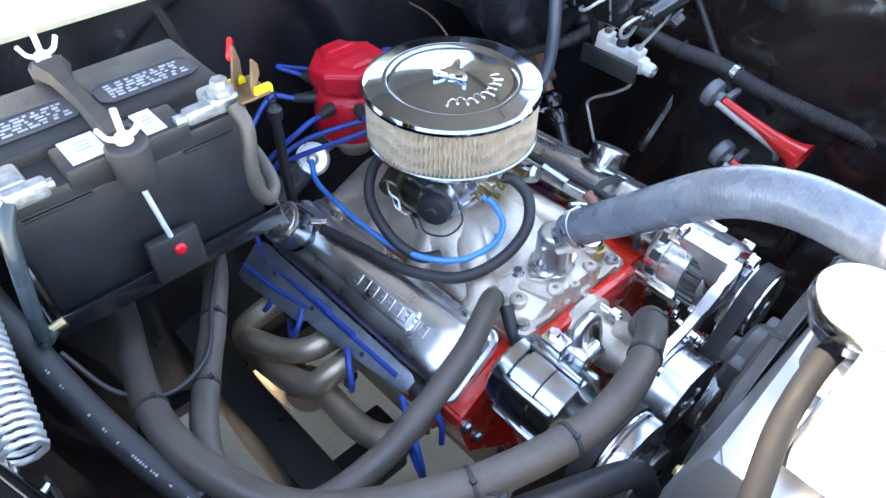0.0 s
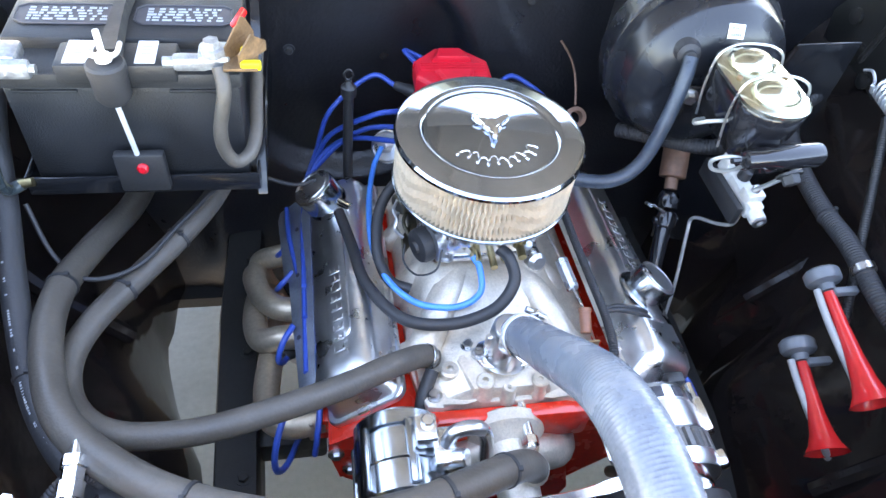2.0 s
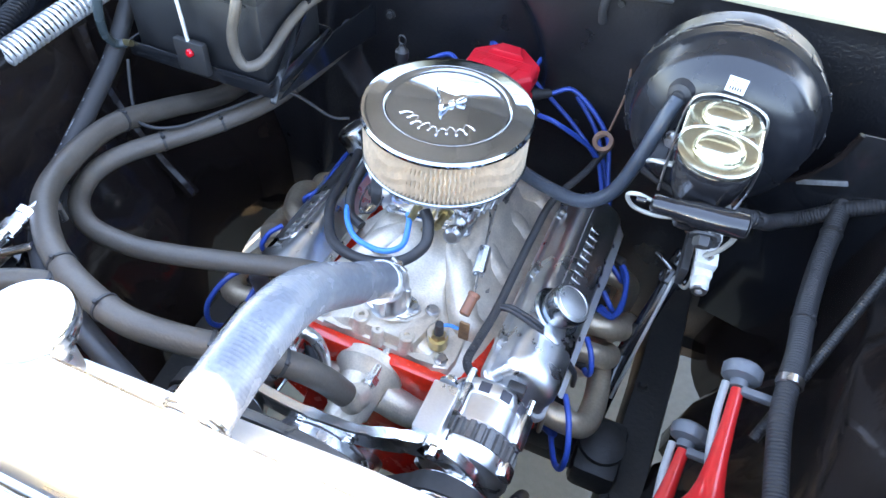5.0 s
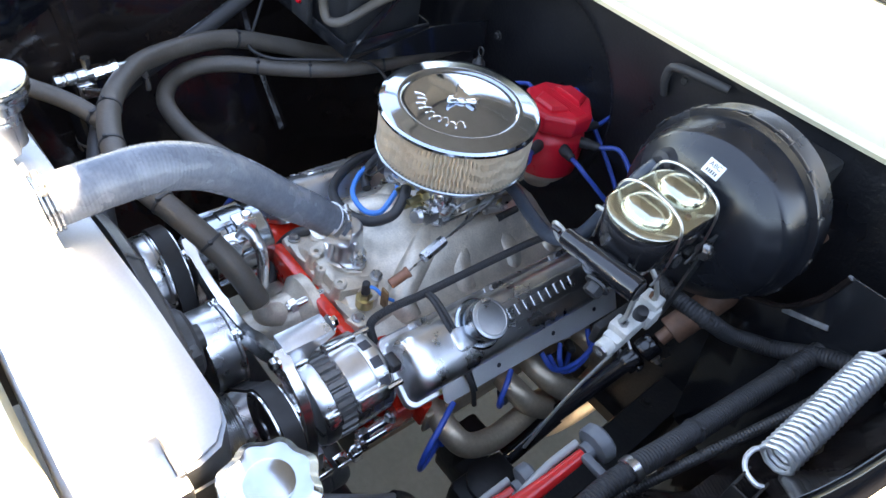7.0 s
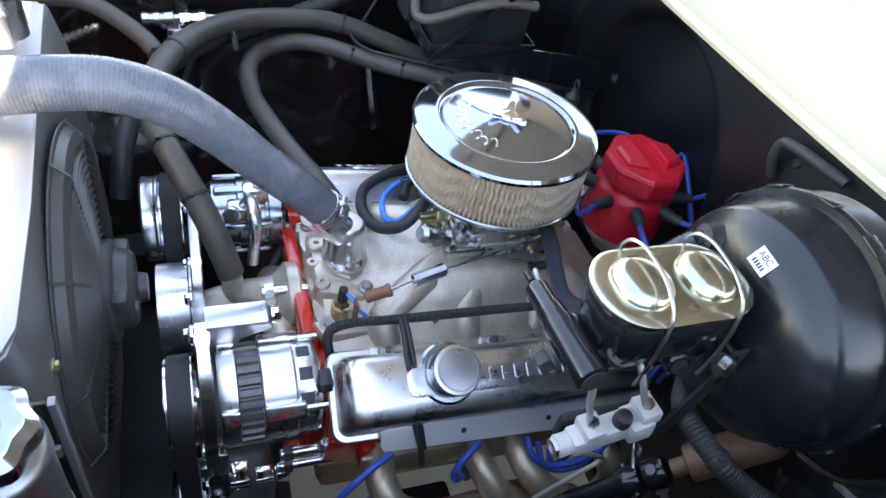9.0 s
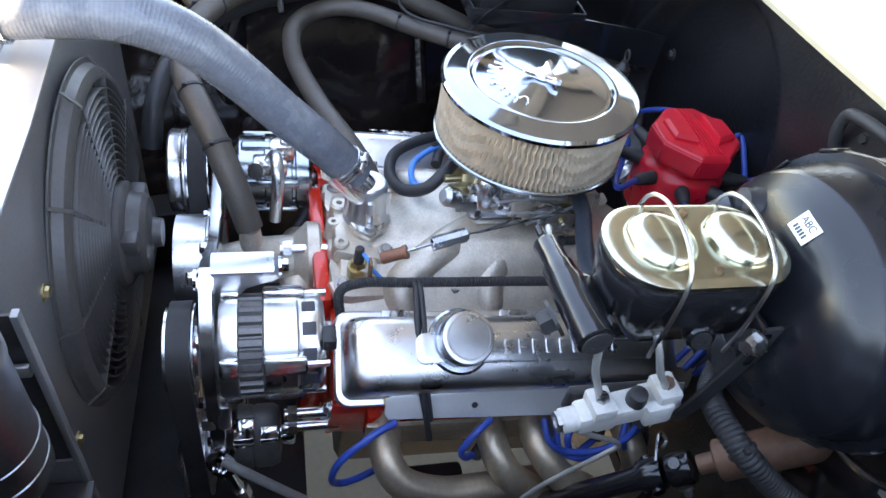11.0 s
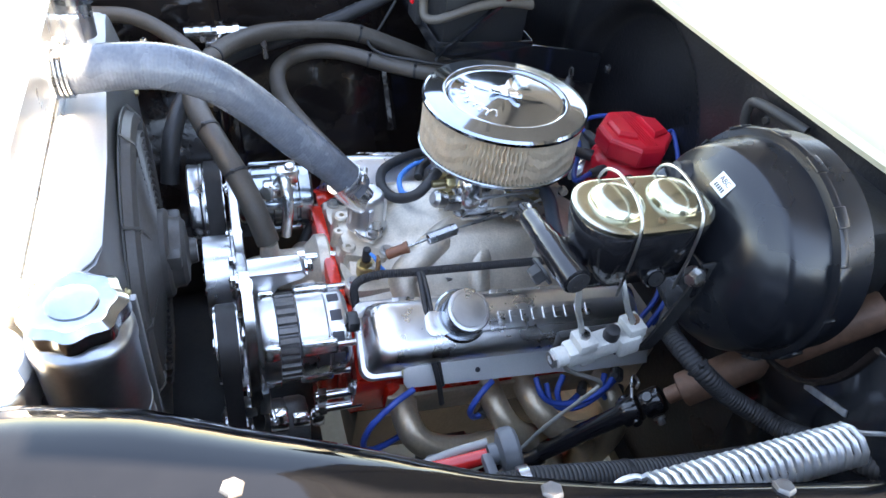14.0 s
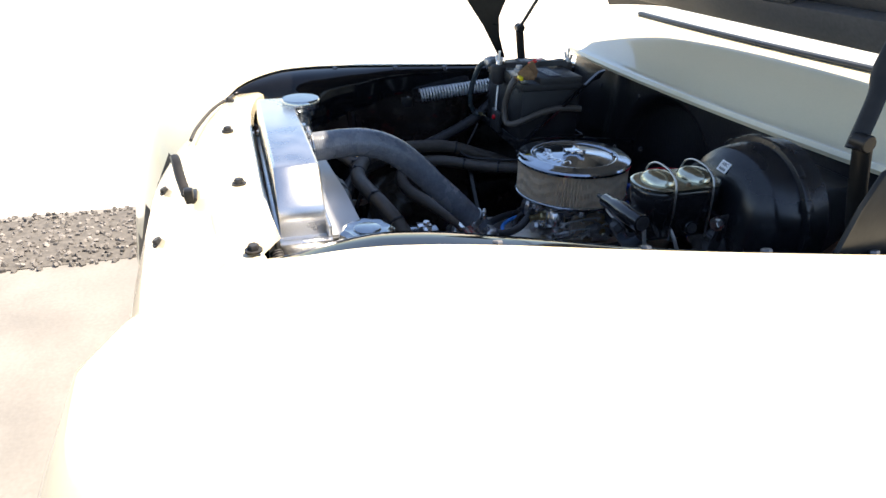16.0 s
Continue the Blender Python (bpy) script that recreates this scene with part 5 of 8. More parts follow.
for k in range(4):
    a = radians(45 + 90 * k)
    bm = B()
    hexbolt(bm, (X0 + 0.022 * math.cos(a), -0.473, 0.775 + 0.022 * math.sin(a)), (0, -1, 0), 0.0065, 0.006)
    part("pulley_bolt", bm, STEEL, wp)

br = thing("accessory_bracket", (X0, -0.41, 0.7), "polished accessory drive bracket across the engine front", "bracket")


def strap(bm, pts, w, y, th):
    path = spline([(x, 0, z) for x, z in pts], 6)
    secs = []
    for i, p in enumerate(path):
        t = (path[min(i + 1, len(path) - 1)] - path[max(i - 1, 0)]).normalized()
        nrm = V(-t.z, 0, t.x) * w
        a, b = p + nrm, p - nrm
        secs.append([(a.x, y, a.z), (b.x, y, b.z), (b.x, y + th, b.z), (a.x, y + th, a.z)])
    rings(bm, secs)
    bmesh.ops.bevel(bm, geom=[e for e in bm.edges if abs((e.verts[0].co - e.verts[1].co).normalized().y) < 0.5], offset=0.002, segments=1, affect="EDGES")


BY = -0.428
bm = B()
strap(bm, [(KX + 0.01, KZ + 0.052), (KX + 0.06, KZ + 0.03), (X0 - 0.03, 0.835), (X0 + 0.05, 0.845), (AX - 0.075, 0.882), (AX - 0.04, 0.9)], 0.016, BY, 0.016)
part("upper_arm", bm, POLISH, br)
bm = B()
strap(bm, [(AX - 0.05, 0.905), (AX - 0.01, 0.885), (AX + 0.018, 0.85), (AX + 0.03, 0.79), (AX + 0.026, 0.72), (AX + 0.024, 0.66), (AX + 0.0, 0.58)], 0.017, BY, 0.018)
part("alternator_arm", bm, POLISH, br)
bm = B()
strap(bm, [(KX + 0.05, KZ + 0.02), (KX + 0.035, KZ - 0.06), (KX + 0.06, KZ - 0.12), (X0 - 0.02, 0.66)], 0.016, BY, 0.016)
part("compressor_arm", bm, POLISH, br)
bm = B()
prism(bm, [(0, 0), (0.072, 0.0), (0.078, -0.012), (0.07, -0.018), (0.038, -0.024), (0.022, -0.046), (0.018, -0.075), (0, -0.08)], (AX - 0.068, -0.414, 0.921), (0, 1, 0), (0, 0, 1), (1, 0, 0), 0.036, 0.003)
part("adjuster_block", bm, BRUSHED, br, "polished gusset over the alternator")
for x, y, z, d in ((AX - 0.05, -0.335, 0.912, (0, 1, 0)), (AX - 0.03, -0.43, 0.915, (0, -1, 0))):
    bm = B()
    hexbolt(bm, (x, y, z), d, 0.009, 0.01)
    part("adjuster_bolt", bm, CHROME, br)
for x, z in ((KX + 0.03, KZ + 0.045), (X0 - 0.03, 0.835), (X0 + 0.045, 0.845), (AX + 0.018, 0.86), (AX + 0.028, 0.75), (AX + 0.014, 0.63)):
    bm = B()
    hexbolt(bm, (x, BY - 0.001, z), (0, -1, 0), 0.008, 0.009)
    part("bracket_bolt", bm, CHROME, br)
bm = B()
box(bm, (0.24, -0.408, 0.735), (0.02, 0.016, 0.05), 0.003)
box(bm, (0.238, -0.428, 0.72), (0.022, 0.018, 0.026), 0.004)
part("bracket_foot", bm, BRUSHED, br)
for x, z in ((AX + 0.035, 0.72), (AX + 0.035, 0.688), (X0 + 0.02, 0.815)):
    bm = B()
    cyl(bm, (x, -0.335, z), (x, -0.262, z), 0.0075, seg=16, bev=0.001)
    cyl(bm, (x, -0.33, z), (x, -0.318, z), 0.012, seg=6)
    part("spacer", bm, POLISH, br)

ps = thing("power_steering_pump", (0.2, -0.4, 0.53), "dark bright-edged power steering pump with hose fitting", "pump")
bm = B()
lathe(bm, (0.2, -0.338, 0.605), (0, -1, 0), [(0.02, 0), (0.04, 0.003), (0.045, 0.012), (0.045, 0.036), (0.043, 0.037), (0.043, 0.04), (0.045, 0.041), (0.045, 0.06), (0.038, 0.066), (0.03, 0.09), (0.02, 0.1)], 36)
part("body", bm, STATOR, ps, "dark grey pump body")
bm = B()
box(bm, (0.224, -0.388, 0.655), (0.036, 0.03, 0.024), 0.005)
box(bm, (0.232, -0.355, 0.658), (0.022, 0.026, 0.014), 0.003)
box(bm, (0.236, -0.33, 0.662), (0.02, 0.02, 0.03), 0.005)
part("mounting_ear", bm, CHROME, ps)
bm = B()
pulley(bm, (0.2, -0.468, 0.575), 0.062, 0.034)
lathe(bm, (0.2, -0.468, 0.575), (0, -1, 0), [(0.06, 0), (0.055, 0.004), (0.035, 0.011), (0.012, 0.014), (0, 0.014)], 40)
part("pulley", bm, SATIN_CHROME, ps, "chrome pulley")
bm = B()
lathe(bm, (0.24, -0.416, 0.618), (1, -0.3, 0.4), [(0.022, 0), (0.022, 0.012), (0.016, 0.014), (0.016, 0.018), (0.01, 0.019), (0.009, 0.012), (0, 0.012)], 20)
cyl(bm, (0.25, -0.416, 0.615), (0.256, -0.398, 0.56), 0.009, seg=14, bev=0.002)
part("banjo_fitting", bm, CHROME, ps, "chrome banjo fitting")
bm = B()
cyl(bm, (0.256, -0.398, 0.562), (0.258, -0.392, 0.54), 0.0125, 0.0115, seg=6)
hn2 = part("hose_nut", bm, CHROME, ps, "chrome hose nut")
bm = B()
tube(bm, [(0.258, -0.392, 0.542), (0.26, -0.386, 0.51), (0.262, -0.378, 0.46)], 0.0095, 12, 6, (0.006, 0.0012))
part("hose_end", bm, COPPER, hn2, "copper coloured hose end")

cr = thing("crankshaft_pulley", (X0, -0.45, 0.44), "chrome crankshaft pulley and damper", "pulley")
bm = B()
pulley(bm, (X0, -0.468, 0.52), 0.075, 0.034)
lathe(bm, (X0, -0.434, 0.52), (0, 1, 0), [(0.085, 0), (0.085, 0.04), (0.03, 0.042), (0.03, 0.16)], 40)
part("pulley", bm, SATIN_CHROME, cr)

# serpentine belt
belt = thing("drive_belt", (X0, -0.47, 0.45), "black ribbed serpentine drive belt", "belt")


def arc(cx, cz, r, a0, a1, n=10):
    return [(cx + r * math.cos(radians(a0 + (a1 - a0) * i / n)), cz + r * math.sin(radians(a0 + (a1 - a0) * i / n))) for i in range(n + 1)]


loop = arc(KX, KZ, 0.068, 200, 10, 14) + arc(X0, 0.775, 0.07, 200, 340, 12) + arc(AX, AZ, 0.0555, 160, -5, 12) + arc(0.2, 0.575, 0.064, 5, -75, 8) + arc(X0, 0.52, 0.077, -80, -150, 8)
bm = B()
secs = []
k = len(loop)
for i, (x, z) in enumerate(loop):
    xa, za = loop[(i + 1) % k]
    xb, zb = loop[i - 1]
    t = V(xa - xb, 0, za - zb).normalized()
    nx = V(t.z, 0, -t.x) * 0.0022
    secs.append([(x + nx.x, -0.462, z + nx.z), (x - nx.x, -0.462, z - nx.z), (x - nx.x, -0.437, z - nx.z), (x + nx.x, -0.437, z + nx.z)])
secs.append(secs[0])
rings(bm, secs, False)
bmesh.ops.remove_doubles(bm, verts=bm.verts, dist=1e-6)
part("belt", bm, BELT, belt)

# headers
for s in (1, -1):
    hd = thing("exhaust_header", (X0 + s * 0.3, 0.0, 0.45), "bronzed steel exhaust header tubes", "exhaust header", "exhaust headers")
    bm = B()
    box(bm, (X0 + s * 0.268, -0.03, 0.722), (0.008, 0.4, 0.045), 0.004)
    part("flange", bm, HEADER, hd, xf=ENG)
    if s > 0:
        rows = ([(0.25, -0.2, 0.728), (0.3, -0.205, 0.724), (0.33, -0.185, 0.705), (0.338, -0.128, 0.686), (0.332, -0.06, 0.678), (0.315, 0.03, 0.645), (0.29, 0.12, 0.5)],
                [(0.25, -0.06, 0.73), (0.3, -0.06, 0.728), (0.33, -0.042, 0.708), (0.337, 0.0, 0.672), (0.322, 0.05, 0.61), (0.29, 0.13, 0.48)],
                [(0.25, 0.0, 0.735), (0.31, 0.002, 0.734), (0.342, 0.03, 0.712), (0.35, 0.085, 0.675), (0.33, 0.125, 0.59), (0.295, 0.15, 0.48)],
                [(0.25, 0.14, 0.73), (0.31, 0.142, 0.726), (0.335, 0.155, 0.69), (0.325, 0.165, 0.6), (0.295, 0.17, 0.48)])
    else:
        rows = ([(0.25, -0.21, 0.728), (0.295, -0.215, 0.724), (0.325, -0.195, 0.714), (0.335, -0.14, 0.7), (0.33, -0.06, 0.685), (0.325, 0.04, 0.64), (0.31, 0.12, 0.52)],
                [(0.25, -0.06, 0.735), (0.31, -0.058, 0.73), (0.345, -0.042, 0.71), (0.358, 0.02, 0.69), (0.352, 0.09, 0.67), (0.33, 0.14, 0.6), (0.3, 0.16, 0.48)],
                [(0.25, -0.005, 0.735), (0.31, 0.002, 0.732), (0.342, 0.04, 0.72), (0.36, 0.1, 0.705), (0.355, 0.15, 0.66), (0.33, 0.17, 0.57), (0.3, 0.17, 0.48)],
                [(0.25, 0.14, 0.725), (0.32, 0.145, 0.712), (0.355, 0.165, 0.67), (0.34, 0.18, 0.58), (0.3, 0.18, 0.47)])
    for pts in rows:
        bm = B()
        tube(bm, [(X0 + s * x, y, z) for x, y, z in pts], 0.0205, 20, 8)
        part("primary_tube", bm, HEADER, hd, xf=ENG)
    bm = B()
    tube(bm, [(X0 + s * 0.287, 0.11, 0.5), (X0 + s * 0.285, 0.17, 0.43), (X0 + s * 0.28, 0.3, 0.37), (X0 + s * 0.27, 0.6, 0.34)], lambda t: 0.045 - 0.01 * min(1, 2 * t), 20, 6)
    part("collector", bm, HEADER, hd, xf=ENG)
    # wire loom plate
    lp = thing("wire_loom_plate", ENG @ V(X0 + s * 0.285, 0, 0.78), "brushed aluminium plate that carries the ignition wires", "bracket", "wire loom plates")
    bm = B()
    if s > 0:
        prism(bm, [(-0.175, -0.016), (-0.18, -0.008), (-0.18, 0.012), (-0.172, 0.016), (0.2, 0.02), (0.24, 0.018), (0.24, -0.026), (0.1, -0.026), (0.07, -0.02)], (X0 + 0.276, -0.035, 0.797), (0, 1, 0), (-0.5, 0, 0.866), (0.866, 0, 0.5), 0.003, 0.0008)
    else:
        prism(bm, [(-0.19, -0.004), (-0.198, 0.004), (-0.2, 0.022), (-0.19, 0.028), (0.2, 0.03), (0.22, 0.02), (0.22, -0.045), (0.2, -0.05), (0.04, -0.034), (0.03, -0.022), (-0.04, -0.018)], (X0 - 0.278, 0.0, 0.778), (0, 1, 0), (0.74, 0, 0.67), (-0.67, 0, 0.74), 0.003, 0.0008)
    # One metal on both sides, painted lit for the driver's, shaded for the other.
    part("plate", bm, PLATE if s > 0 else LOOM_SHADED, lp, xf=ENG)
    for y in (-0.1, 0.03, 0.14):
        bm = B()
        lathe(bm, (X0 + s * 0.2795, y, 0.799) if s > 0 else (X0 - 0.2815, y, 0.7815), (s * 0.866, 0, 0.5) if s > 0 else (-0.67, 0, 0.74), [(0.004, 0), (0.004, 0.0012), (0, 0.0012)], 12)
        part("rivet", bm, INK, lp, xf=ENG)
    # plug wires
    for pts in ([(0.288, -0.2, 0.782), (0.305, -0.235, 0.775), (0.318, -0.268, 0.745), (0.318, -0.272, 0.7), (0.305, -0.245, 0.67), (0.285, -0.195, 0.668)],
                [(0.29, -0.075, 0.78), (0.305, -0.098, 0.772), (0.314, -0.112, 0.748), (0.31, -0.1, 0.722), (0.298, -0.078, 0.712)],
                [(0.29, 0.05, 0.77), (0.31, 0.035, 0.755), (0.318, 0.05, 0.728), (0.3, 0.085, 0.72), (0.29, 0.1, 0.725)],
                [(0.29, 0.13, 0.76), (0.312, 0.12, 0.745), (0.318, 0.14, 0.72), (0.3, 0.17, 0.715)],
                [(0.29, 0.0, 0.775), (0.314, 0.005, 0.76), (0.324, 0.03, 0.746), (0.328, 0.075, 0.75), (0.32, 0.115, 0.764), (0.3, 0.14, 0.77)],
                [(0.294, 0.02, 0.762), (0.32, 0.026, 0.742), (0.33, 0.06, 0.736), (0.325, 0.1, 0.75), (0.3, 0.15, 0.762)])[:6 if s > 0 else 4]:
        wr = thing("plug_wire", ENG @ V(X0 + s * pts[-1][0], pts[-1][1], pts[-1][2]), "blue spark plug wire with boot at the cylinder head", "ignition wire", "plug wires")
        bm = B()
        tube(bm, [(X0 + s * x, y, z) for x, y, z in pts], 0.0048, 12, 8)
        part("wire", bm, BLUE_WIRE, wr, xf=ENG)
        bm = B()
        e, d = V(X0 + s * pts[-1][0], pts[-1][1], pts[-1][2]), V(-s * 0.6, 0.5, -0.3)
        lathe(bm, e - d.normalized() * 0.012, d, [(0.006, 0), (0.0085, 0.004), (0.008, 0.03), (0.006, 0.034), (0, 0.034)], 14)
        part("boot", bm, BLUE_WIRE if pts[0][1] < -0.15 else RUBBER, wr, xf=ENG)
    bm = B()
    wb = thing("wire_bundle", ENG @ V(X0 + s * 0.29, 0, 0.77), "blue ignition wires clipped behind the plate", "ignition wire", "wire bundles")
    for i in range(3):
        tube(bm, [(X0 + s * 0.272, -0.17 + 0.1 * i, 0.788 + 0.004 * i), (X0 + s * 0.272, 0.0, 0.784 + 0.004 * i), (X0 + s * 0.272, 0.16, 0.782), (X0 + s * 0.265, 0.215, 0.785 + 0.005 * i)], 0.0042, 10, 6)
        part("wire", bm, BLUE_WIRE, wb, xf=ENG)
        bm = B()
    bm.free()
    if s < 0:
        bm = B()
        tube(bm, [(X0 - 0.26, -0.215, 0.775), (X0 - 0.262, -0.1, 0.778), (X0 - 0.262, 0.05, 0.778), (X0 - 0.258, 0.2, 0.78)], 0.0125, 12, 6)
        part("sleeve", bm, RUBBER, wb, "black heat sleeve", xf=ENG)
        for pts in ([(0.345, 0.2, 0.776), (0.342, 0.13, 0.776), (0.33, 0.05, 0.78), (0.318, -0.03, 0.785), (0.312, -0.1, 0.788), (0.305, -0.17, 0.786), (0.3, -0.225, 0.776), (0.305, -0.26, 0.75), (0.31, -0.265, 0.71)],):
            wr = thing("plug_wire", ENG @ V(X0 + s * pts[-1][0], pts[-1][1], pts[-1][2]), "blue spark plug wire along the edge of the plate", "ignition wire", "plug wires")
            bm = B()
            tube(bm, [(X0 + s * (x - 0.045), y + 0.012, z - 0.008) for x, y, z in pts], 0.0045, 12, 8)
            part("wire", bm, BLUE_WIRE, wr, xf=ENG)

# distributor
di = thing("distributor", (0.0, 0.262, 0.82), "red distributor cap with blue ignition wires", "distributor")
DX, DY = 0.0, 0.262
bm = B()
lathe(bm, (DX, DY, 0.82), (0, 0, 1), [(0.03, 0), (0.035, 0.016), (0.05, 0.028), (0.058, 0.04), (0.058, 0.05), (0.05, 0.052)], 32)
part("housing", bm, CAST, di, "cast aluminium housing")
bm = B()
lathe(bm, (DX, DY, 0.868), (0, 0, 1), [(0.06, 0), (0.066, 0.004), (0.067, 0.01), (0.067, 0.05), (0.064, 0.06), (0.064, 0.076), (0.058, 0.084), (0.05, 0.09), (0.048, 0.104)], 40)
part("cap", bm, RED_PLASTIC, di)
bm = B()
octo = [(0.067 * math.cos(radians(a)), 0.067 * math.sin(radians(a))) for a in (20, 70, 110, 160, 200, 250, 290, 340)]
secs = []
for k, h in ((0.92, 0.966), (0.99, 0.97), (1.02, 0.994), (1.0, 1.001), (0.93, 1.006), (0.9, 1.0065)):
    secs.append([V(DX + x * k * 1.02, DY + y * k * 0.98, h) for x, y in octo])
rings(bm, secs)
bmesh.ops.bevel(bm, geom=[e for e in bm.edges if e.calc_length() > 0.02], offset=0.0016, segments=2, affect="EDGES")
part("coil_cover", bm, RED_PLASTIC, di, angle=25)
for e in (1, -1):
    bm = B()
    lo = [(-0.034, -0.012), (0.034, -0.012), (0.022, 0.02), (-0.022, 0.02)]
    secs = []
    for k, h in ((1.0, 1.005), (0.98, 1.011), (0.8, 1.016), (0.78, 1.0162)):
        secs.append([V(DX + x * k, DY + e * (0.028 + y * k), h) for x, y in lo])
    rings(bm, secs)
    part("cover_pad", bm, RED_PLASTIC, di, angle=25)
for i in range(5):
    bm = B()
    box(bm, (DX, DY - 0.01 + 0.005 * i, 1.0075), (0.11, 0.0024, 0.0028), 0.0006)
    part("cover_rib", bm, RED_PLASTIC, di)
TOWERS = []
for k in range(8):
    a = radians(22 + 45 * k)
    d = V(math.cos(a), math.sin(a), 0.15)
    p = V(DX, DY, 0.93) + d * 0.064
    bm = B()
    lathe(bm, p, d, [(0.011, -0.004), (0.0105, 0.014), (0.009, 0.016), (0.0085, 0.03), (0.006, 0.036), (0, 0.036)], 14)
    part("terminal_boot", bm, RUBBER, di, "black terminal boot")
    TOWERS.append((p + d * 0.034, d))
order = {0: (0.262, 0.21, 0.79), 1: (0.255, 0.225, 0.785), 2: (0.26, 0.235, 0.77), 3: (-0.252, 0.24, 0.78), 4: (-0.25, 0.22, 0.785), 5: (-0.25, 0.205, 0.79), 6: (-0.26, 0.195, 0.775), 7: (0.25, 0.2, 0.795)}
for k, (p, d) in enumerate(TOWERS):
    e = V(order[k])
    s = 1 if e.x > 0 else -1
    mid = p + d * 0.045
    q = V(mid.x * 0.4 + e.x * 0.6, max(mid.y, 0.22) * 0.5 + 0.13, 0.9 - 0.012 * (k % 3))
    wr = thing("ignition_lead", (p.x, p.y, 0.8), "blue ignition lead from the red distributor cap", "ignition wire", "ignition leads")
    bm = B()
    tube(bm, [p, mid, q, e + V(-0.02 * s, 0.035, 0.035), e], 0.0046, 12, 8)
    part("wire", bm, BLUE_WIRE, wr)
va = thing("vacuum_advance", (-0.11, 0.24, 0.83), "bright round vacuum advance canister", "vacuum canister")
bm = B()
d = V(-0.5, -0.75, 0.6)
lathe(bm, V(-0.105, 0.245, 0.852), d, [(0.01, -0.026), (0.018, -0.02), (0.024, -0.006), (0.029, -0.001), (0.0305, 0.0), (0.0305, 0.002), (0.0275, 0.0035), (0.025, 0.0015), (0.012, 0.002), (0.009, 0.006), (0.006, 0.008), (0.0055, 0.02), (0, 0.02)], 40)
part("canister", bm, SATIN_CHROME, va)
bm = B()
cyl(bm, (-0.095, 0.252, 0.845), (-0.045, 0.262, 0.85), 0.007, seg=10)
part("arm", bm, STEEL, va)

# transmission dipstick tube
dp = thing("dipstick_tube", (-0.178, 0.21, 0.7), "black transmission dipstick tube with cap", "dipstick")
bm = B()
tube(bm, [(-0.175, 0.2, 0.72), (-0.178, 0.21, 0.85), (-0.177, 0.213, 0.99)], 0.0085, 12, 6)
part("tube", bm, BLACK_SATIN, dp)
bm = B()
lathe(bm, (-0.177, 0.213, 0.985), (0, 0, 1), [(0.011, 0), (0.0125, 0.004), (0.0125, 0.018), (0.008, 0.022), (0.005, 0.03), (0, 0.03)], 16)
tube(bm, [(-0.177 + 0.007 * math.cos(a), 0.213, 1.025 + 0.009 * math.sin(a)) for a in np.linspace(0, 2 * math.pi, 14)], 0.0018, 6, 1, curved=False)
part("cap", bm, BLACK_SATIN, dp)

# ---- radiator, fan and tanks ----
rad = thing("radiator", (0.045, -0.655, 0.55), "bright welded aluminium radiator with top tank", "radiator")
bm = B()
rings(bm, [[(x, y, z) for y, z in ((-0.692, zb), (-0.618, zb), (-0.617, zb + 0.005), (-0.617, zt - 0.004), (-0.621, zt), (-0.688, zt), (-0.692, zt - 0.004))] for x, zb, zt in ((-0.262, 1.08, 1.125), (-0.262, 1.08, 1.15), (-0.255, 1.08, 1.158), (-0.188, 1.08, 1.202), (-0.18, 1.08, 1.205), (0.264, 1.08, 1.205), (0.272, 1.08, 1.202), (0.316, 1.08, 1.152), (0.322, 1.08, 1.144), (0.322, 1.08, 1.125))])
part("top_tank", bm, BRUSHED, rad)
bm = B()
box(bm, (0.047, -0.655, 1.09), (0.64, 0.09, 0.02), 0.003)
part("tank_flange", bm, BRUSHED, rad)
bm = B()
box(bm, (0.047, -0.655, 0.82), (0.6, 0.055, 0.52), 0.003)
part("core", bm, BLACK_SATIN, rad, "black finned core")
for x in (-0.268, 0.362):
    bm = B()
    box(bm, (x, -0.655, 0.83), (0.02, 0.085, 0.56), 0.003)
    part("side_rail", bm, BRUSHED, rad)
bm = B()
for x in np.linspace(-0.262, 0.355, 60):
    cyl(bm, (x, -0.616, 1.128), (x + 0.0105, -0.616, 1.128), 0.0032, seg=6)
tagged(part("weld_bead", bm, BRUSHED, rad), kind="stuff")
bm = B()
tube(bm, [(0.019, -0.64, 1.15), (0.018, -0.615, 1.15), (0.017, -0.585, 1.151)], 0.0268, 24, 4)
lathe(bm, (0.019, -0.617, 1.15), (0, 1, 0), [(0.036, 0), (0.035, 0.004), (0.029, 0.006)], 28, False)
part("hose_outlet", bm, BRUSHED, rad)
# filler neck stands on the back of the tank
bm = B()
lathe(bm, (-0.137, -0.601, 1.127), (0, 0, 1), [(0.021, 0), (0.021, 0.05), (0.03, 0.053), (0.031, 0.058), (0.026, 0.06)], 32)
box(bm, (-0.137, -0.61, 1.142), (0.05, 0.035, 0.05), 0.008)
nk = part("filler_neck", bm, BRUSHED, rad)
bm = B()
lathe(bm, (-0.137, -0.601, 1.183), (0, 0, 1), [(0.03, -0.004), (0.033, -0.002), (0.0335, 0.008), (0.0395, 0.013), (0.041, 0.018), (0.041, 0.028), (0.039, 0.0315), (0, 0.0325)], 40)
part("radiator_cap", bm, LID_CHROME, nk, "round polished radiator cap")
bm = B()
tube(bm, [(-0.155, -0.6, 1.172), (-0.18, -0.599, 1.174), (-0.215, -0.601, 1.17), (-0.255, -0.607, 1.162), (-0.3, -0.62, 1.145), (-0.335, -0.632, 1.1), (-0.35, -0.635, 1.0)], 0.0098, 14, 8)
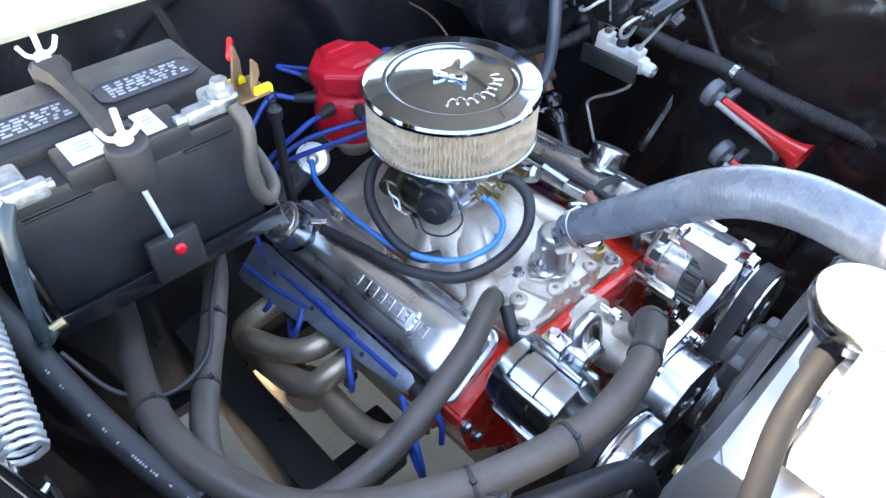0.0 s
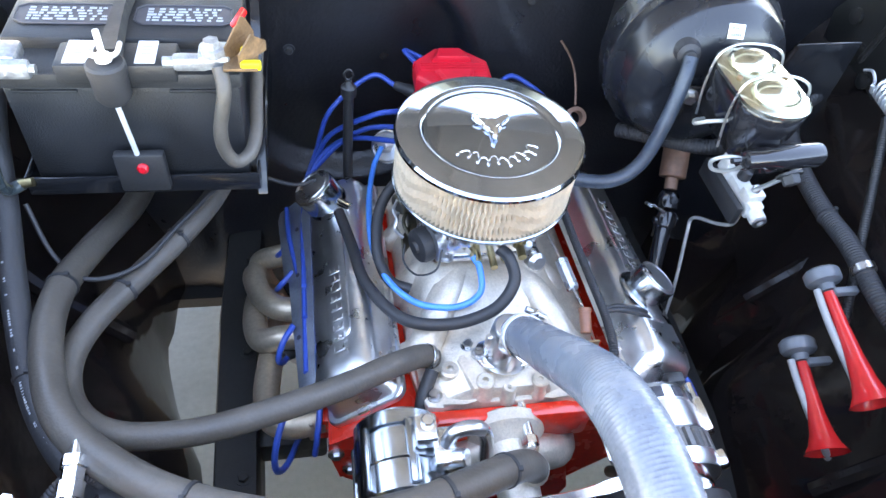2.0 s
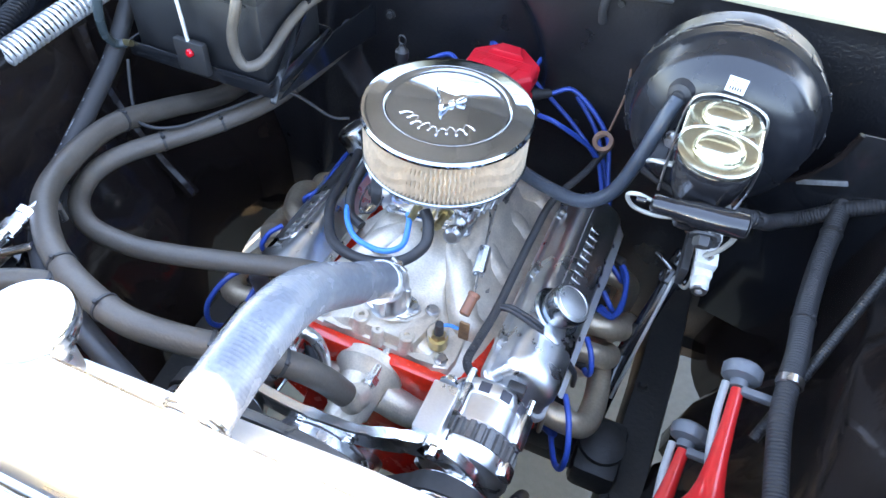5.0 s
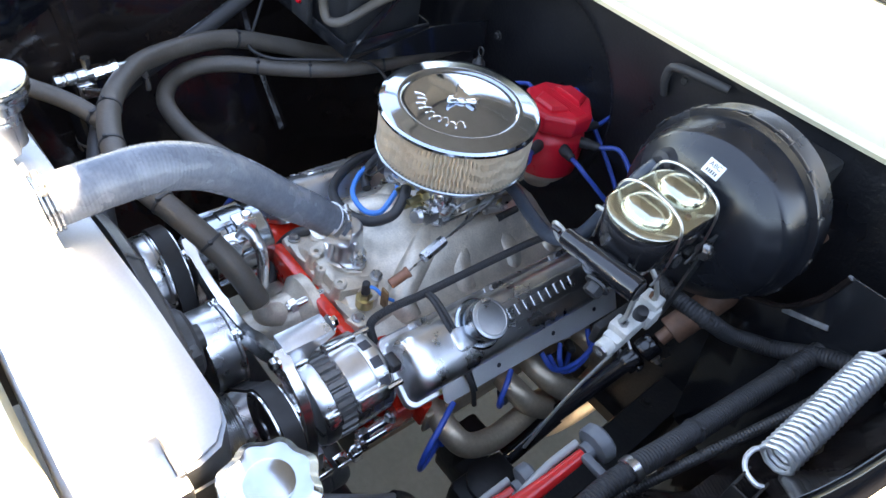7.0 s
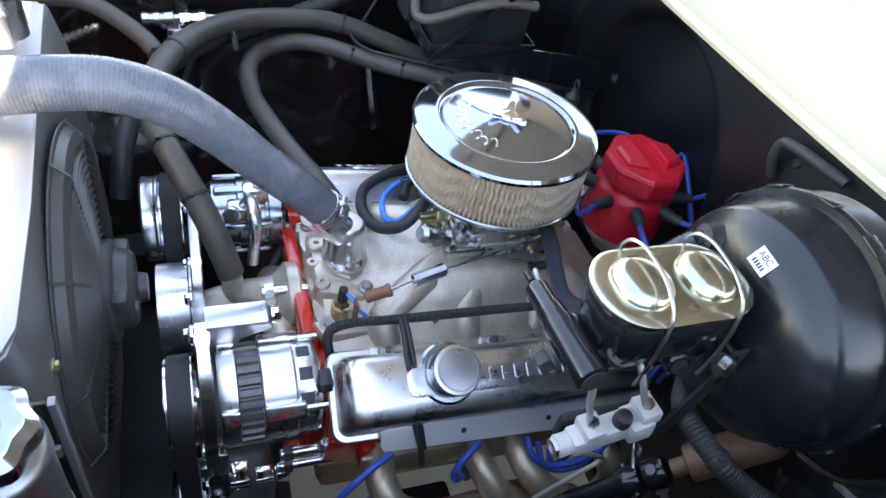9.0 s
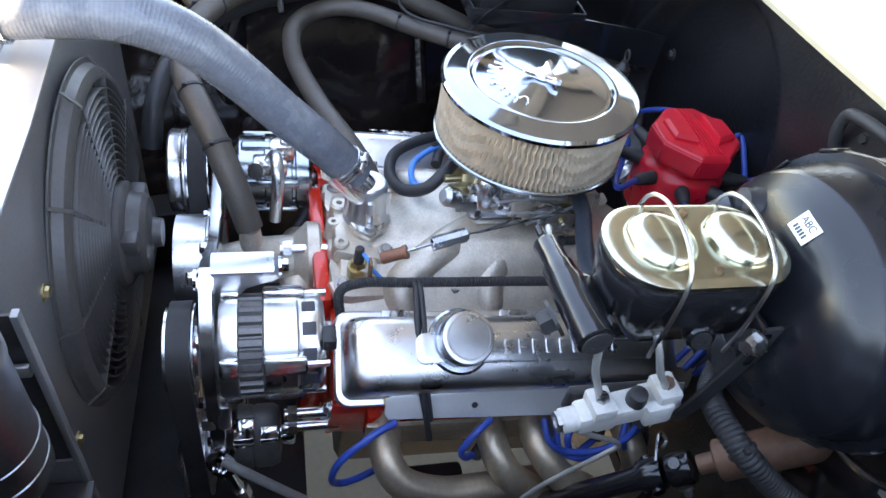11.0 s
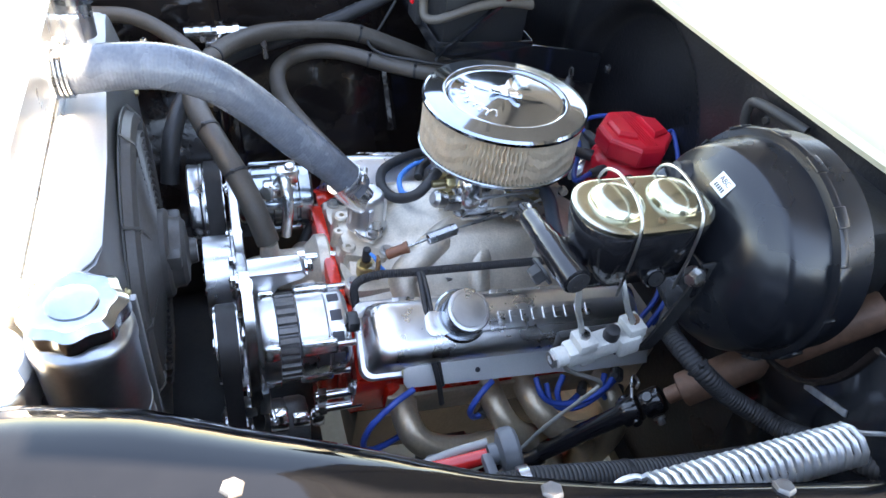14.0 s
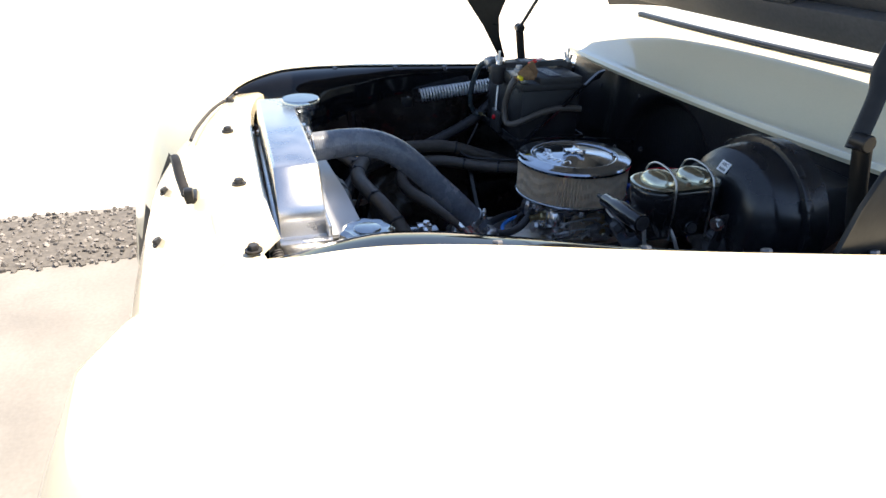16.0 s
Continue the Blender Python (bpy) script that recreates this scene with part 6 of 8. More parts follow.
part("overflow_hose", bm, OVERFLOW, rad, "black rubber overflow hose")

sh = thing("fan_shroud", (0.047, -0.58, 0.55), "folded grey aluminium fan shroud", "shroud")
bm = B()
poly = [(-0.262, -0.617), (0.352, -0.617), (0.352, -0.598), (0.345, -0.575), (0.325, -0.56), (0.3, -0.554), (0.15, -0.554), (0.0, -0.554), (-0.12, -0.554), (-0.25, -0.554), (-0.262, -0.565)]


def top_edge(x):
    """The upper back edge of the shroud runs slightly askew."""
    return min(-0.5555, -0.566 + 0.052 * x)


rings(bm, [[(x, min(y, -0.554 + k * (top_edge(x) + 0.554)), z) for x, y in poly] for z, k in ((0.56, 0), (1.0, 0), (1.05, 0.3), (1.097, 0.85), (1.103, 1))])
part("shroud_box", bm, SHROUD, sh)
# Lighter copy of the shroud metal, coloured as if catching sun and sky.
bm = B()
top = [(-0.262, -0.6165), (0.346, -0.6165), (0.346, -0.598), (0.34, -0.577), (0.323, -0.563), (0.3, top_edge(0.3)), (0.15, top_edge(0.15)), (0.0, top_edge(0)), (-0.12, top_edge(-0.12)), (-0.25, top_edge(-0.25)), (-0.262, -0.588)]
prism(bm, top, (0, 0, 1.1032), (1, 0, 0), (0, 1, 0), (0, 0, 1), 0.003, 0.001)
part("top_flange", bm, LIT_SHEET, sh, "bare aluminium top flange, its lit brightness put into the colour")
bm = B()
box(bm, (0.047, -0.6145, 1.112), (0.615, 0.005, 0.028), 0.001)
part("mounting_lip", bm, BRUSHED, sh)
for x, z in ((0.253, 0.989), (0.3, 0.8), (-0.22, 0.99), (0.33, 0.66)):
    bm = B()
    hexbolt(bm, (x, -0.5535, z), (0, 1, 0), 0.006, 0.005)
    part("shroud_bolt", bm, BRASS, sh, "brass coloured bolt")

FX, FZ, FR = 0.053, 0.874, 0.208
fan = thing("electric_fan", (FX, -0.53, 0.65), "black plastic electric cooling fan with concentric guard slats", "fan")
bm = B()
lathe(bm, (FX, -0.5535, FZ), (0, 1, 0), [(FR + 0.006, 0), (FR + 0.006, 0.002), (FR, 0.003), (FR - 0.004, 0.013), (FR - 0.012, 0.0175), (FR - 0.017, 0.018), (FR - 0.019, 0.015), (FR - 0.02, 0.0)], 80)
part("guard_ring", bm, FAN_PLASTIC, fan)
for k in range(12):
    rr = 0.072 + 0.0097 * k
    bm = B()
    y = -0.547 + 0.008 * (1 - k / 12)
    lathe(bm, (FX, y, FZ), (0, 1, 0), [(rr - 0.0026, -0.008), (rr + 0.0002, -0.008), (rr + 0.0016, 0.011), (rr + 0.0006, 0.0125), (rr - 0.0008, 0.012), (rr - 0.0026, -0.008)], 64, False)
    part("guard_slat", bm, FAN_PLASTIC, fan)
for k in range(10):
    a = radians(36 * k + 14)
    d = V(math.cos(a), 0, math.sin(a))
    u = V(-math.sin(a), 0, math.cos(a))
    bm = B()
    p0, p1 = V(FX, -0.528, FZ) + d * 0.058, V(FX, -0.5345, FZ) + d * (FR - 0.013)
    rings(bm, [[p - u * 0.0022, p + u * 0.0022, p + u * 0.0022 - V(0, 0.012, 0), p - u * 0.0022 - V(0, 0.012, 0)] for p in (p0, p1)])
    q0, q1 = V(FX, -0.553, FZ) + d * (FR + 0.007), V(FX, -0.536, FZ) + d * (FR - 0.012)
    rings(bm, [[p - u * 0.002, p + u * 0.002, p + u * 0.002 + (d + V(0, 1, 0)) * 0.002, p - u * 0.002 + (d + V(0, 1, 0)) * 0.002] for p in (q0, q1)])
    part("guard_spoke", bm, FAN_PLASTIC, fan)
# Flat disc, coloured as the shaded opening behind the blades.
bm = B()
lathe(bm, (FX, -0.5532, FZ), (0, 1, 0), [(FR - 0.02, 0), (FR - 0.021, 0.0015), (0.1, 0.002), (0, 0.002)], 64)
part("fan_shade_disc", bm, SHADE_BLACK, fan, "flat black disc painted as the shade behind the blades")
bm = B()
lathe(bm, (FX, -0.54, FZ), (0, 1, 0), [(0.066, 0), (0.066, 0.02), (0.062, 0.024), (0.054, 0.025), (0.052, 0.03), (0.051, 0.04), (0.045, 0.046), (0.024, 0.048), (0.02, 0.05), (0.018, 0.06), (0, 0.06)], 44)
mt = part("motor", bm, FAN_PLASTIC, fan)
for k in range(3):
    a = radians(120 * k + 30)
    bm = B()
    box(bm, (FX + 0.052 * math.cos(a), -0.51, FZ + 0.052 * math.sin(a)), (0.024, 0.02, 0.024), 0.004)
    part("motor_lug", bm, FAN_PLASTIC, mt)
for k in range(10):
    a = 2 * math.pi * k / 10
    bm = B()
    secs = []
    for i in range(5):
        t = i / 4
        rr = 0.06 + (FR - 0.09) * t
        aa = a + 0.35 * t
        c = V(FX + rr * math.cos(aa), -0.546, FZ + rr * math.sin(aa))
        tg = V(-math.sin(aa), 0, math.cos(aa)) * 0.026
        n = V(0, 0.005, 0)
        secs.append([c - tg - n, c - tg - n + V(0, 0.0016, 0), c + tg + n + V(0, 0.0016, 0), c + tg + n])
    rings(bm, secs)
    part("blade", bm, BLACK_SATIN, fan)

# two spun aluminium tanks beside the radiator
tk = thing("coolant_tank", (0.417, -0.566, 0.9), "polished aluminium coolant overflow tank with scalloped cap", "tank")
bm = B()
lathe(bm, (0.417, -0.566, 0.84), (0, 0, 1), [(0.03, 0.1), (0.039, 0.103), (0.043, 0.112), (0.043, 0.13), (0.044, 0.131), (0.044, 0.135), (0.043, 0.136), (0.043, 0.16), (0.044, 0.161), (0.044, 0.165), (0.043, 0.166), (0.043, 0.255), (0.0445, 0.256), (0.0445, 0.268), (0.041, 0.274), (0.034, 0.278), (0.034, 0.288)], 48)
part("tank_body", bm, TANK_ALLOY, tk)
bm = B()
lathe(bm, (0.417, -0.566, 1.122), (0, 0, 1), [(0.035, 0), (0.041, 0.003), (0.0425, 0.01), (0.0415, 0.018), (0.034, 0.0235), (0.03, 0.022), (0.015, 0.0225), (0, 0.0225)], 64, True, lambda a: 1.0 + 0.055 * math.cos(8 * a))
lathe(bm, (0.417, -0.566, 1.144), (0, 0, 1), [(0.02, 0), (0.021, 0.0015), (0.019, 0.0025), (0, 0.0025)], 32)
part("tank_cap", bm, LID_CHROME, tk, "scalloped polished cap")
bm = B()
cyl(bm, (0.417, -0.566, 0.842), (0.417, -0.566, 0.945), 0.012, seg=18)
part("drain_tube", bm, RUBBER, tk, "black drain tube")
bm = B()
lathe(bm, (0.417, -0.566, 0.9), (0, 0, 1), [(0.012, 0), (0.021, 0.003), (0.021, 0.013), (0.012, 0.016)], 24)
part("bottom_ring", bm, YELLOW, tk, "yellow ring")
tk2 = thing("washer_tank", (0.43, -0.652, 0.82), "aluminium washer tank with white domed cap", "tank")
bm = B()
lathe(bm, (0.43, -0.652, 0.82), (0, 0, 1), [(0.036, 0), (0.043, 0.004), (0.043, 0.25), (0.04, 0.258), (0.034, 0.262)], 40)
part("tank_body", bm, BRUSHED, tk2)
bm = B()
lathe(bm, (0.43, -0.652, 1.083), (0, 0, 1), [(0.036, 0), (0.045, 0.002), (0.046, 0.009), (0.042, 0.018), (0.026, 0.025), (0.006, 0.027), (0.006, 0.032), (0, 0.032)], 40)
part("tank_cap", bm, WHITE_PLASTIC, tk2, "white domed cap")
bk = thing("tank_bracket", (0.42, -0.61, 0.7), "grey folded steel side panel that carries the tanks", "bracket")
# Black sheet standing in for the dark, shaded openings between the grey strips.
bm = B()
prism(bm, [(-0.7, 0.5), (-0.533, 0.5), (-0.533, 1.088), (-0.7, 1.088)], (0.362, 0, 0), (0, 1, 0), (0, 0, 1), (1, 0, 0), 0.003)
part("opening_shade_sheet", bm, BLACK_SATIN, bk)
bm = B()
box(bm, (0.367, -0.528, 0.797), (0.009, 0.006, 0.594), 0.001)
part("edge_flange", bm, SHROUD, bk, "grey folded edge flange")
bm = B()
box(bm, (0.37, -0.552, 1.026), (0.006, 0.04, 0.014), 0.002)
hexbolt(bm, (0.373, -0.548, 1.026), (1, 0, 0), 0.005, 0.004)
part("cross_bar", bm, SHROUD, bk, "grey cross bar with a bolt")
bm = B()
prism(bm, [(-0.56, 0.5), (-0.531, 0.5), (-0.531, 0.876), (-0.62, 0.876), (-0.62, 0.5)], (0.3655, 0, 0), (0, 1, 0), (0, 0, 1), (1, 0, 0), 0.003)
part("lower_panel", bm, SHROUD, bk, "grey lower side panel")
bm = B()
box(bm, (0.42, -0.6, 0.835), (0.1, 0.16, 0.006), 0.002)
part("shelf", bm, BLACK_SATIN, bk)
ch = thing("corrugated_conduit", (0.42, -0.7, 0.9), "black corrugated wiring conduit beside the tanks", "conduit")
bm = B()
tube(bm, [(0.39, -0.705, 1.11), (0.405, -0.7, 1.09), (0.415, -0.695, 1.03), (0.415, -0.69, 0.9)], 0.011, 12, 10, ripple=(0.0045, 0.0018))
part("conduit", bm, RUBBER, ch)

# ---- battery and its tray ----
bat = thing("battery", (-0.45, 0.086, 1.0), "black car battery with grey printed labels and white stickers", "battery")
bm = B()
box(bm, (-0.45, 0.086, 1.081), (0.26, 0.172, 0.144), 0.006)
part("case", bm, BATTERY, bat)
bm = B()
box(bm, (-0.45, 0.086, 1.162), (0.266, 0.178, 0.02), 0.004)
box(bm, (-0.45, 0.112, 1.176), (0.266, 0.126, 0.022), 0.005)
part("lid", bm, BATTERY_TOP, bat)
bm = B()
box(bm, (-0.452, 0.018, 1.174), (0.13, 0.05, 0.024), 0.004)
part("vent_block", bm, BATTERY_TOP, bat)
octa = [(-0.055, -0.013), (-0.045, -0.021), (0.045, -0.021), (0.055, -0.013), (0.055, 0.013), (0.045, 0.021), (-0.045, 0.021), (-0.055, 0.013)]
for cx in (-0.518, -0.385):
    bm = B()
    prism(bm, octa, (cx, 0.098, 1.1872), (1, 0, 0), (0, 1, 0), (0, 0, 1), 0.0015)
    lb = part("label_plate", bm, INK, bat, "black octagonal label plate")
    bm = B()
    rg = random.Random(11)
    for r in range(5):
        x = -0.043
        while x < 0.04:
            w = rg.uniform(0.003, 0.011)
            box(bm, (cx + x + w / 2, 0.098 + 0.0128 - 0.0064 * r, 1.1892), (w, rg.uniform(0.0026, 0.0042), 0.0006), 0)
            x += w + rg.uniform(0.0015, 0.007)
    tagged(part("print", bm, LABEL_GREY, lb, "pale grey print"), kind="stuff")
    bm = B()
    ring = [V(cx + x * 1.03, 0.098 + y * 1.06, 1.189) for x, y in octa]
    tube(bm, ring + [ring[0]], 0.0011, 6, 1, curved=False)
    part("label_border", bm, INK, lb, "black border line")
for cx, w in ((-0.4885, 0.036), (-0.42, 0.022)):
    bm = B()
    box(bm, (cx, 0.02, 1.1868), (w, 0.045, 0.001), 0)
    st = part("sticker", bm, LABEL_WHITE, bat, "white paper sticker")
    bm = B()
    for i in range(3):
        box(bm, (cx, 0.03 - 0.007 * i, 1.1876), (w * 0.5, 0.002, 0.0004), 0)
    part("sticker_bars", bm, LABEL_GREY, st)
bm = B()
lathe(bm, (-0.556, 0.15, 1.187), (0, 0, 1), [(0.009, 0), (0.009, 0.0012), (0, 0.0012)], 20)
part("red_disc", bm, RED_LED, bat, "small pink-red disc")
for x0, x1 in ((-0.57, -0.5), (-0.4, -0.34)):
    bm = B()
    box(bm, ((x0 + x1) / 2, -0.0012, 1.148), (x1 - x0, 0.003, 0.004), 0.001)
    part("case_rib", bm, BATTERY, bat)
for cx in (-0.566, -0.342):
    bm = B()
    lathe(bm, (cx, 0.012, 1.165), (0, 0, 1), [(0.0095, 0), (0.0085, 0.026), (0.006, 0.028), (0, 0.028)], 18)
    part("post", bm, LEAD, bat, "lead post")

tray = thing("battery_tray", (-0.45, 0.09, 0.985), "black battery tray with hold-down strap and wing nuts", "battery tray")
bm = B()
box(bm, (-0.45, 0.088, 1.003), (0.284, 0.2, 0.012), 0.003)
part("pan", bm, BLACK_GLOSS, tray)
for cx, cy, sx, sy in ((-0.45, -0.012, 0.284, 0.004), (-0.45, 0.188, 0.284, 0.004), (-0.591, 0.088, 0.004, 0.2), (-0.309, 0.088, 0.004, 0.2)):
    bm = B()
    box(bm, (cx, cy, 1.013), (sx, sy, 0.028), 0.0015)
    part("rim", bm, BLACK_GLOSS, tray)
bm = B()
box(bm, (-0.448, -0.02, 1.042), (0.06, 0.014, 0.06), 0.004)
part("rod_anchor", bm, BLACK_SATIN, tray)
bm = B()
lathe(bm, (-0.445, -0.027, 1.053), (0, -1, 0.2), [(0.007, 0), (0.007, 0.004), (0.004, 0.007), (0, 0.007)], 16)
part("red_button", bm, RED_LED, tray, "red plastic button")
bm = B()
secs = []
for y, w, z in ((-0.005, 0.016, 1.2), (0.03, 0.012, 1.197), (0.09, 0.009, 1.197), (0.15, 0.012, 1.198), (0.18, 0.022, 1.2)):
    secs.append([(-0.457 - w, y, z - 0.008), (-0.457 + w, y, z - 0.008), (-0.457 + w * 0.7, y, z + 0.006), (-0.457 - w * 0.7, y, z + 0.006)])
rings(bm, secs)
part("strap", bm, RUBBER, tray, "black plastic hold-down strap")
for y in (-0.017, 0.195):
    bm = B()
    if y < 0:
        lathe(bm, (-0.457, y, 1.135), (0, 0, 1), [(0.015, 0.012), (0.02, 0.02), (0.0205, 0.05), (0.0215, 0.0505), (0.0215, 0.06), (0.019, 0.063), (0, 0.063)], 28)
    else:
        lathe(bm, (-0.457, y - 0.008, 1.168), (0, 0, 1), [(0.016, 0), (0.02, 0.008), (0.021, 0.026), (0.019, 0.03), (0, 0.03)], 24)
    part("strap_boss", bm, RUBBER, tray, "black tapered boss")
    bm = B()
    lathe(bm, (-0.457, y, 1.2), (0, 0, 1), [(0.009, 0), (0.008, 0.007), (0.005, 0.009), (0, 0.009)], 14)
    for s in (1, -1):
        tube(bm, [(-0.457 + s * 0.006, y, 1.204), (-0.457 + s * 0.015, y, 1.209), (-0.457 + s * 0.021, y, 1.221)], 0.0045, 8, 5, flat=0.6)
    part("wing_nut", bm, BRIGHT_ZINC, tray, "bright wing nut")
    bm = B()
    cyl(bm, (-0.457, y, 1.195), (-0.457, y, 1.236), 0.0036, seg=10)
    part("rod_tip", bm, BRIGHT_ZINC, tray, "bright threaded rod end")
    bm = B()
    if y < 0:
        cyl(bm, (-0.457, y, 1.14), (-0.447, -0.024, 1.055), 0.0032, seg=10)
    else:
        cyl(bm, (-0.457, y, 1.17), (-0.457, 0.197, 1.0), 0.0032, seg=10)
    part("rod", bm, BRIGHT_ZINC, tray, "threaded bright rod")
bm = B()
rings(bm, [[(-0.312, y - 0.01, z - 0.01), (-0.3, y - 0.01, z - 0.01), (-0.3, y + 0.006, z + 0.012), (-0.312, y + 0.006, z + 0.012)] for y, z in ((-0.004, 1.0), (0.0, 1.008), (0.205, 1.186), (0.225, 1.192))])
part("strut", bm, BLACK_GLOSS, tray, "black angle iron strut")
bm = B()
prism(bm, [(0.0, 0.99), (0.2, 0.96), (0.35, 0.93), (0.35, 1.0), (0.19, 1.02)], (-0.304, 0, 0), (0, 1, 0), (0, 0, 1), (1, 0, 0), 0.003)
part("side_gusset", bm, BLACK_GLOSS, tray)

# battery leads
nc = thing("negative_cable", (-0.59, -0.02, 1.0), "grey-blue negative battery cable with lead clamp", "cable")
bm = B()
box(bm, (-0.566, 0.008, 1.19), (0.034, 0.036, 0.018), 0.005)
box(bm, (-0.555, -0.014, 1.186), (0.04, 0.014, 0.02), 0.004)
cyl(bm, (-0.53, -0.014, 1.186), (-0.58, -0.014, 1.186), 0.0055, seg=8)
part("clamp", bm, LEAD, nc, "corroded lead clamp")
bm = B()
tube(bm, [(-0.572, -0.014, 1.184), (-0.585, -0.03, 1.165), (-0.597, -0.045, 1.11), (-0.605, -0.045, 1.055), (-0.606, -0.03, 1.025), (-0.595, -0.015, 1.02)], 0.0078, 14, 8)
part("cable", bm, CABLE, nc)
bm = B()
cyl(bm, (-0.6, -0.018, 1.022), (-0.58, -0.018, 1.026), 0.006, seg=10)
part("lug", bm, BRASS, nc, "brass lug")
pc = thing("positive_cable", (-0.335, 0.0, 1.05), "grey positive battery cable with lead clamp and fuse clip", "cable")
bm = B()
box(bm, (-0.344, 0.008, 1.19), (0.036, 0.036, 0.02), 0.006)
box(bm, (-0.37, -0.002, 1.188), (0.04, 0.016, 0.018), 0.005)
lathe(bm, (-0.344, -0.004, 1.2), (0, 0, 1), [(0.014, 0), (0.014, 0.008), (0.01, 0.01), (0.009, 0.018), (0, 0.018)], 6)
cyl(bm, (-0.4, -0.002, 1.188), (-0.36, -0.002, 1.188), 0.0065, seg=8)
part("clamp", bm, LEAD, pc, "lead clamp with bolt")
bm = B()
tube(bm, [(-0.338, -0.012, 1.188), (-0.335, -0.028, 1.165), (-0.344, -0.037, 1.12), (-0.343, -0.038, 1.09), (-0.332, -0.036, 1.068), (-0.316, -0.022, 1.068), (-0.308, 0.004, 1.078), (-0.307, 0.05, 1.095), (-0.307, 0.11, 1.105), (-0.307, 0.17, 1.1)], 0.0085, 14, 8)
part("cable", bm, HOSE, pc)
FX = Matrix.Translation((-0.314, 0, 1.193)) @ Matrix.Scale(0.76, 4) @ Matrix.Translation((0.318, 0, -1.203))
fc = thing("fuse_clip", (-0.315, 0.01, 1.19), "rusty fuse clip with yellow blocks and an orange tab", "fuse")
bm = B()
prism(bm, [(-0.03, 0), (0.03, 0), (0.034, 0.02), (0.018, 0.05), (0.01, 0.056), (-0.02, 0.03), (-0.03, 0.022)], (-0.322, 0.016, 1.203), (0.62, 0.78, 0), (0, 0, 1), (0.78, -0.62, 0), 0.003)
prism(bm, [(-0.03, 0), (0.03, 0), (0.03, 0.016), (0.0, 0.04), (-0.03, 0.018)], (-0.302, 0.0, 1.203), (0.62, 0.78, 0), (0, 0, 1), (0.78, -0.62, 0), 0.003)
box(bm, (-0.318, 0.0, 1.2), (0.05, 0.06, 0.005), 0.001)
part("clip", bm, RUST, fc, xf=FX)
for x, y in ((-0.303, -0.022), (-0.322, 0.02)):
    bm = B()
    box(bm, (x, y, 1.204), (0.03, 0.012, 0.014), 0.003)
    part("fuse_block", bm, YELLOW, fc, "yellow plastic block", xf=FX)
bm = B()
box(bm, (-0.317, 0.026, 1.253), (0.008, 0.034, 0.013), 0.003, Matrix.Rotation(-0.7, 3, "Z") @ Matrix.Rotation(0.55, 3, "X"))
part("tab", bm, RED_HORN, fc, "orange-red tab", xf=FX)
bm = B()
box(bm, (-0.556, 0.15, 1.19), (0.001, 0.001, 0.001), 0)
bm.free()

# ---- hoses ----


def hose(name, label, pts, r, m, ties=(), cat="hose", n=8, ripple=None, group=""):
    h = thing(name, V(pts[len(pts) // 2]), label, cat, group)
    bm = B()
    tube(bm, pts, r, 20 if r > 0.008 else 12, n, ripple)
    part("hose", bm, m, h)
    path = spline(pts, 10)
    for k, t in enumerate(ties):
        i = max(1, min(len(path) - 2, int(t * (len(path) - 1))))
        d = (path[i + 1] - path[i - 1]).normalized()
        rr = r if not callable(r) else r(t)
        bm = B()
        lathe(bm, path[i] - d * 0.0025, d, [(rr - 0.0005, 0), (rr + 0.0016, 0.0004), (rr + 0.0016, 0.0046), (rr - 0.0005, 0.005)], 24, False)
        u = V(0.3, -0.4, 0.85)
        u = (u - d * u.dot(d)).normalized()
        box(bm, path[i] + u * (rr + 0.002), (0.006, 0.006, 0.006), 0.001)
        part("cable_tie", bm, RUBBER, h, "black cable tie")
    return h


hose("heater_hose", "thick grey-black heater hose to the water pump", [(-0.49, 0.33, 0.88), (-0.495, 0.2, 0.868), (-0.512, 0.1, 0.868), (-0.54, -0.02, 0.905), (-0.556, -0.12, 0.935), (-0.55, -0.21, 0.946), (-0.514, -0.31, 0.957), (-0.448, -0.378, 0.968), (-0.36, -0.43, 0.977), (-0.245, -0.463, 0.983), (-0.16, -0.458, 0.98), (-0.095, -0.436, 0.965), (-0.04, -0.41, 0.935), (-0.005, -0.39, 0.895), (0.018, -0.374, 0.845)], 0.0185, HOSE, (0.28, 0.57, 0.63, 0.76, 0.85), group="heater hoses")
hose("heater_hose", "thick grey-black heater hose to the intake manifold", [(-0.33, 0.33, 0.94), (-0.345, 0.2, 0.93), (-0.38, 0.075, 0.915), (-0.43, -0.01, 0.905), (-0.475, -0.075, 0.902), (-0.52, -0.15, 0.905), (-0.538, -0.21, 0.902), (-0.524, -0.265, 0.893), (-0.478, -0.298, 0.885), (-0.4, -0.302, 0.88), (-0.325, -0.29, 0.882), (-0.22, -0.262, 0.886), (-0.15, -0.228, 0.874), (-0.105, -0.2, 0.85), (-0.085, -0.19, 0.828)], 0.0165, HOSE, (0.12, 0.22, 0.31), group="heater hoses")
nip = thing("heater_nipple", (-0.08, -0.188, 0.82), "bright steel heater nipple screwed into the manifold", "fitting")
bm = B()
cyl(bm, (-0.09, -0.193, 0.836), (-0.062, -0.18, 0.808), 0.012, seg=18)
hexbolt(bm, (-0.064, -0.181, 0.81), (-0.6, -0.25, 0.6), 0.015, 0.01, False)
lathe(bm, (-0.09, -0.193, 0.836), (-0.5, -0.2, 0.5), [(0.0175, 0), (0.0185, 0.001), (0.0185, 0.009), (0.0175, 0.01)], 24, False)
part("nipple", bm, STEEL, nip)
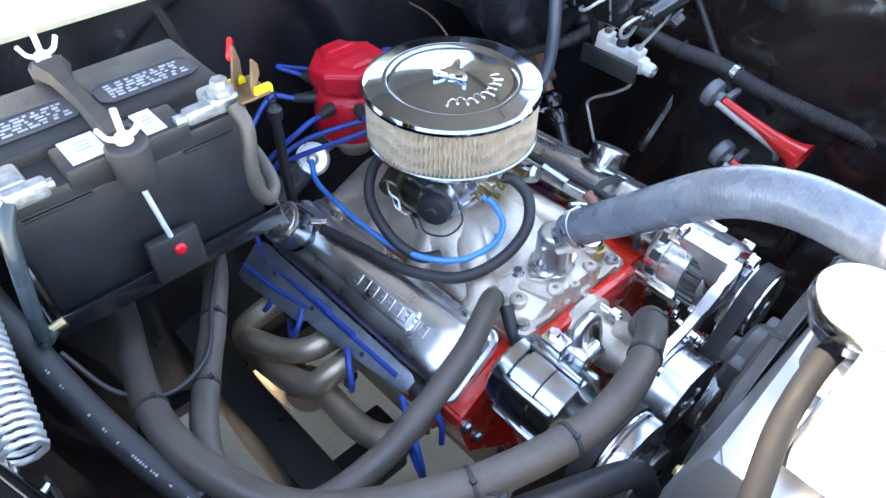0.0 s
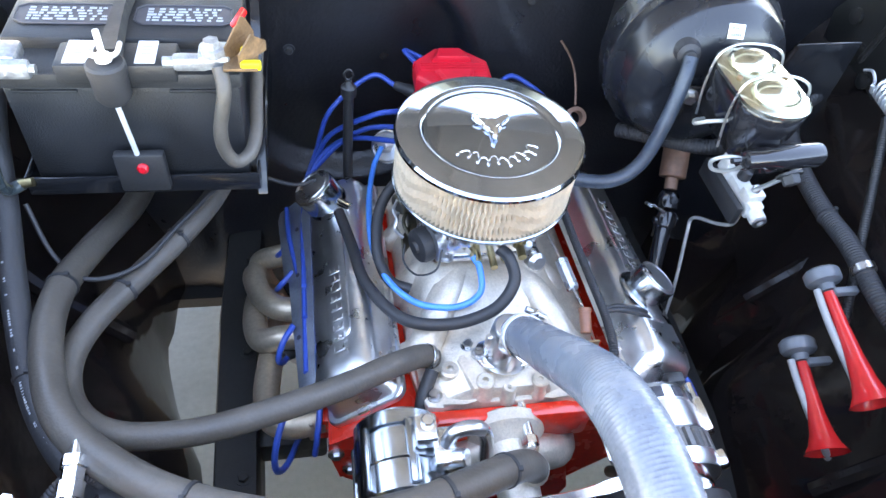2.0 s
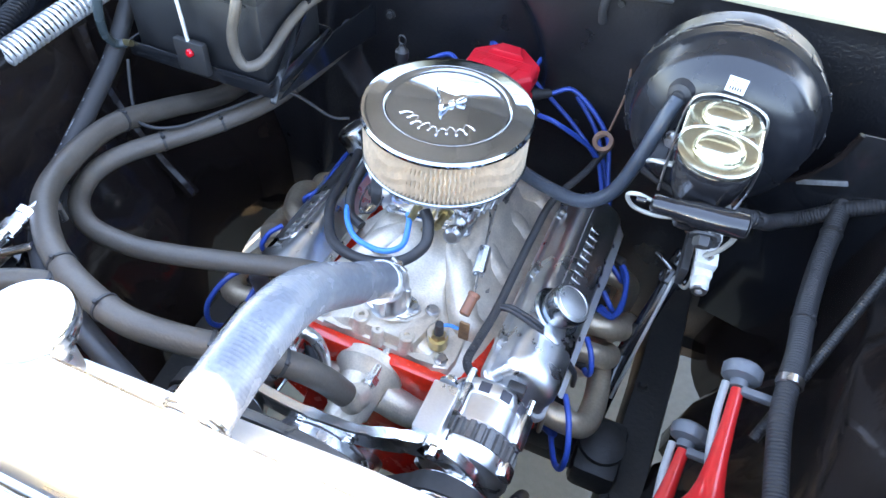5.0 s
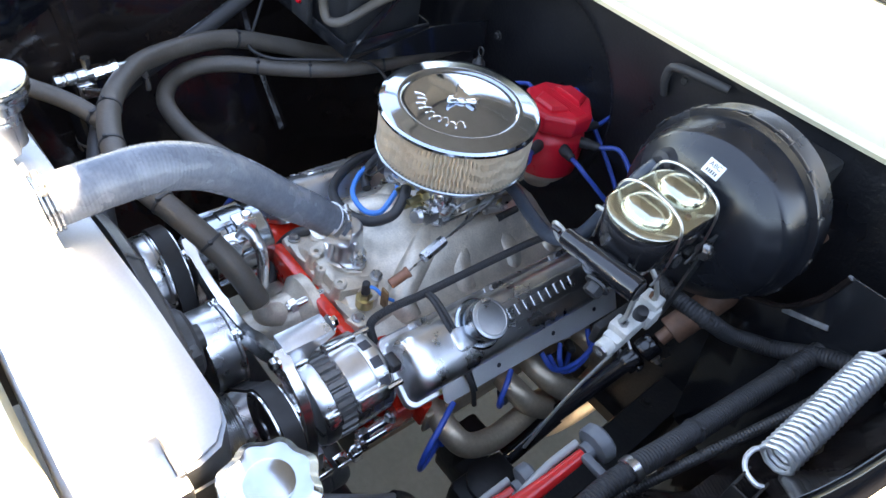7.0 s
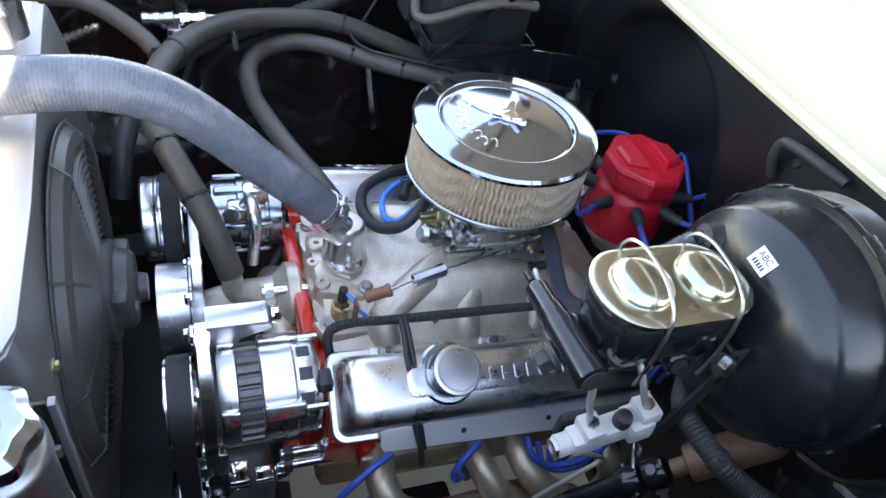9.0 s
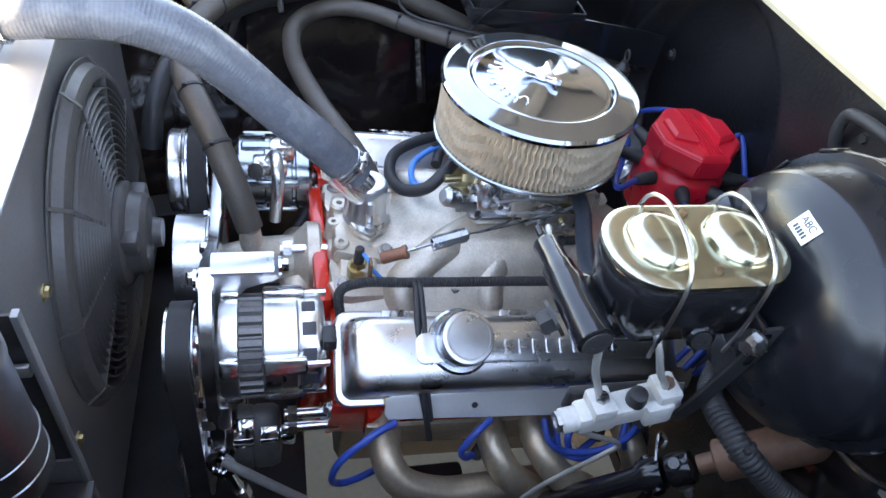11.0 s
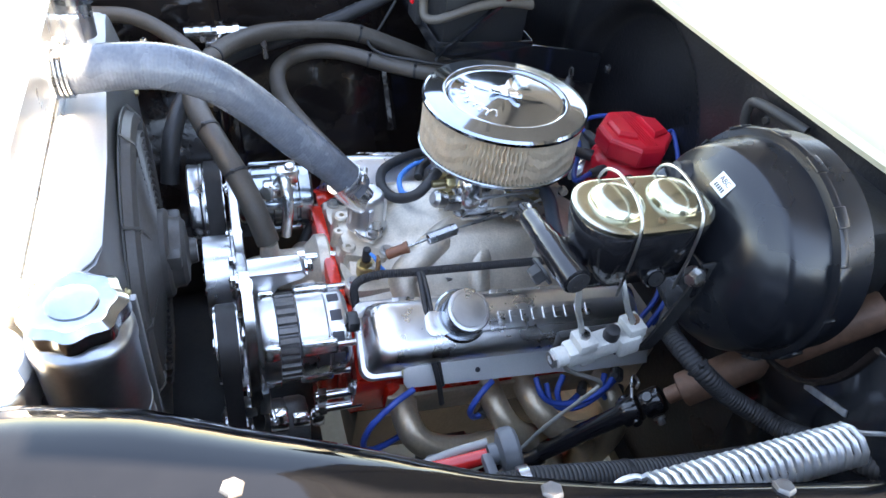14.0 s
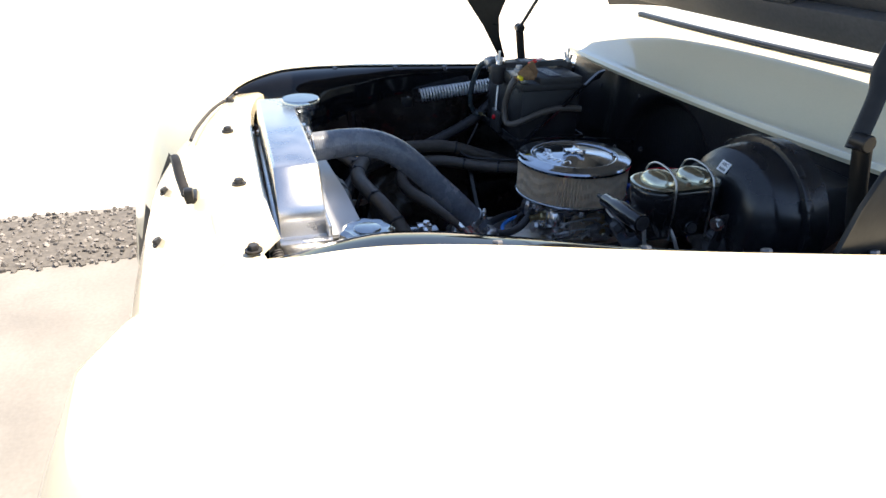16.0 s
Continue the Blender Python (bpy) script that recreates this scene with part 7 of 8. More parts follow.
ph = hose("air_conditioning_hose", "black air conditioning hose with faint white print", [(-0.635, 0.12, 1.1), (-0.63, 0.05, 1.06), (-0.618, -0.03, 1.0), (-0.603, -0.11, 0.965), (-0.583, -0.19, 0.94), (-0.553, -0.275, 0.925), (-0.505, -0.35, 0.925), (-0.44, -0.41, 0.93), (-0.36, -0.455, 0.935), (-0.27, -0.49, 0.93), (-0.2, -0.51, 0.9), (-0.17, -0.52, 0.84)], 0.0155, HOSE_BLACK, (0.42, 0.7))
bm = B()
path = spline([(-0.618, -0.03, 1.0), (-0.603, -0.11, 0.965), (-0.583, -0.19, 0.94), (-0.553, -0.275, 0.925), (-0.505, -0.35, 0.925)], 24)
rg = random.Random(4)
i = 4
while i < len(path) - 4:
    d = (path[i + 1] - path[i - 1]).normalized()
    u = V(-0.25, -0.5, 0.83)
    u = (u - d * u.dot(d)).normalized()
    if rg.random() < 0.8:
        box(bm, path[i] + u * 0.0154, (rg.uniform(0.001, 0.0035), rg.uniform(0.0018, 0.003), 0.0006), 0, Matrix((d, d.cross(u), u)).transposed())
    i += 1 if rg.random() < 0.75 else 5
tagged(part("print", bm, LABEL_GREY, ph, "white print marks"), kind="stuff")
hose("air_conditioning_hose", "brown-black air conditioning hose beside the radiator", [(-0.345, -0.438, 0.962), (-0.4, -0.475, 0.985), (-0.44, -0.54, 1.015), (-0.455, -0.6, 1.02), (-0.47, -0.68, 1.0), (-0.49, -0.72, 0.9)], 0.0145, HOSE, (0.08,))
hose("heater_lead", "thin black wire draped along the heater hoses", [(-0.6, -0.02, 0.99), (-0.575, -0.06, 0.935), (-0.53, -0.095, 0.925), (-0.47, -0.075, 0.925), (-0.42, 0.0, 0.93), (-0.35, 0.08, 0.94), (-0.27, 0.1, 0.9), (-0.235, 0.11, 0.9)], 0.0032, RUBBER, cat="wire")
hose("bypass_hose", "short black bypass hose behind the compressor", [(-0.088, -0.215, 0.835), (-0.105, -0.25, 0.815), (-0.105, -0.28, 0.78), (-0.07, -0.31, 0.75)], 0.01, HOSE_BLACK)

# receiver drier
dr = thing("receiver_drier", (-0.52, -0.41, 0.72), "black air conditioning drier bottle with bright fittings", "drier")
bm = B()
lathe(bm, (-0.525, -0.42, 0.7), (0, 0, 1), [(0.03, 0), (0.036, 0.006), (0.036, 0.19), (0.03, 0.205), (0.012, 0.21), (0.012, 0.225)], 32)
part("bottle", bm, BLACK_GLOSS, dr)
bm = B()
lathe(bm, (-0.525, -0.42, 0.8), (0, 0, 1), [(0.0362, 0), (0.0375, 0.001), (0.0375, 0.018), (0.0362, 0.019)], 32, False)
part("strap", bm, STEEL, dr, "bright strap")
bm = B()
box(bm, (-0.525, -0.42, 0.928), (0.05, 0.034, 0.03), 0.004)
cyl(bm, (-0.54, -0.405, 0.94), (-0.54, -0.405, 0.972), 0.0085, seg=6)
cyl(bm, (-0.51, -0.43, 0.93), (-0.46, -0.4, 0.945), 0.007, seg=10)
cyl(bm, (-0.545, -0.44, 0.93), (-0.58, -0.47, 0.92), 0.009, seg=6)
part("pipe_fitting", bm, POLISH, dr, "polished pipe fittings")
bm = B()
tube(bm, [(-0.52, -0.41, 0.945), (-0.49, -0.385, 0.965), (-0.465, -0.385, 0.94), (-0.47, -0.41, 0.87), (-0.48, -0.43, 0.8)], 0.006, 10, 8, (0.004, 0.001))
part("loom", bm, RUBBER, dr)

# crimped fitting where two lines meet beside the drier
af = thing("line_fitting", (-0.48, -0.43, 0.965), "bright crimped aluminium air conditioning line fitting", "fitting")
bm = B()
lathe(bm, (-0.482, -0.475, 0.972), (0, 1, 0.06), [(0.008, 0), (0.0115, 0.002), (0.0115, 0.012), (0.0095, 0.014), (0.0095, 0.018), (0.0115, 0.02), (0.0115, 0.03), (0.0095, 0.032), (0.0095, 0.036), (0.0115, 0.038), (0.0115, 0.052), (0.007, 0.054), (0.007, 0.066)], 20)
part("crimp_collar", bm, FITTING, af)
bm = B()
lathe(bm, (-0.481, -0.412, 0.976), (0, 1, 0.06), [(0.0135, 0), (0.0135, 0.016), (0.011, 0.018), (0.011, 0.03), (0.0135, 0.031), (0.0135, 0.042), (0.006, 0.044)], 6)
part("union_nut", bm, CHROME, af)
bm = B()
tube(bm, [(-0.481, -0.37, 0.978), (-0.484, -0.345, 0.972), (-0.49, -0.325, 0.95), (-0.495, -0.32, 0.91)], 0.0065, 12, 6)
part("bent_pipe", bm, BRUSHED, af)
bm = B()
lathe(bm, (-0.482, -0.61, 0.926), (0, 0.9, 0.42), [(0.0085, 0)] + [q for k in range(6) for q in ((0.0085, 0.004 + k * 0.012), (0.0085, 0.01 + k * 0.012), (0.0055, 0.0115 + k * 0.012), (0.0055, 0.0145 + k * 0.012))], 16)
part("barbed_end", bm, FITTING, af)

# carburettor hoses
hose("vacuum_hose", "bright blue vacuum hose", [(-0.118, 0.228, 0.865), (-0.135, 0.19, 0.85), (-0.15, 0.1, 0.862), (-0.155, 0.0, 0.87), (-0.14, -0.075, 0.872), (-0.1, -0.125, 0.872), (-0.045, -0.14, 0.878), (-0.012, -0.13, 0.895), (-0.012, -0.105, 0.92), (-0.02, -0.09, 0.928)], 0.0048, BLUE)
hose("breather_hose", "black breather hose looped round the carburetor", [(-0.2, 0.08, 0.855), (-0.185, 0.0, 0.862), (-0.17, -0.08, 0.868), (-0.125, -0.15, 0.872), (-0.06, -0.172, 0.882), (0.0, -0.165, 0.9), (0.03, -0.14, 0.925), (0.025, -0.115, 0.948), (0.012, -0.1, 0.955)], 0.0088, RUBBER)
hose("vacuum_hose", "black vacuum hose behind the choke", [(-0.06, 0.06, 0.955), (-0.105, 0.06, 0.945), (-0.14, 0.03, 0.915), (-0.15, -0.03, 0.885), (-0.135, -0.075, 0.866), (-0.105, -0.09, 0.86)], 0.0085, RUBBER)
hose("choke_lead", "thin black choke lead", [(-0.112, -0.05, 0.915), (-0.115, -0.07, 0.9), (-0.1, -0.1, 0.905), (-0.075, -0.105, 0.92), (-0.065, -0.085, 0.94)], 0.0015, RUBBER, cat="wire")

# ---- brake booster, master cylinder, valve ----
BX, BZ = 0.377, 1.074
bo = thing("brake_booster", (BX, 0.2, 0.92), "semi-gloss black round brake vacuum booster with white label", "brake booster")
bm = B()
lathe(bm, (BX, 0.093, BZ), (0, 1, 0), [(0.03, 0.0), (0.05, 0.001), (0.062, 0.004), (0.085, 0.009), (0.103, 0.017), (0.114, 0.026), (0.12, 0.033), (0.1245, 0.036), (0.1275, 0.04), (0.1295, 0.046), (0.1345, 0.07), (0.1375, 0.098)], 96)
part("front_shell", bm, BOOSTER_BLACK, bo)
bm = B()
lathe(bm, (BX, 0.18, BZ), (0, 1, 0), [(0.134, 0), (0.1455, 0.002), (0.147, 0.006), (0.146, 0.012), (0.141, 0.014), (0.141, 0.03), (0.14, 0.055), (0.12, 0.075), (0.08, 0.085)], 96)
part("rear_shell", bm, BOOSTER_BLACK, bo)
for k in range(14):
    a = 2 * math.pi * k / 14
    bm = B()
    box(bm, (BX + 0.1465 * math.cos(a), 0.187, BZ + 0.1465 * math.sin(a)), (0.004, 0.016, 0.024), 0.0015, Matrix.Rotation(-a, 3, "Y"))
    part("crimp_tab", bm, BOOSTER_BLACK, bo)
bm = B()
box(bm, (BX, 0.31, BZ - 0.01), (0.16, 0.11, 0.16), 0.01)
part("mounting_bracket", bm, BLACK_SATIN, bo)
bm = B()
box(bm, (0.375, 0.1065, 1.172), (0.026, 0.0012, 0.021), 0.0004, Matrix.Rotation(radians(-30), 3, "X") @ Matrix.Rotation(radians(4), 3, "Y"))
lb = part("label", bm, LABEL_WHITE, bo, "white paper label reading ABC")
txt = bpy.data.curves.new("label_text", "FONT")
txt.body, txt.size, txt.extrude, txt.align_x = "ABC", 0.0095, 0.0002, "CENTER"
tob = bpy.data.objects.new("label_text", txt)
me = bpy.data.meshes.new_from_object(tob)
bpy.data.objects.remove(tob)
lr = Matrix.Translation((0.375, 0.1065, 1.172)) @ (Matrix.Rotation(radians(-30), 4, "X") @ Matrix.Rotation(radians(4), 4, "Y")) @ Matrix.Translation((0, -0.0009, 0.0015)) @ Matrix.Rotation(radians(90), 4, "X")
bm = B()
bm.from_mesh(me)
bm.transform(lr)
part("label_letters", bm, INK, lb, "dark letters ABC")
bm = B()
for i in range(5):
    box(bm, (-0.007 + 0.0035 * i, -0.0062, 0), (0.002, 0.005, 0.0004), 0)
bm.transform(lr)
part("label_bars", bm, INK, lb)
bm = B()
lathe(bm, (0.312, 0.115, 1.138), (-0.2, -1, 0.1), [(0.02, 0), (0.02, 0.008), (0.017, 0.012), (0.017, 0.02), (0.01, 0.024), (0.009, 0.03), (0, 0.03)], 24)
part("check_valve", bm, RUBBER, bo, "black rubber check valve")

mc = thing("master_cylinder", (0.375, 0.0, 1.04), "black cast brake master cylinder with gold zinc lid and wire bails", "master cylinder")
bm = B()
C = V(0.375, 0.008, 0)
secs = []
for l, w, r, z in ((0.09, 0.05, 0.02, 1.055), (0.12, 0.068, 0.028, 1.075), (0.148, 0.088, 0.038, 1.1), (0.162, 0.098, 0.045, 1.13), (0.166, 0.1, 0.046, 1.146), (0.162, 0.097, 0.045, 1.15)):
    secs.append([(C.x + b, C.y + a, z) for a, b in rounded(l, w, r, 8)])
rings(bm, secs)
cyl(bm, (0.375, -0.05, 1.065), (0.375, 0.1, 1.065), 0.024, seg=28, bev=0.002)
box(bm, (0.375, 0.083, 1.07), (0.11, 0.012, 0.05), 0.006)
part("reservoir", bm, MC_BLACK, mc)
bm = B()
secs = []
for l, w, r, z in ((0.166, 0.098, 0.046, 1.15), (0.168, 0.1, 0.047, 1.152), (0.168, 0.1, 0.047, 1.156), (0.16, 0.092, 0.043, 1.1585), (0.15, 0.084, 0.04, 1.1588)):
    secs.append([(C.x + b, C.y + a, z) for a, b in rounded(l, w, r, 8)])
rings(bm, secs)
lid = part("lid", bm, ZINC, mc, "gold iridescent zinc plated lid")
for dy in (-0.036, 0.038):
    bm = B()
    secs = []
    for k, h in ((1.0, 1.158), (0.96, 1.164), (0.85, 1.169), (0.6, 1.173), (0.3, 1.1745)):
        secs.append([(C.x + b * k, C.y + dy + a * k, h) for a, b in rounded(0.06, 0.066, 0.028, 7)])
    rings(bm, secs)
    part("lid_dome", bm, ZINC, lid)
for x in (-0.035, 0.035):
    bm = B()
    hexbolt(bm, (C.x + x, 0.01, 1.1588), (0, 0, 1), 0.0042, 0.003, False)
    part("lid_rivet", bm, RUST, lid)
for dy in (-0.03, 0.046):
    bm = B()
    y = C.y + dy
    tube(bm, [(C.x - 0.052, y - 0.012, 1.075), (C.x - 0.054, y - 0.004, 1.12), (C.x - 0.05, y, 1.165), (C.x - 0.03, y + 0.002, 1.181), (C.x, y + 0.001, 1.184), (C.x + 0.03, y - 0.002, 1.18), (C.x + 0.05, y - 0.004, 1.164), (C.x + 0.054, y - 0.004, 1.12), (C.x + 0.05, y - 0.002, 1.08), (C.x + 0.044, y + 0.004, 1.058)], 0.0019, 8, 8)
    part("wire_bail", bm, STEEL, mc, "bright wire bail")
bm = B()
lathe(bm, (0.318, -0.1, 1.107), (1, 0.09, -0.01), [(0.006, 0), (0.011, 0.002), (0.0125, 0.005), (0.0125, 0.03), (0.0145, 0.034), (0.0145, 0.046), (0.0165, 0.052), (0.0172, 0.11), (0.0165, 0.116), (0.012, 0.118)], 28)
cyl(bm, (0.312, -0.1, 1.107), (0.3, -0.101, 1.107), 0.004, seg=10)
box(bm, (0.375, -0.075, 1.085), (0.05, 0.035, 0.035), 0.01)
pvb = part("cross_cylinder", bm, MC_BLACK, mc, "black cross cylinder")
bm = B()
lathe(bm, (0.436, -0.0895, 1.106), (1, 0.09, -0.01), [(0.0135, 0), (0.0135, 0.001), (0.006, 0.0012), (0.006, -0.004), (0, -0.004)], 24)
part("end_plug", bm, RUBBER, pvb)
bm = B()
cyl(bm, (0.37, 0.035, 1.066), (0.418, 0.028, 1.076), 0.0135, seg=24, bev=0.002)
pb = part("port_boss", bm, MC_BLACK, mc)
bm = B()
lathe(bm, (0.4182, 0.028, 1.076), (1, -0.1, 0.2), [(0.0095, 0), (0.0095, 0.0012), (0.004, 0.0014), (0.004, -0.003), (0, -0.003)], 20)
part("end_plug", bm, RUBBER, pb)
bm = B()
hexbolt(bm, (0.392, -0.108, 1.086), (0.1, -0.85, -0.5), 0.012, 0.014)
part("port_nut", bm, BLACK_SATIN, pvb)
for p in ((0.43, 0.07, 1.085), (0.32, 0.07, 1.085)):
    bm = B()
    hexbolt(bm, p, (0.5 if p[0] > 0.4 else -0.3, -1, 0), 0.009, 0.012)
    part("mounting_nut", bm, STEEL, mc, "bright mounting nut")

hb = thing("valve_bracket", (0.44, 0.03, 0.93), "black strap bracket under the master cylinder", "bracket")
bm = B()
prism(bm, [(0.078, 1.098), (0.1, 1.1), (0.094, 1.06), (0.072, 0.985), (0.06, 0.957), (0.038, 0.957), (0.052, 0.985), (0.074, 1.06)], (0.424, 0, 0), (0, 1, 0), (0, 0, 1), (1, 0, 0), 0.004, 0.001)
box(bm, (0.395, 0.0, 0.957), (0.012, 0.12, 0.035), 0.003)
part("strap", bm, BLACK_SATIN, hb)
cv = thing("proportioning_valve", (0.415, -0.02, 0.94), "bare cast metal brake proportioning valve", "brake valve")
VALVE = Matrix.Translation((0.417, -0.01, 0.972)) @ Matrix.Rotation(radians(4), 4, "Z") @ Matrix.Rotation(radians(8), 4, "X")
PALE_LINE = mat("pale_plated_line", (0.48, 0.48, 0.45), 0.38, 0.5, 0.1, 30)
VMAT = mat("pale_cast_valve", (0.64, 0.63, 0.59), 0.5, 0.15, 0.1, 30, 0.3, 250)
bm = B()
box(bm, (0, 0.0, 0), (0.026, 0.105, 0.026), 0.004)
for y in (-0.028, 0.04):
    box(bm, (0.0, y, 0.016), (0.03, 0.024, 0.018), 0.003)
box(bm, (0.002, 0.03, -0.002), (0.034, 0.03, 0.03), 0.004)
box(bm, (0, -0.02, -0.018), (0.018, 0.022, 0.014), 0.003)
cyl(bm, (0, -0.05, 0), (0, -0.068, 0), 0.0125, seg=20, bev=0.002)
part("valve_body", bm, VMAT, cv, xf=VALVE)
bm = B()
lathe(bm, (0, -0.066, 0), (0, -1, 0), [(0.011, 0), (0.011, 0.006), (0.006, 0.0062), (0.005, 0.001), (0, 0.001)], 8)
part("nose_plug", bm, STEEL, cv, xf=VALVE)
bm = B()
lathe(bm, (0.003, 0.008, 0.012), (0.1, 0, 1), [(0.01, 0), (0.0105, 0.006), (0.009, 0.016), (0.006, 0.018), (0, 0.018)], 14)
part("switch", bm, RUBBER, cv, "black warning switch", xf=VALVE)
for y in (-0.028, 0.04):
    bm = B()
    hexbolt(bm, (0, y, 0.024), (0, 0, 1), 0.007, 0.008, False)
    part("flare_nut", bm, COPPER if y > 0 else STEEL, cv, xf=VALVE)

for pts, lab in (([(0.325, -0.093, 1.103), (0.3, -0.09, 1.105), (0.288, -0.08, 1.09), (0.3, -0.075, 1.07), (0.33, -0.07, 1.062), (0.36, -0.06, 1.062)], "bright steel brake line looped beside the master cylinder"),
                 ([(0.432, -0.082, 1.092), (0.43, -0.074, 1.06), (0.424, -0.058, 1.025), (0.414, -0.043, 0.995)], "pale plated brake line from the cross cylinder to the valve"),
                 ([(0.33, -0.02, 1.11), (0.305, -0.015, 1.105), (0.298, 0.0, 1.09), (0.31, 0.02, 1.08), (0.33, 0.03, 1.075)], "bright steel brake line looped beside the master cylinder"),
                 ([(0.405, -0.012, 1.078), (0.418, -0.008, 1.062), (0.424, 0.002, 1.035), (0.42, 0.018, 1.012), (0.414, 0.026, 0.995)], "bright steel brake line looped beside the master cylinder"),
                 ([(0.413, -0.045, 0.955), (0.41, -0.045, 0.925), (0.405, -0.02, 0.9), (0.4, 0.03, 0.862), (0.396, 0.02, 0.83), (0.385, -0.03, 0.74), (0.375, -0.07, 0.62)], "grey steel brake line running down to the chassis")):
    bl = thing("brake_line", V(pts[-1]), lab, "brake line", "brake lines")
    bm = B()
    tube(bm, pts, 0.0036 if pts[-1][1] > -0.06 and pts[0][0] > 0.39 else 0.003, 10, 8)
    part("line", bm, PALE_LINE, bl)

hose("booster_hose", "black vacuum hose from the brake booster", [(0.308, 0.088, 1.14), (0.3, 0.07, 1.115), (0.285, 0.05, 1.05), (0.262, 0.035, 0.985), (0.22, 0.03, 0.955), (0.16, 0.045, 0.948), (0.11, 0.06, 0.95), (0.07, 0.065, 0.95)], 0.0112, HOSE_SKY_TINT)
hose("corrugated_conduit", "black corrugated conduit under the booster", [(0.3, 0.2, 0.92), (0.36, 0.14, 0.945), (0.4, 0.1, 0.962), (0.429, 0.088, 0.971), (0.46, 0.088, 0.974), (0.485, 0.1, 0.966), (0.505, 0.135, 0.938), (0.53, 0.168, 0.925), (0.56, 0.183, 0.93), (0.6, 0.188, 0.96), (0.64, 0.19, 0.985), (0.67, 0.2, 1.0)], 0.0132, RUBBER, (0.42,), cat="conduit", ripple=(0.005, 0.0012))
hose("corrugated_conduit", "black corrugated conduit along the valve cover", [(0.17, -0.26, 0.82), (0.155, -0.262, 0.86), (0.16, -0.235, 0.882), (0.165, -0.18, 0.885), (0.165, -0.1, 0.882), (0.165, 0.0, 0.878), (0.17, 0.1, 0.875), (0.2, 0.2, 0.87), (0.22, 0.27, 0.88)], 0.0068, RUBBER, cat="conduit", ripple=(0.0035, 0.0012))
hose("sender_lead", "thin black wire strapped over the valve cover", [(0.168, -0.17, 0.886), (0.19, -0.172, 0.89), (0.235, -0.175, 0.872), (0.275, -0.172, 0.825), (0.3, -0.165, 0.79), (0.305, -0.155, 0.74)], 0.0042, RUBBER, cat="wire")
hose("sender_lead", "thin black wire strapped over the valve cover", [(0.168, -0.165, 0.886), (0.19, -0.166, 0.891), (0.235, -0.167, 0.873), (0.275, -0.165, 0.827), (0.302, -0.158, 0.78)], 0.0036, RUBBER, cat="wire")
hose("wiring_loom", "thick black corrugated wiring loom on the inner fender", [(0.613, 0.33, 0.99), (0.608, 0.231, 0.967), (0.596, 0.146, 0.953), (0.584, 0.063, 0.938), (0.573, -0.031, 0.936), (0.566, -0.11, 0.944), (0.558, -0.165, 0.945)], 0.0155, RUBBER, (0.35, 0.7), cat="loom", ripple=(0.005, 0.0014))
hose("wiring_loom", "black corrugated wiring loom on the inner fender", [(0.558, -0.165, 0.945), (0.555, -0.23, 0.938), (0.562, -0.34, 0.93), (0.575, -0.48, 0.92), (0.585, -0.62, 0.9)], 0.0145, RUBBER, cat="loom", ripple=(0.005, 0.0016))
lc = thing("loom_clamp", (0.558, -0.167, 0.93), "bright steel clamp round the wiring loom", "clamp")
bm = B()
lathe(bm, (0.559, -0.16, 0.946), (-0.05, -0.98, -0.15), [(0.0155, 0), (0.0175, 0.001), (0.0175, 0.012), (0.0155, 0.013)], 24, False)
part("band", bm, STEEL, lc)
st = thing("support_rod", (0.6, -0.09, 0.86), "dark plated threaded rod on the inner fender", "rod")
bm = B()
tube(bm, [(0.655, 0.04, 1.065), (0.55, -0.21, 0.86)], 0.0075, 10, 60, ripple=(0.004, 0.0008))
part("rod", bm, BLACK_SATIN, st)

# steering column and joint
sc = thing("steering_shaft", (0.4, 0.1, 0.6), "black steering shaft with universal joint", "steering shaft")
bm = B()
cyl(bm, (0.421, 0.158, 0.838), (0.478, 0.355, 1.03), 0.0245, seg=28, bev=0.002)
cyl(bm, (0.417, 0.143, 0.823), (0.422, 0.162, 0.842), 0.012, seg=18)
part("column", bm, COPPER, sc, "brown primered column tube")
AXJ = V(0.018, 0.062, 0.062).normalized()
for k, o in ((0, 0.0), (1, -0.036)):
    bm = B()
    c = V(0.412, 0.127, 0.808) + AXJ * o
    lathe(bm, c - AXJ * 0.016, AXJ, [(0.012, 0), (0.0195, 0.002), (0.0205, 0.006), (0.0205, 0.026), (0.0185, 0.031), (0.01, 0.032)], 24)
    side_d = V(1, 0, 0) if k else AXJ.cross(V(1, 0, 0)).normalized()
    cyl(bm, c - side_d * 0.024, c + side_d * 0.024, 0.008, seg=14, bev=0.001)
    part("joint_yoke", bm, MC_BLACK, sc, "gloss black universal joint yoke")
bm = B()
hexbolt(bm, V(0.43, 0.135, 0.79), (0.8, 0.2, -0.5), 0.006, 0.01)
part("clamp_bolt", bm, STEEL, sc)
bm = B()
cyl(bm, V(0.412, 0.127, 0.808) - AXJ * 0.045, (0.37, 0.0, 0.655), 0.0145, seg=18)
cyl(bm, (0.37, 0.0, 0.655), (0.36, -0.09, 0.585), 0.018, seg=16)
part("shaft", bm, MC_BLACK, sc)
bm = B()
tube(bm, [(0.402, 0.1, 0.8), (0.388, 0.105, 0.808), (0.372, 0.112, 0.815), (0.365, 0.122, 0.81), (0.372, 0.128, 0.802), (0.38, 0.12, 0.8)], 0.0025, 8, 6)
part("pin", bm, STEEL, sc, "bright bent pin")
sb = thing("steering_box", (0.37, -0.14, 0.45), "dusty black steering box on the frame rail", "steering box")
bm = B()
box(bm, (0.385, -0.16, 0.575), (0.08, 0.12, 0.07), 0.015)
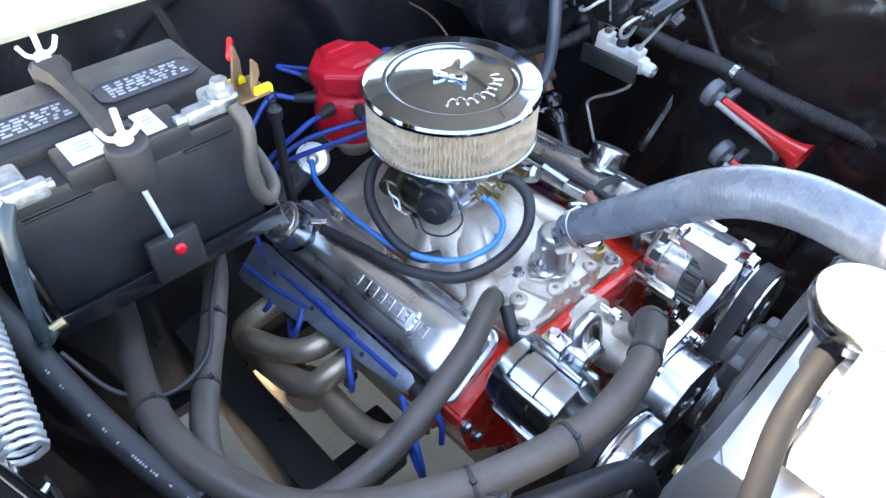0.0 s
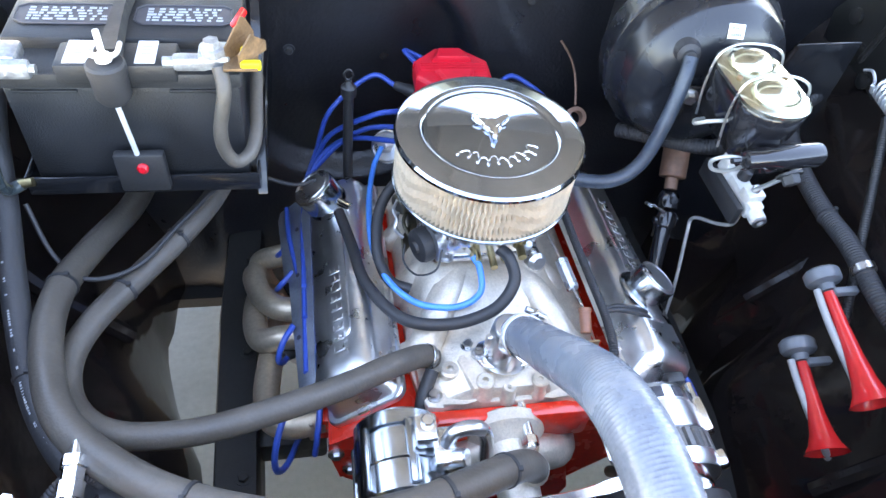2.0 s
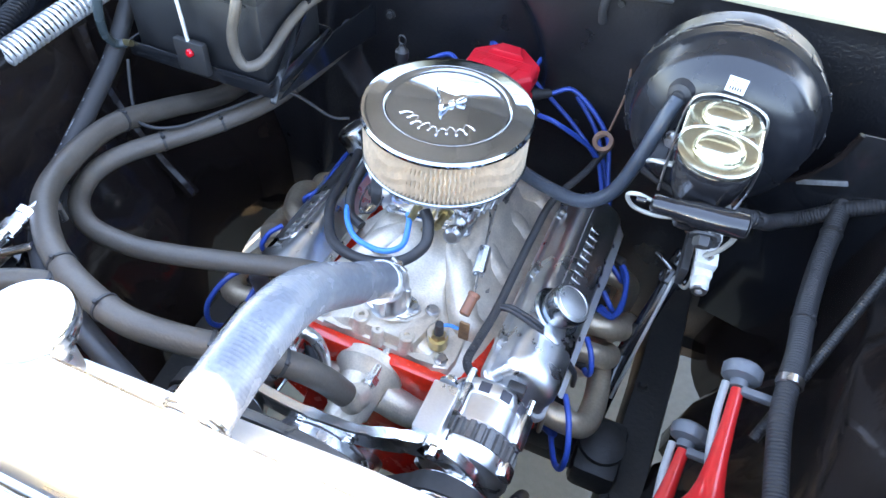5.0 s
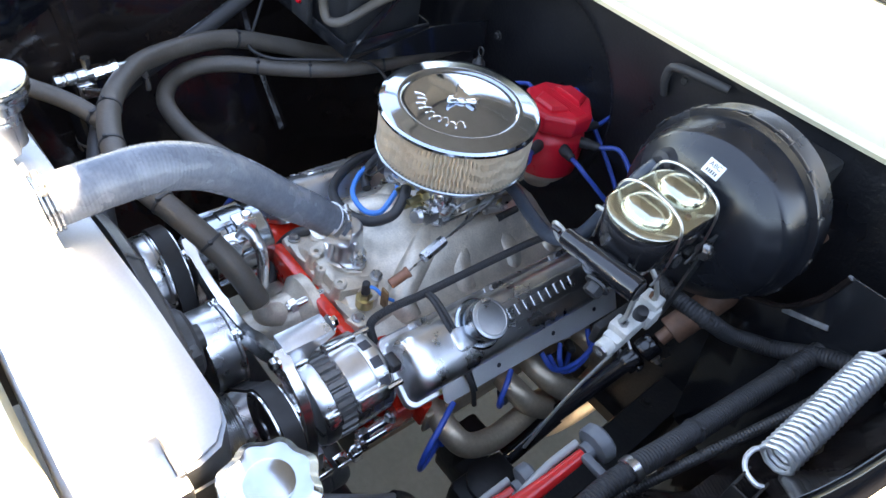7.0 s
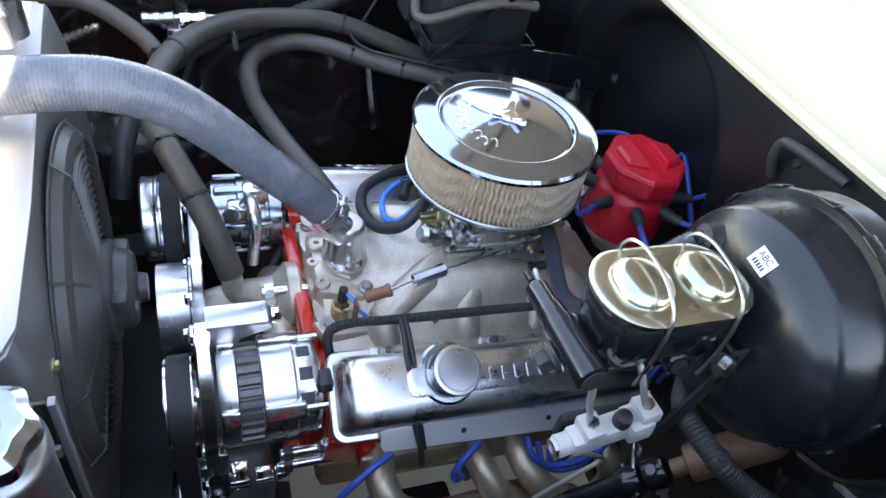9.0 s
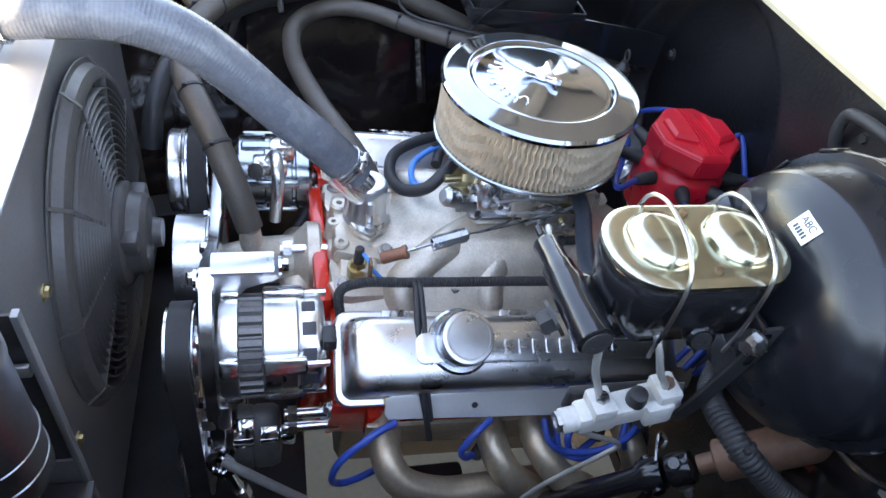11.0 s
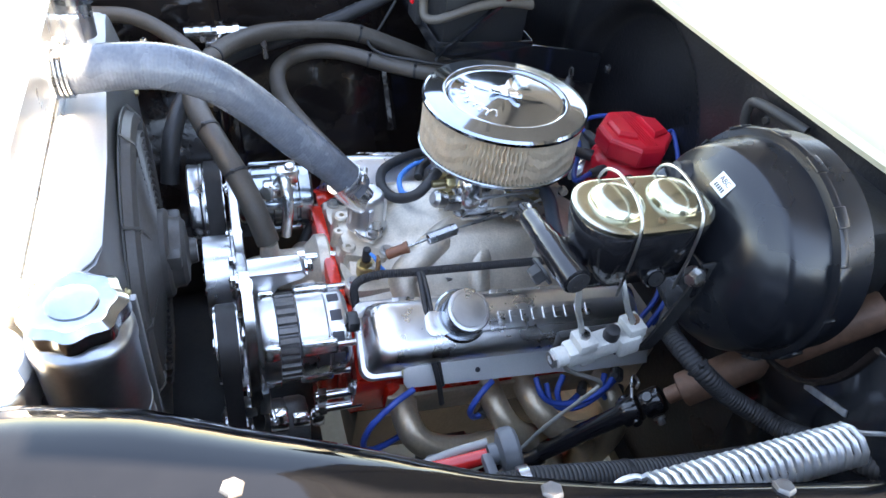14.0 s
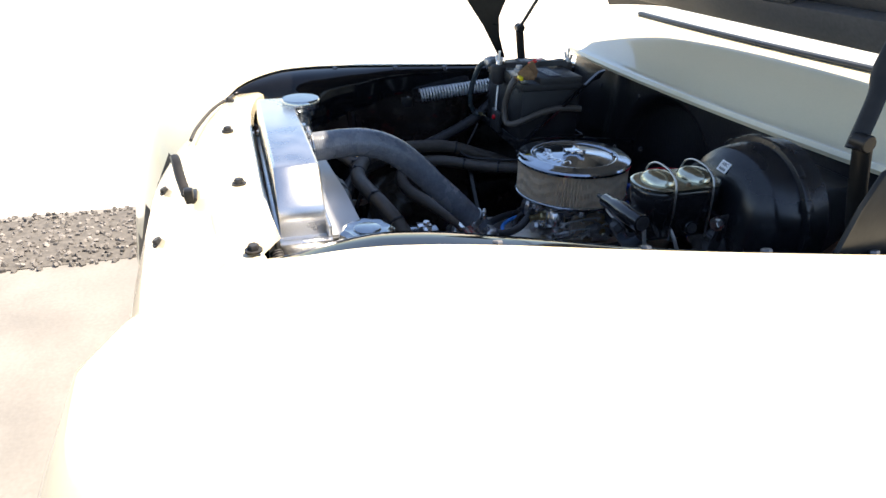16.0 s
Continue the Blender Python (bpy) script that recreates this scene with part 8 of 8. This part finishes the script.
lathe(bm, (0.385, -0.16, 0.6), (0, 0, 1), [(0.04, 0), (0.04, 0.02), (0.02, 0.03), (0, 0.03)], 20)
part("box", bm, FRAME_BLACK, sb)

# air horns
for (cap, base, bell, lab) in ((V(0.505, -0.158, 0.934), V(0.505, -0.185, 0.918), V(0.497, -0.352, 0.884), "long red air horn trumpet with grey cap"), (V(0.472, -0.224, 0.848), V(0.471, -0.25, 0.834), V(0.455, -0.38, 0.805), "short red air horn trumpet with grey cap")):
    hn = thing("air_horn", (base.x, base.y, 0.8), lab, "horn", "air horns")
    d = (bell - base)
    L = d.length
    bm = B()
    lathe(bm, base, d, [(0.0085, 0), (0.0095, L * 0.3), (0.0125, L * 0.6), (0.017, L * 0.8), (0.023, L * 0.92), (0.031, L), (0.0295, L), (0.021, L * 0.92), (0.012, L * 0.75), (0, L * 0.6)], 32)
    part("trumpet", bm, RED_HORN, hn)
    bm = B()
    lathe(bm, base - d.normalized() * 0.002, -d, [(0.012, 0), (0.012, 0.01), (0.024, 0.014), (0.026, 0.018), (0.026, 0.03), (0.022, 0.034), (0, 0.035)], 28, True, lambda a: 1 + 0.025 * math.cos(12 * a))
    part("diaphragm_cap", bm, GREY_HORN, hn, "ribbed grey plastic cap")
    bm = B()
    box(bm, base + V(0.022, -0.004, 0.006), (0.04, 0.012, 0.012), 0.003)
    part("mounting_lug", bm, GREY_HORN, hn)
    bm = B()
    s = V(-0.016, 0, 0)
    tube(bm, [base + s + V(0, 0.006, 0.0), base + s + V(-0.002, -0.04, -0.012), base + s + V(0.002, -0.09, -0.028), base + s + V(0.012, -0.12, -0.045), base + s + V(0.03, -0.12, -0.07)], 0.0055, 10, 8)
    part("air_tube", bm, GREY_TUBE, hn, "grey vinyl air tube")

# coil with bracket on the firewall and small things
ct = thing("wire_terminal", (0.22, 0.33, 0.93), "copper coloured ground strap ring with orange wire", "wire")
bm = B()
lathe(bm, (0.217, 0.214, 0.935), (-0.1, -0.7, 0.7), [(0.011, 0), (0.018, 0.002), (0.018, 0.02), (0.011, 0.022)], 24, False)
part("ring", bm, COPPER, ct)
bm = B()
tube(bm, [(0.219, 0.225, 0.955), (0.222, 0.25, 0.975), (0.224, 0.28, 0.99), (0.222, 0.31, 1.0), (0.216, 0.35, 1.005)], 0.0022, 8, 5)
part("wire", bm, COPPER, ct)
ph2 = hose("power_steering_hose", "grey hydraulic hose from the steering pump", [(0.25, -0.416, 0.632), (0.262, -0.395, 0.626), (0.27, -0.355, 0.59), (0.276, -0.31, 0.545), (0.282, -0.268, 0.508), (0.286, -0.245, 0.48)], 0.0068, GREY_TUBE)
bm = B()
tube(bm, [(0.28, -0.272, 0.512), (0.286, -0.245, 0.48), (0.29, -0.225, 0.44)], 0.011, 14, 8, (0.006, 0.0018))
part("boot", bm, RUBBER, ph2, "black ribbed rubber boot")

# small things on the firewall
gr = thing("rubber_grommet", (-0.36, 0.35, 0.9), "round black rubber grommet in the firewall", "grommet")
bm = B()
lathe(bm, (-0.36, 0.357, 0.92), (0, -1, 0), [(0.024, 0), (0.024, 0.006), (0.019, 0.012), (0.012, 0.013), (0.011, 0.007), (0, 0.007)], 28)
part("ring", bm, RUBBER, gr)
hose("breather_tube", "black bent vent tube on the firewall above the booster", [(0.145, 0.352, 1.08), (0.143, 0.338, 1.11), (0.148, 0.332, 1.138), (0.17, 0.33, 1.148), (0.21, 0.333, 1.152), (0.25, 0.345, 1.15)], 0.0075, RUBBER, cat="tube")

# stepped part of the firewall beside the column
TU, TV, TN = V(0.9735, -0.229, 0), V(0, 0, 1), V(-0.229, -0.9735, 0)
TO = V(0.43, 0.244, 0)
bm = B()
prism(bm, [(-0.002, 0.84), (-0.005, 0.935), (0.04, 0.938), (0.1, 0.975), (0.135, 1.03), (0.15, 1.09), (0.25, 1.11), (0.25, 0.6), (0.06, 0.6), (0.03, 0.82)], TO, TU, TV, TN, 0.004, 0.001)
part("stepped_panel", bm, BLACK_GLOSS, wall, "black stepped panel beside the steering column")
bm = B()
tube(bm, [TO + TU * s + TV * z + TN * 0.005 for s, z in ((-0.005, 0.935), (0.04, 0.938), (0.1, 0.975), (0.135, 1.03), (0.15, 1.09))], 0.005, 8, 6)
part("seam_bead", bm, BLACK_BROWN, wall, "dusty sealer bead along the step")

sbk = thing("small_bracket", TO + TU * 0.136 + TV * 0.985, "small galvanised flat bracket on the firewall", "bracket")
ta = (TU * 0.067 + TV * 0.034).normalized()
bm = B()
box(bm, TO + TU * 0.136 + TV * 0.988 + TN * 0.006, (0.075, 0.003, 0.009), 0.001, Matrix((ta, -TN, ta.cross(-TN))).transposed())
part("strip", bm, LEAD, sbk)
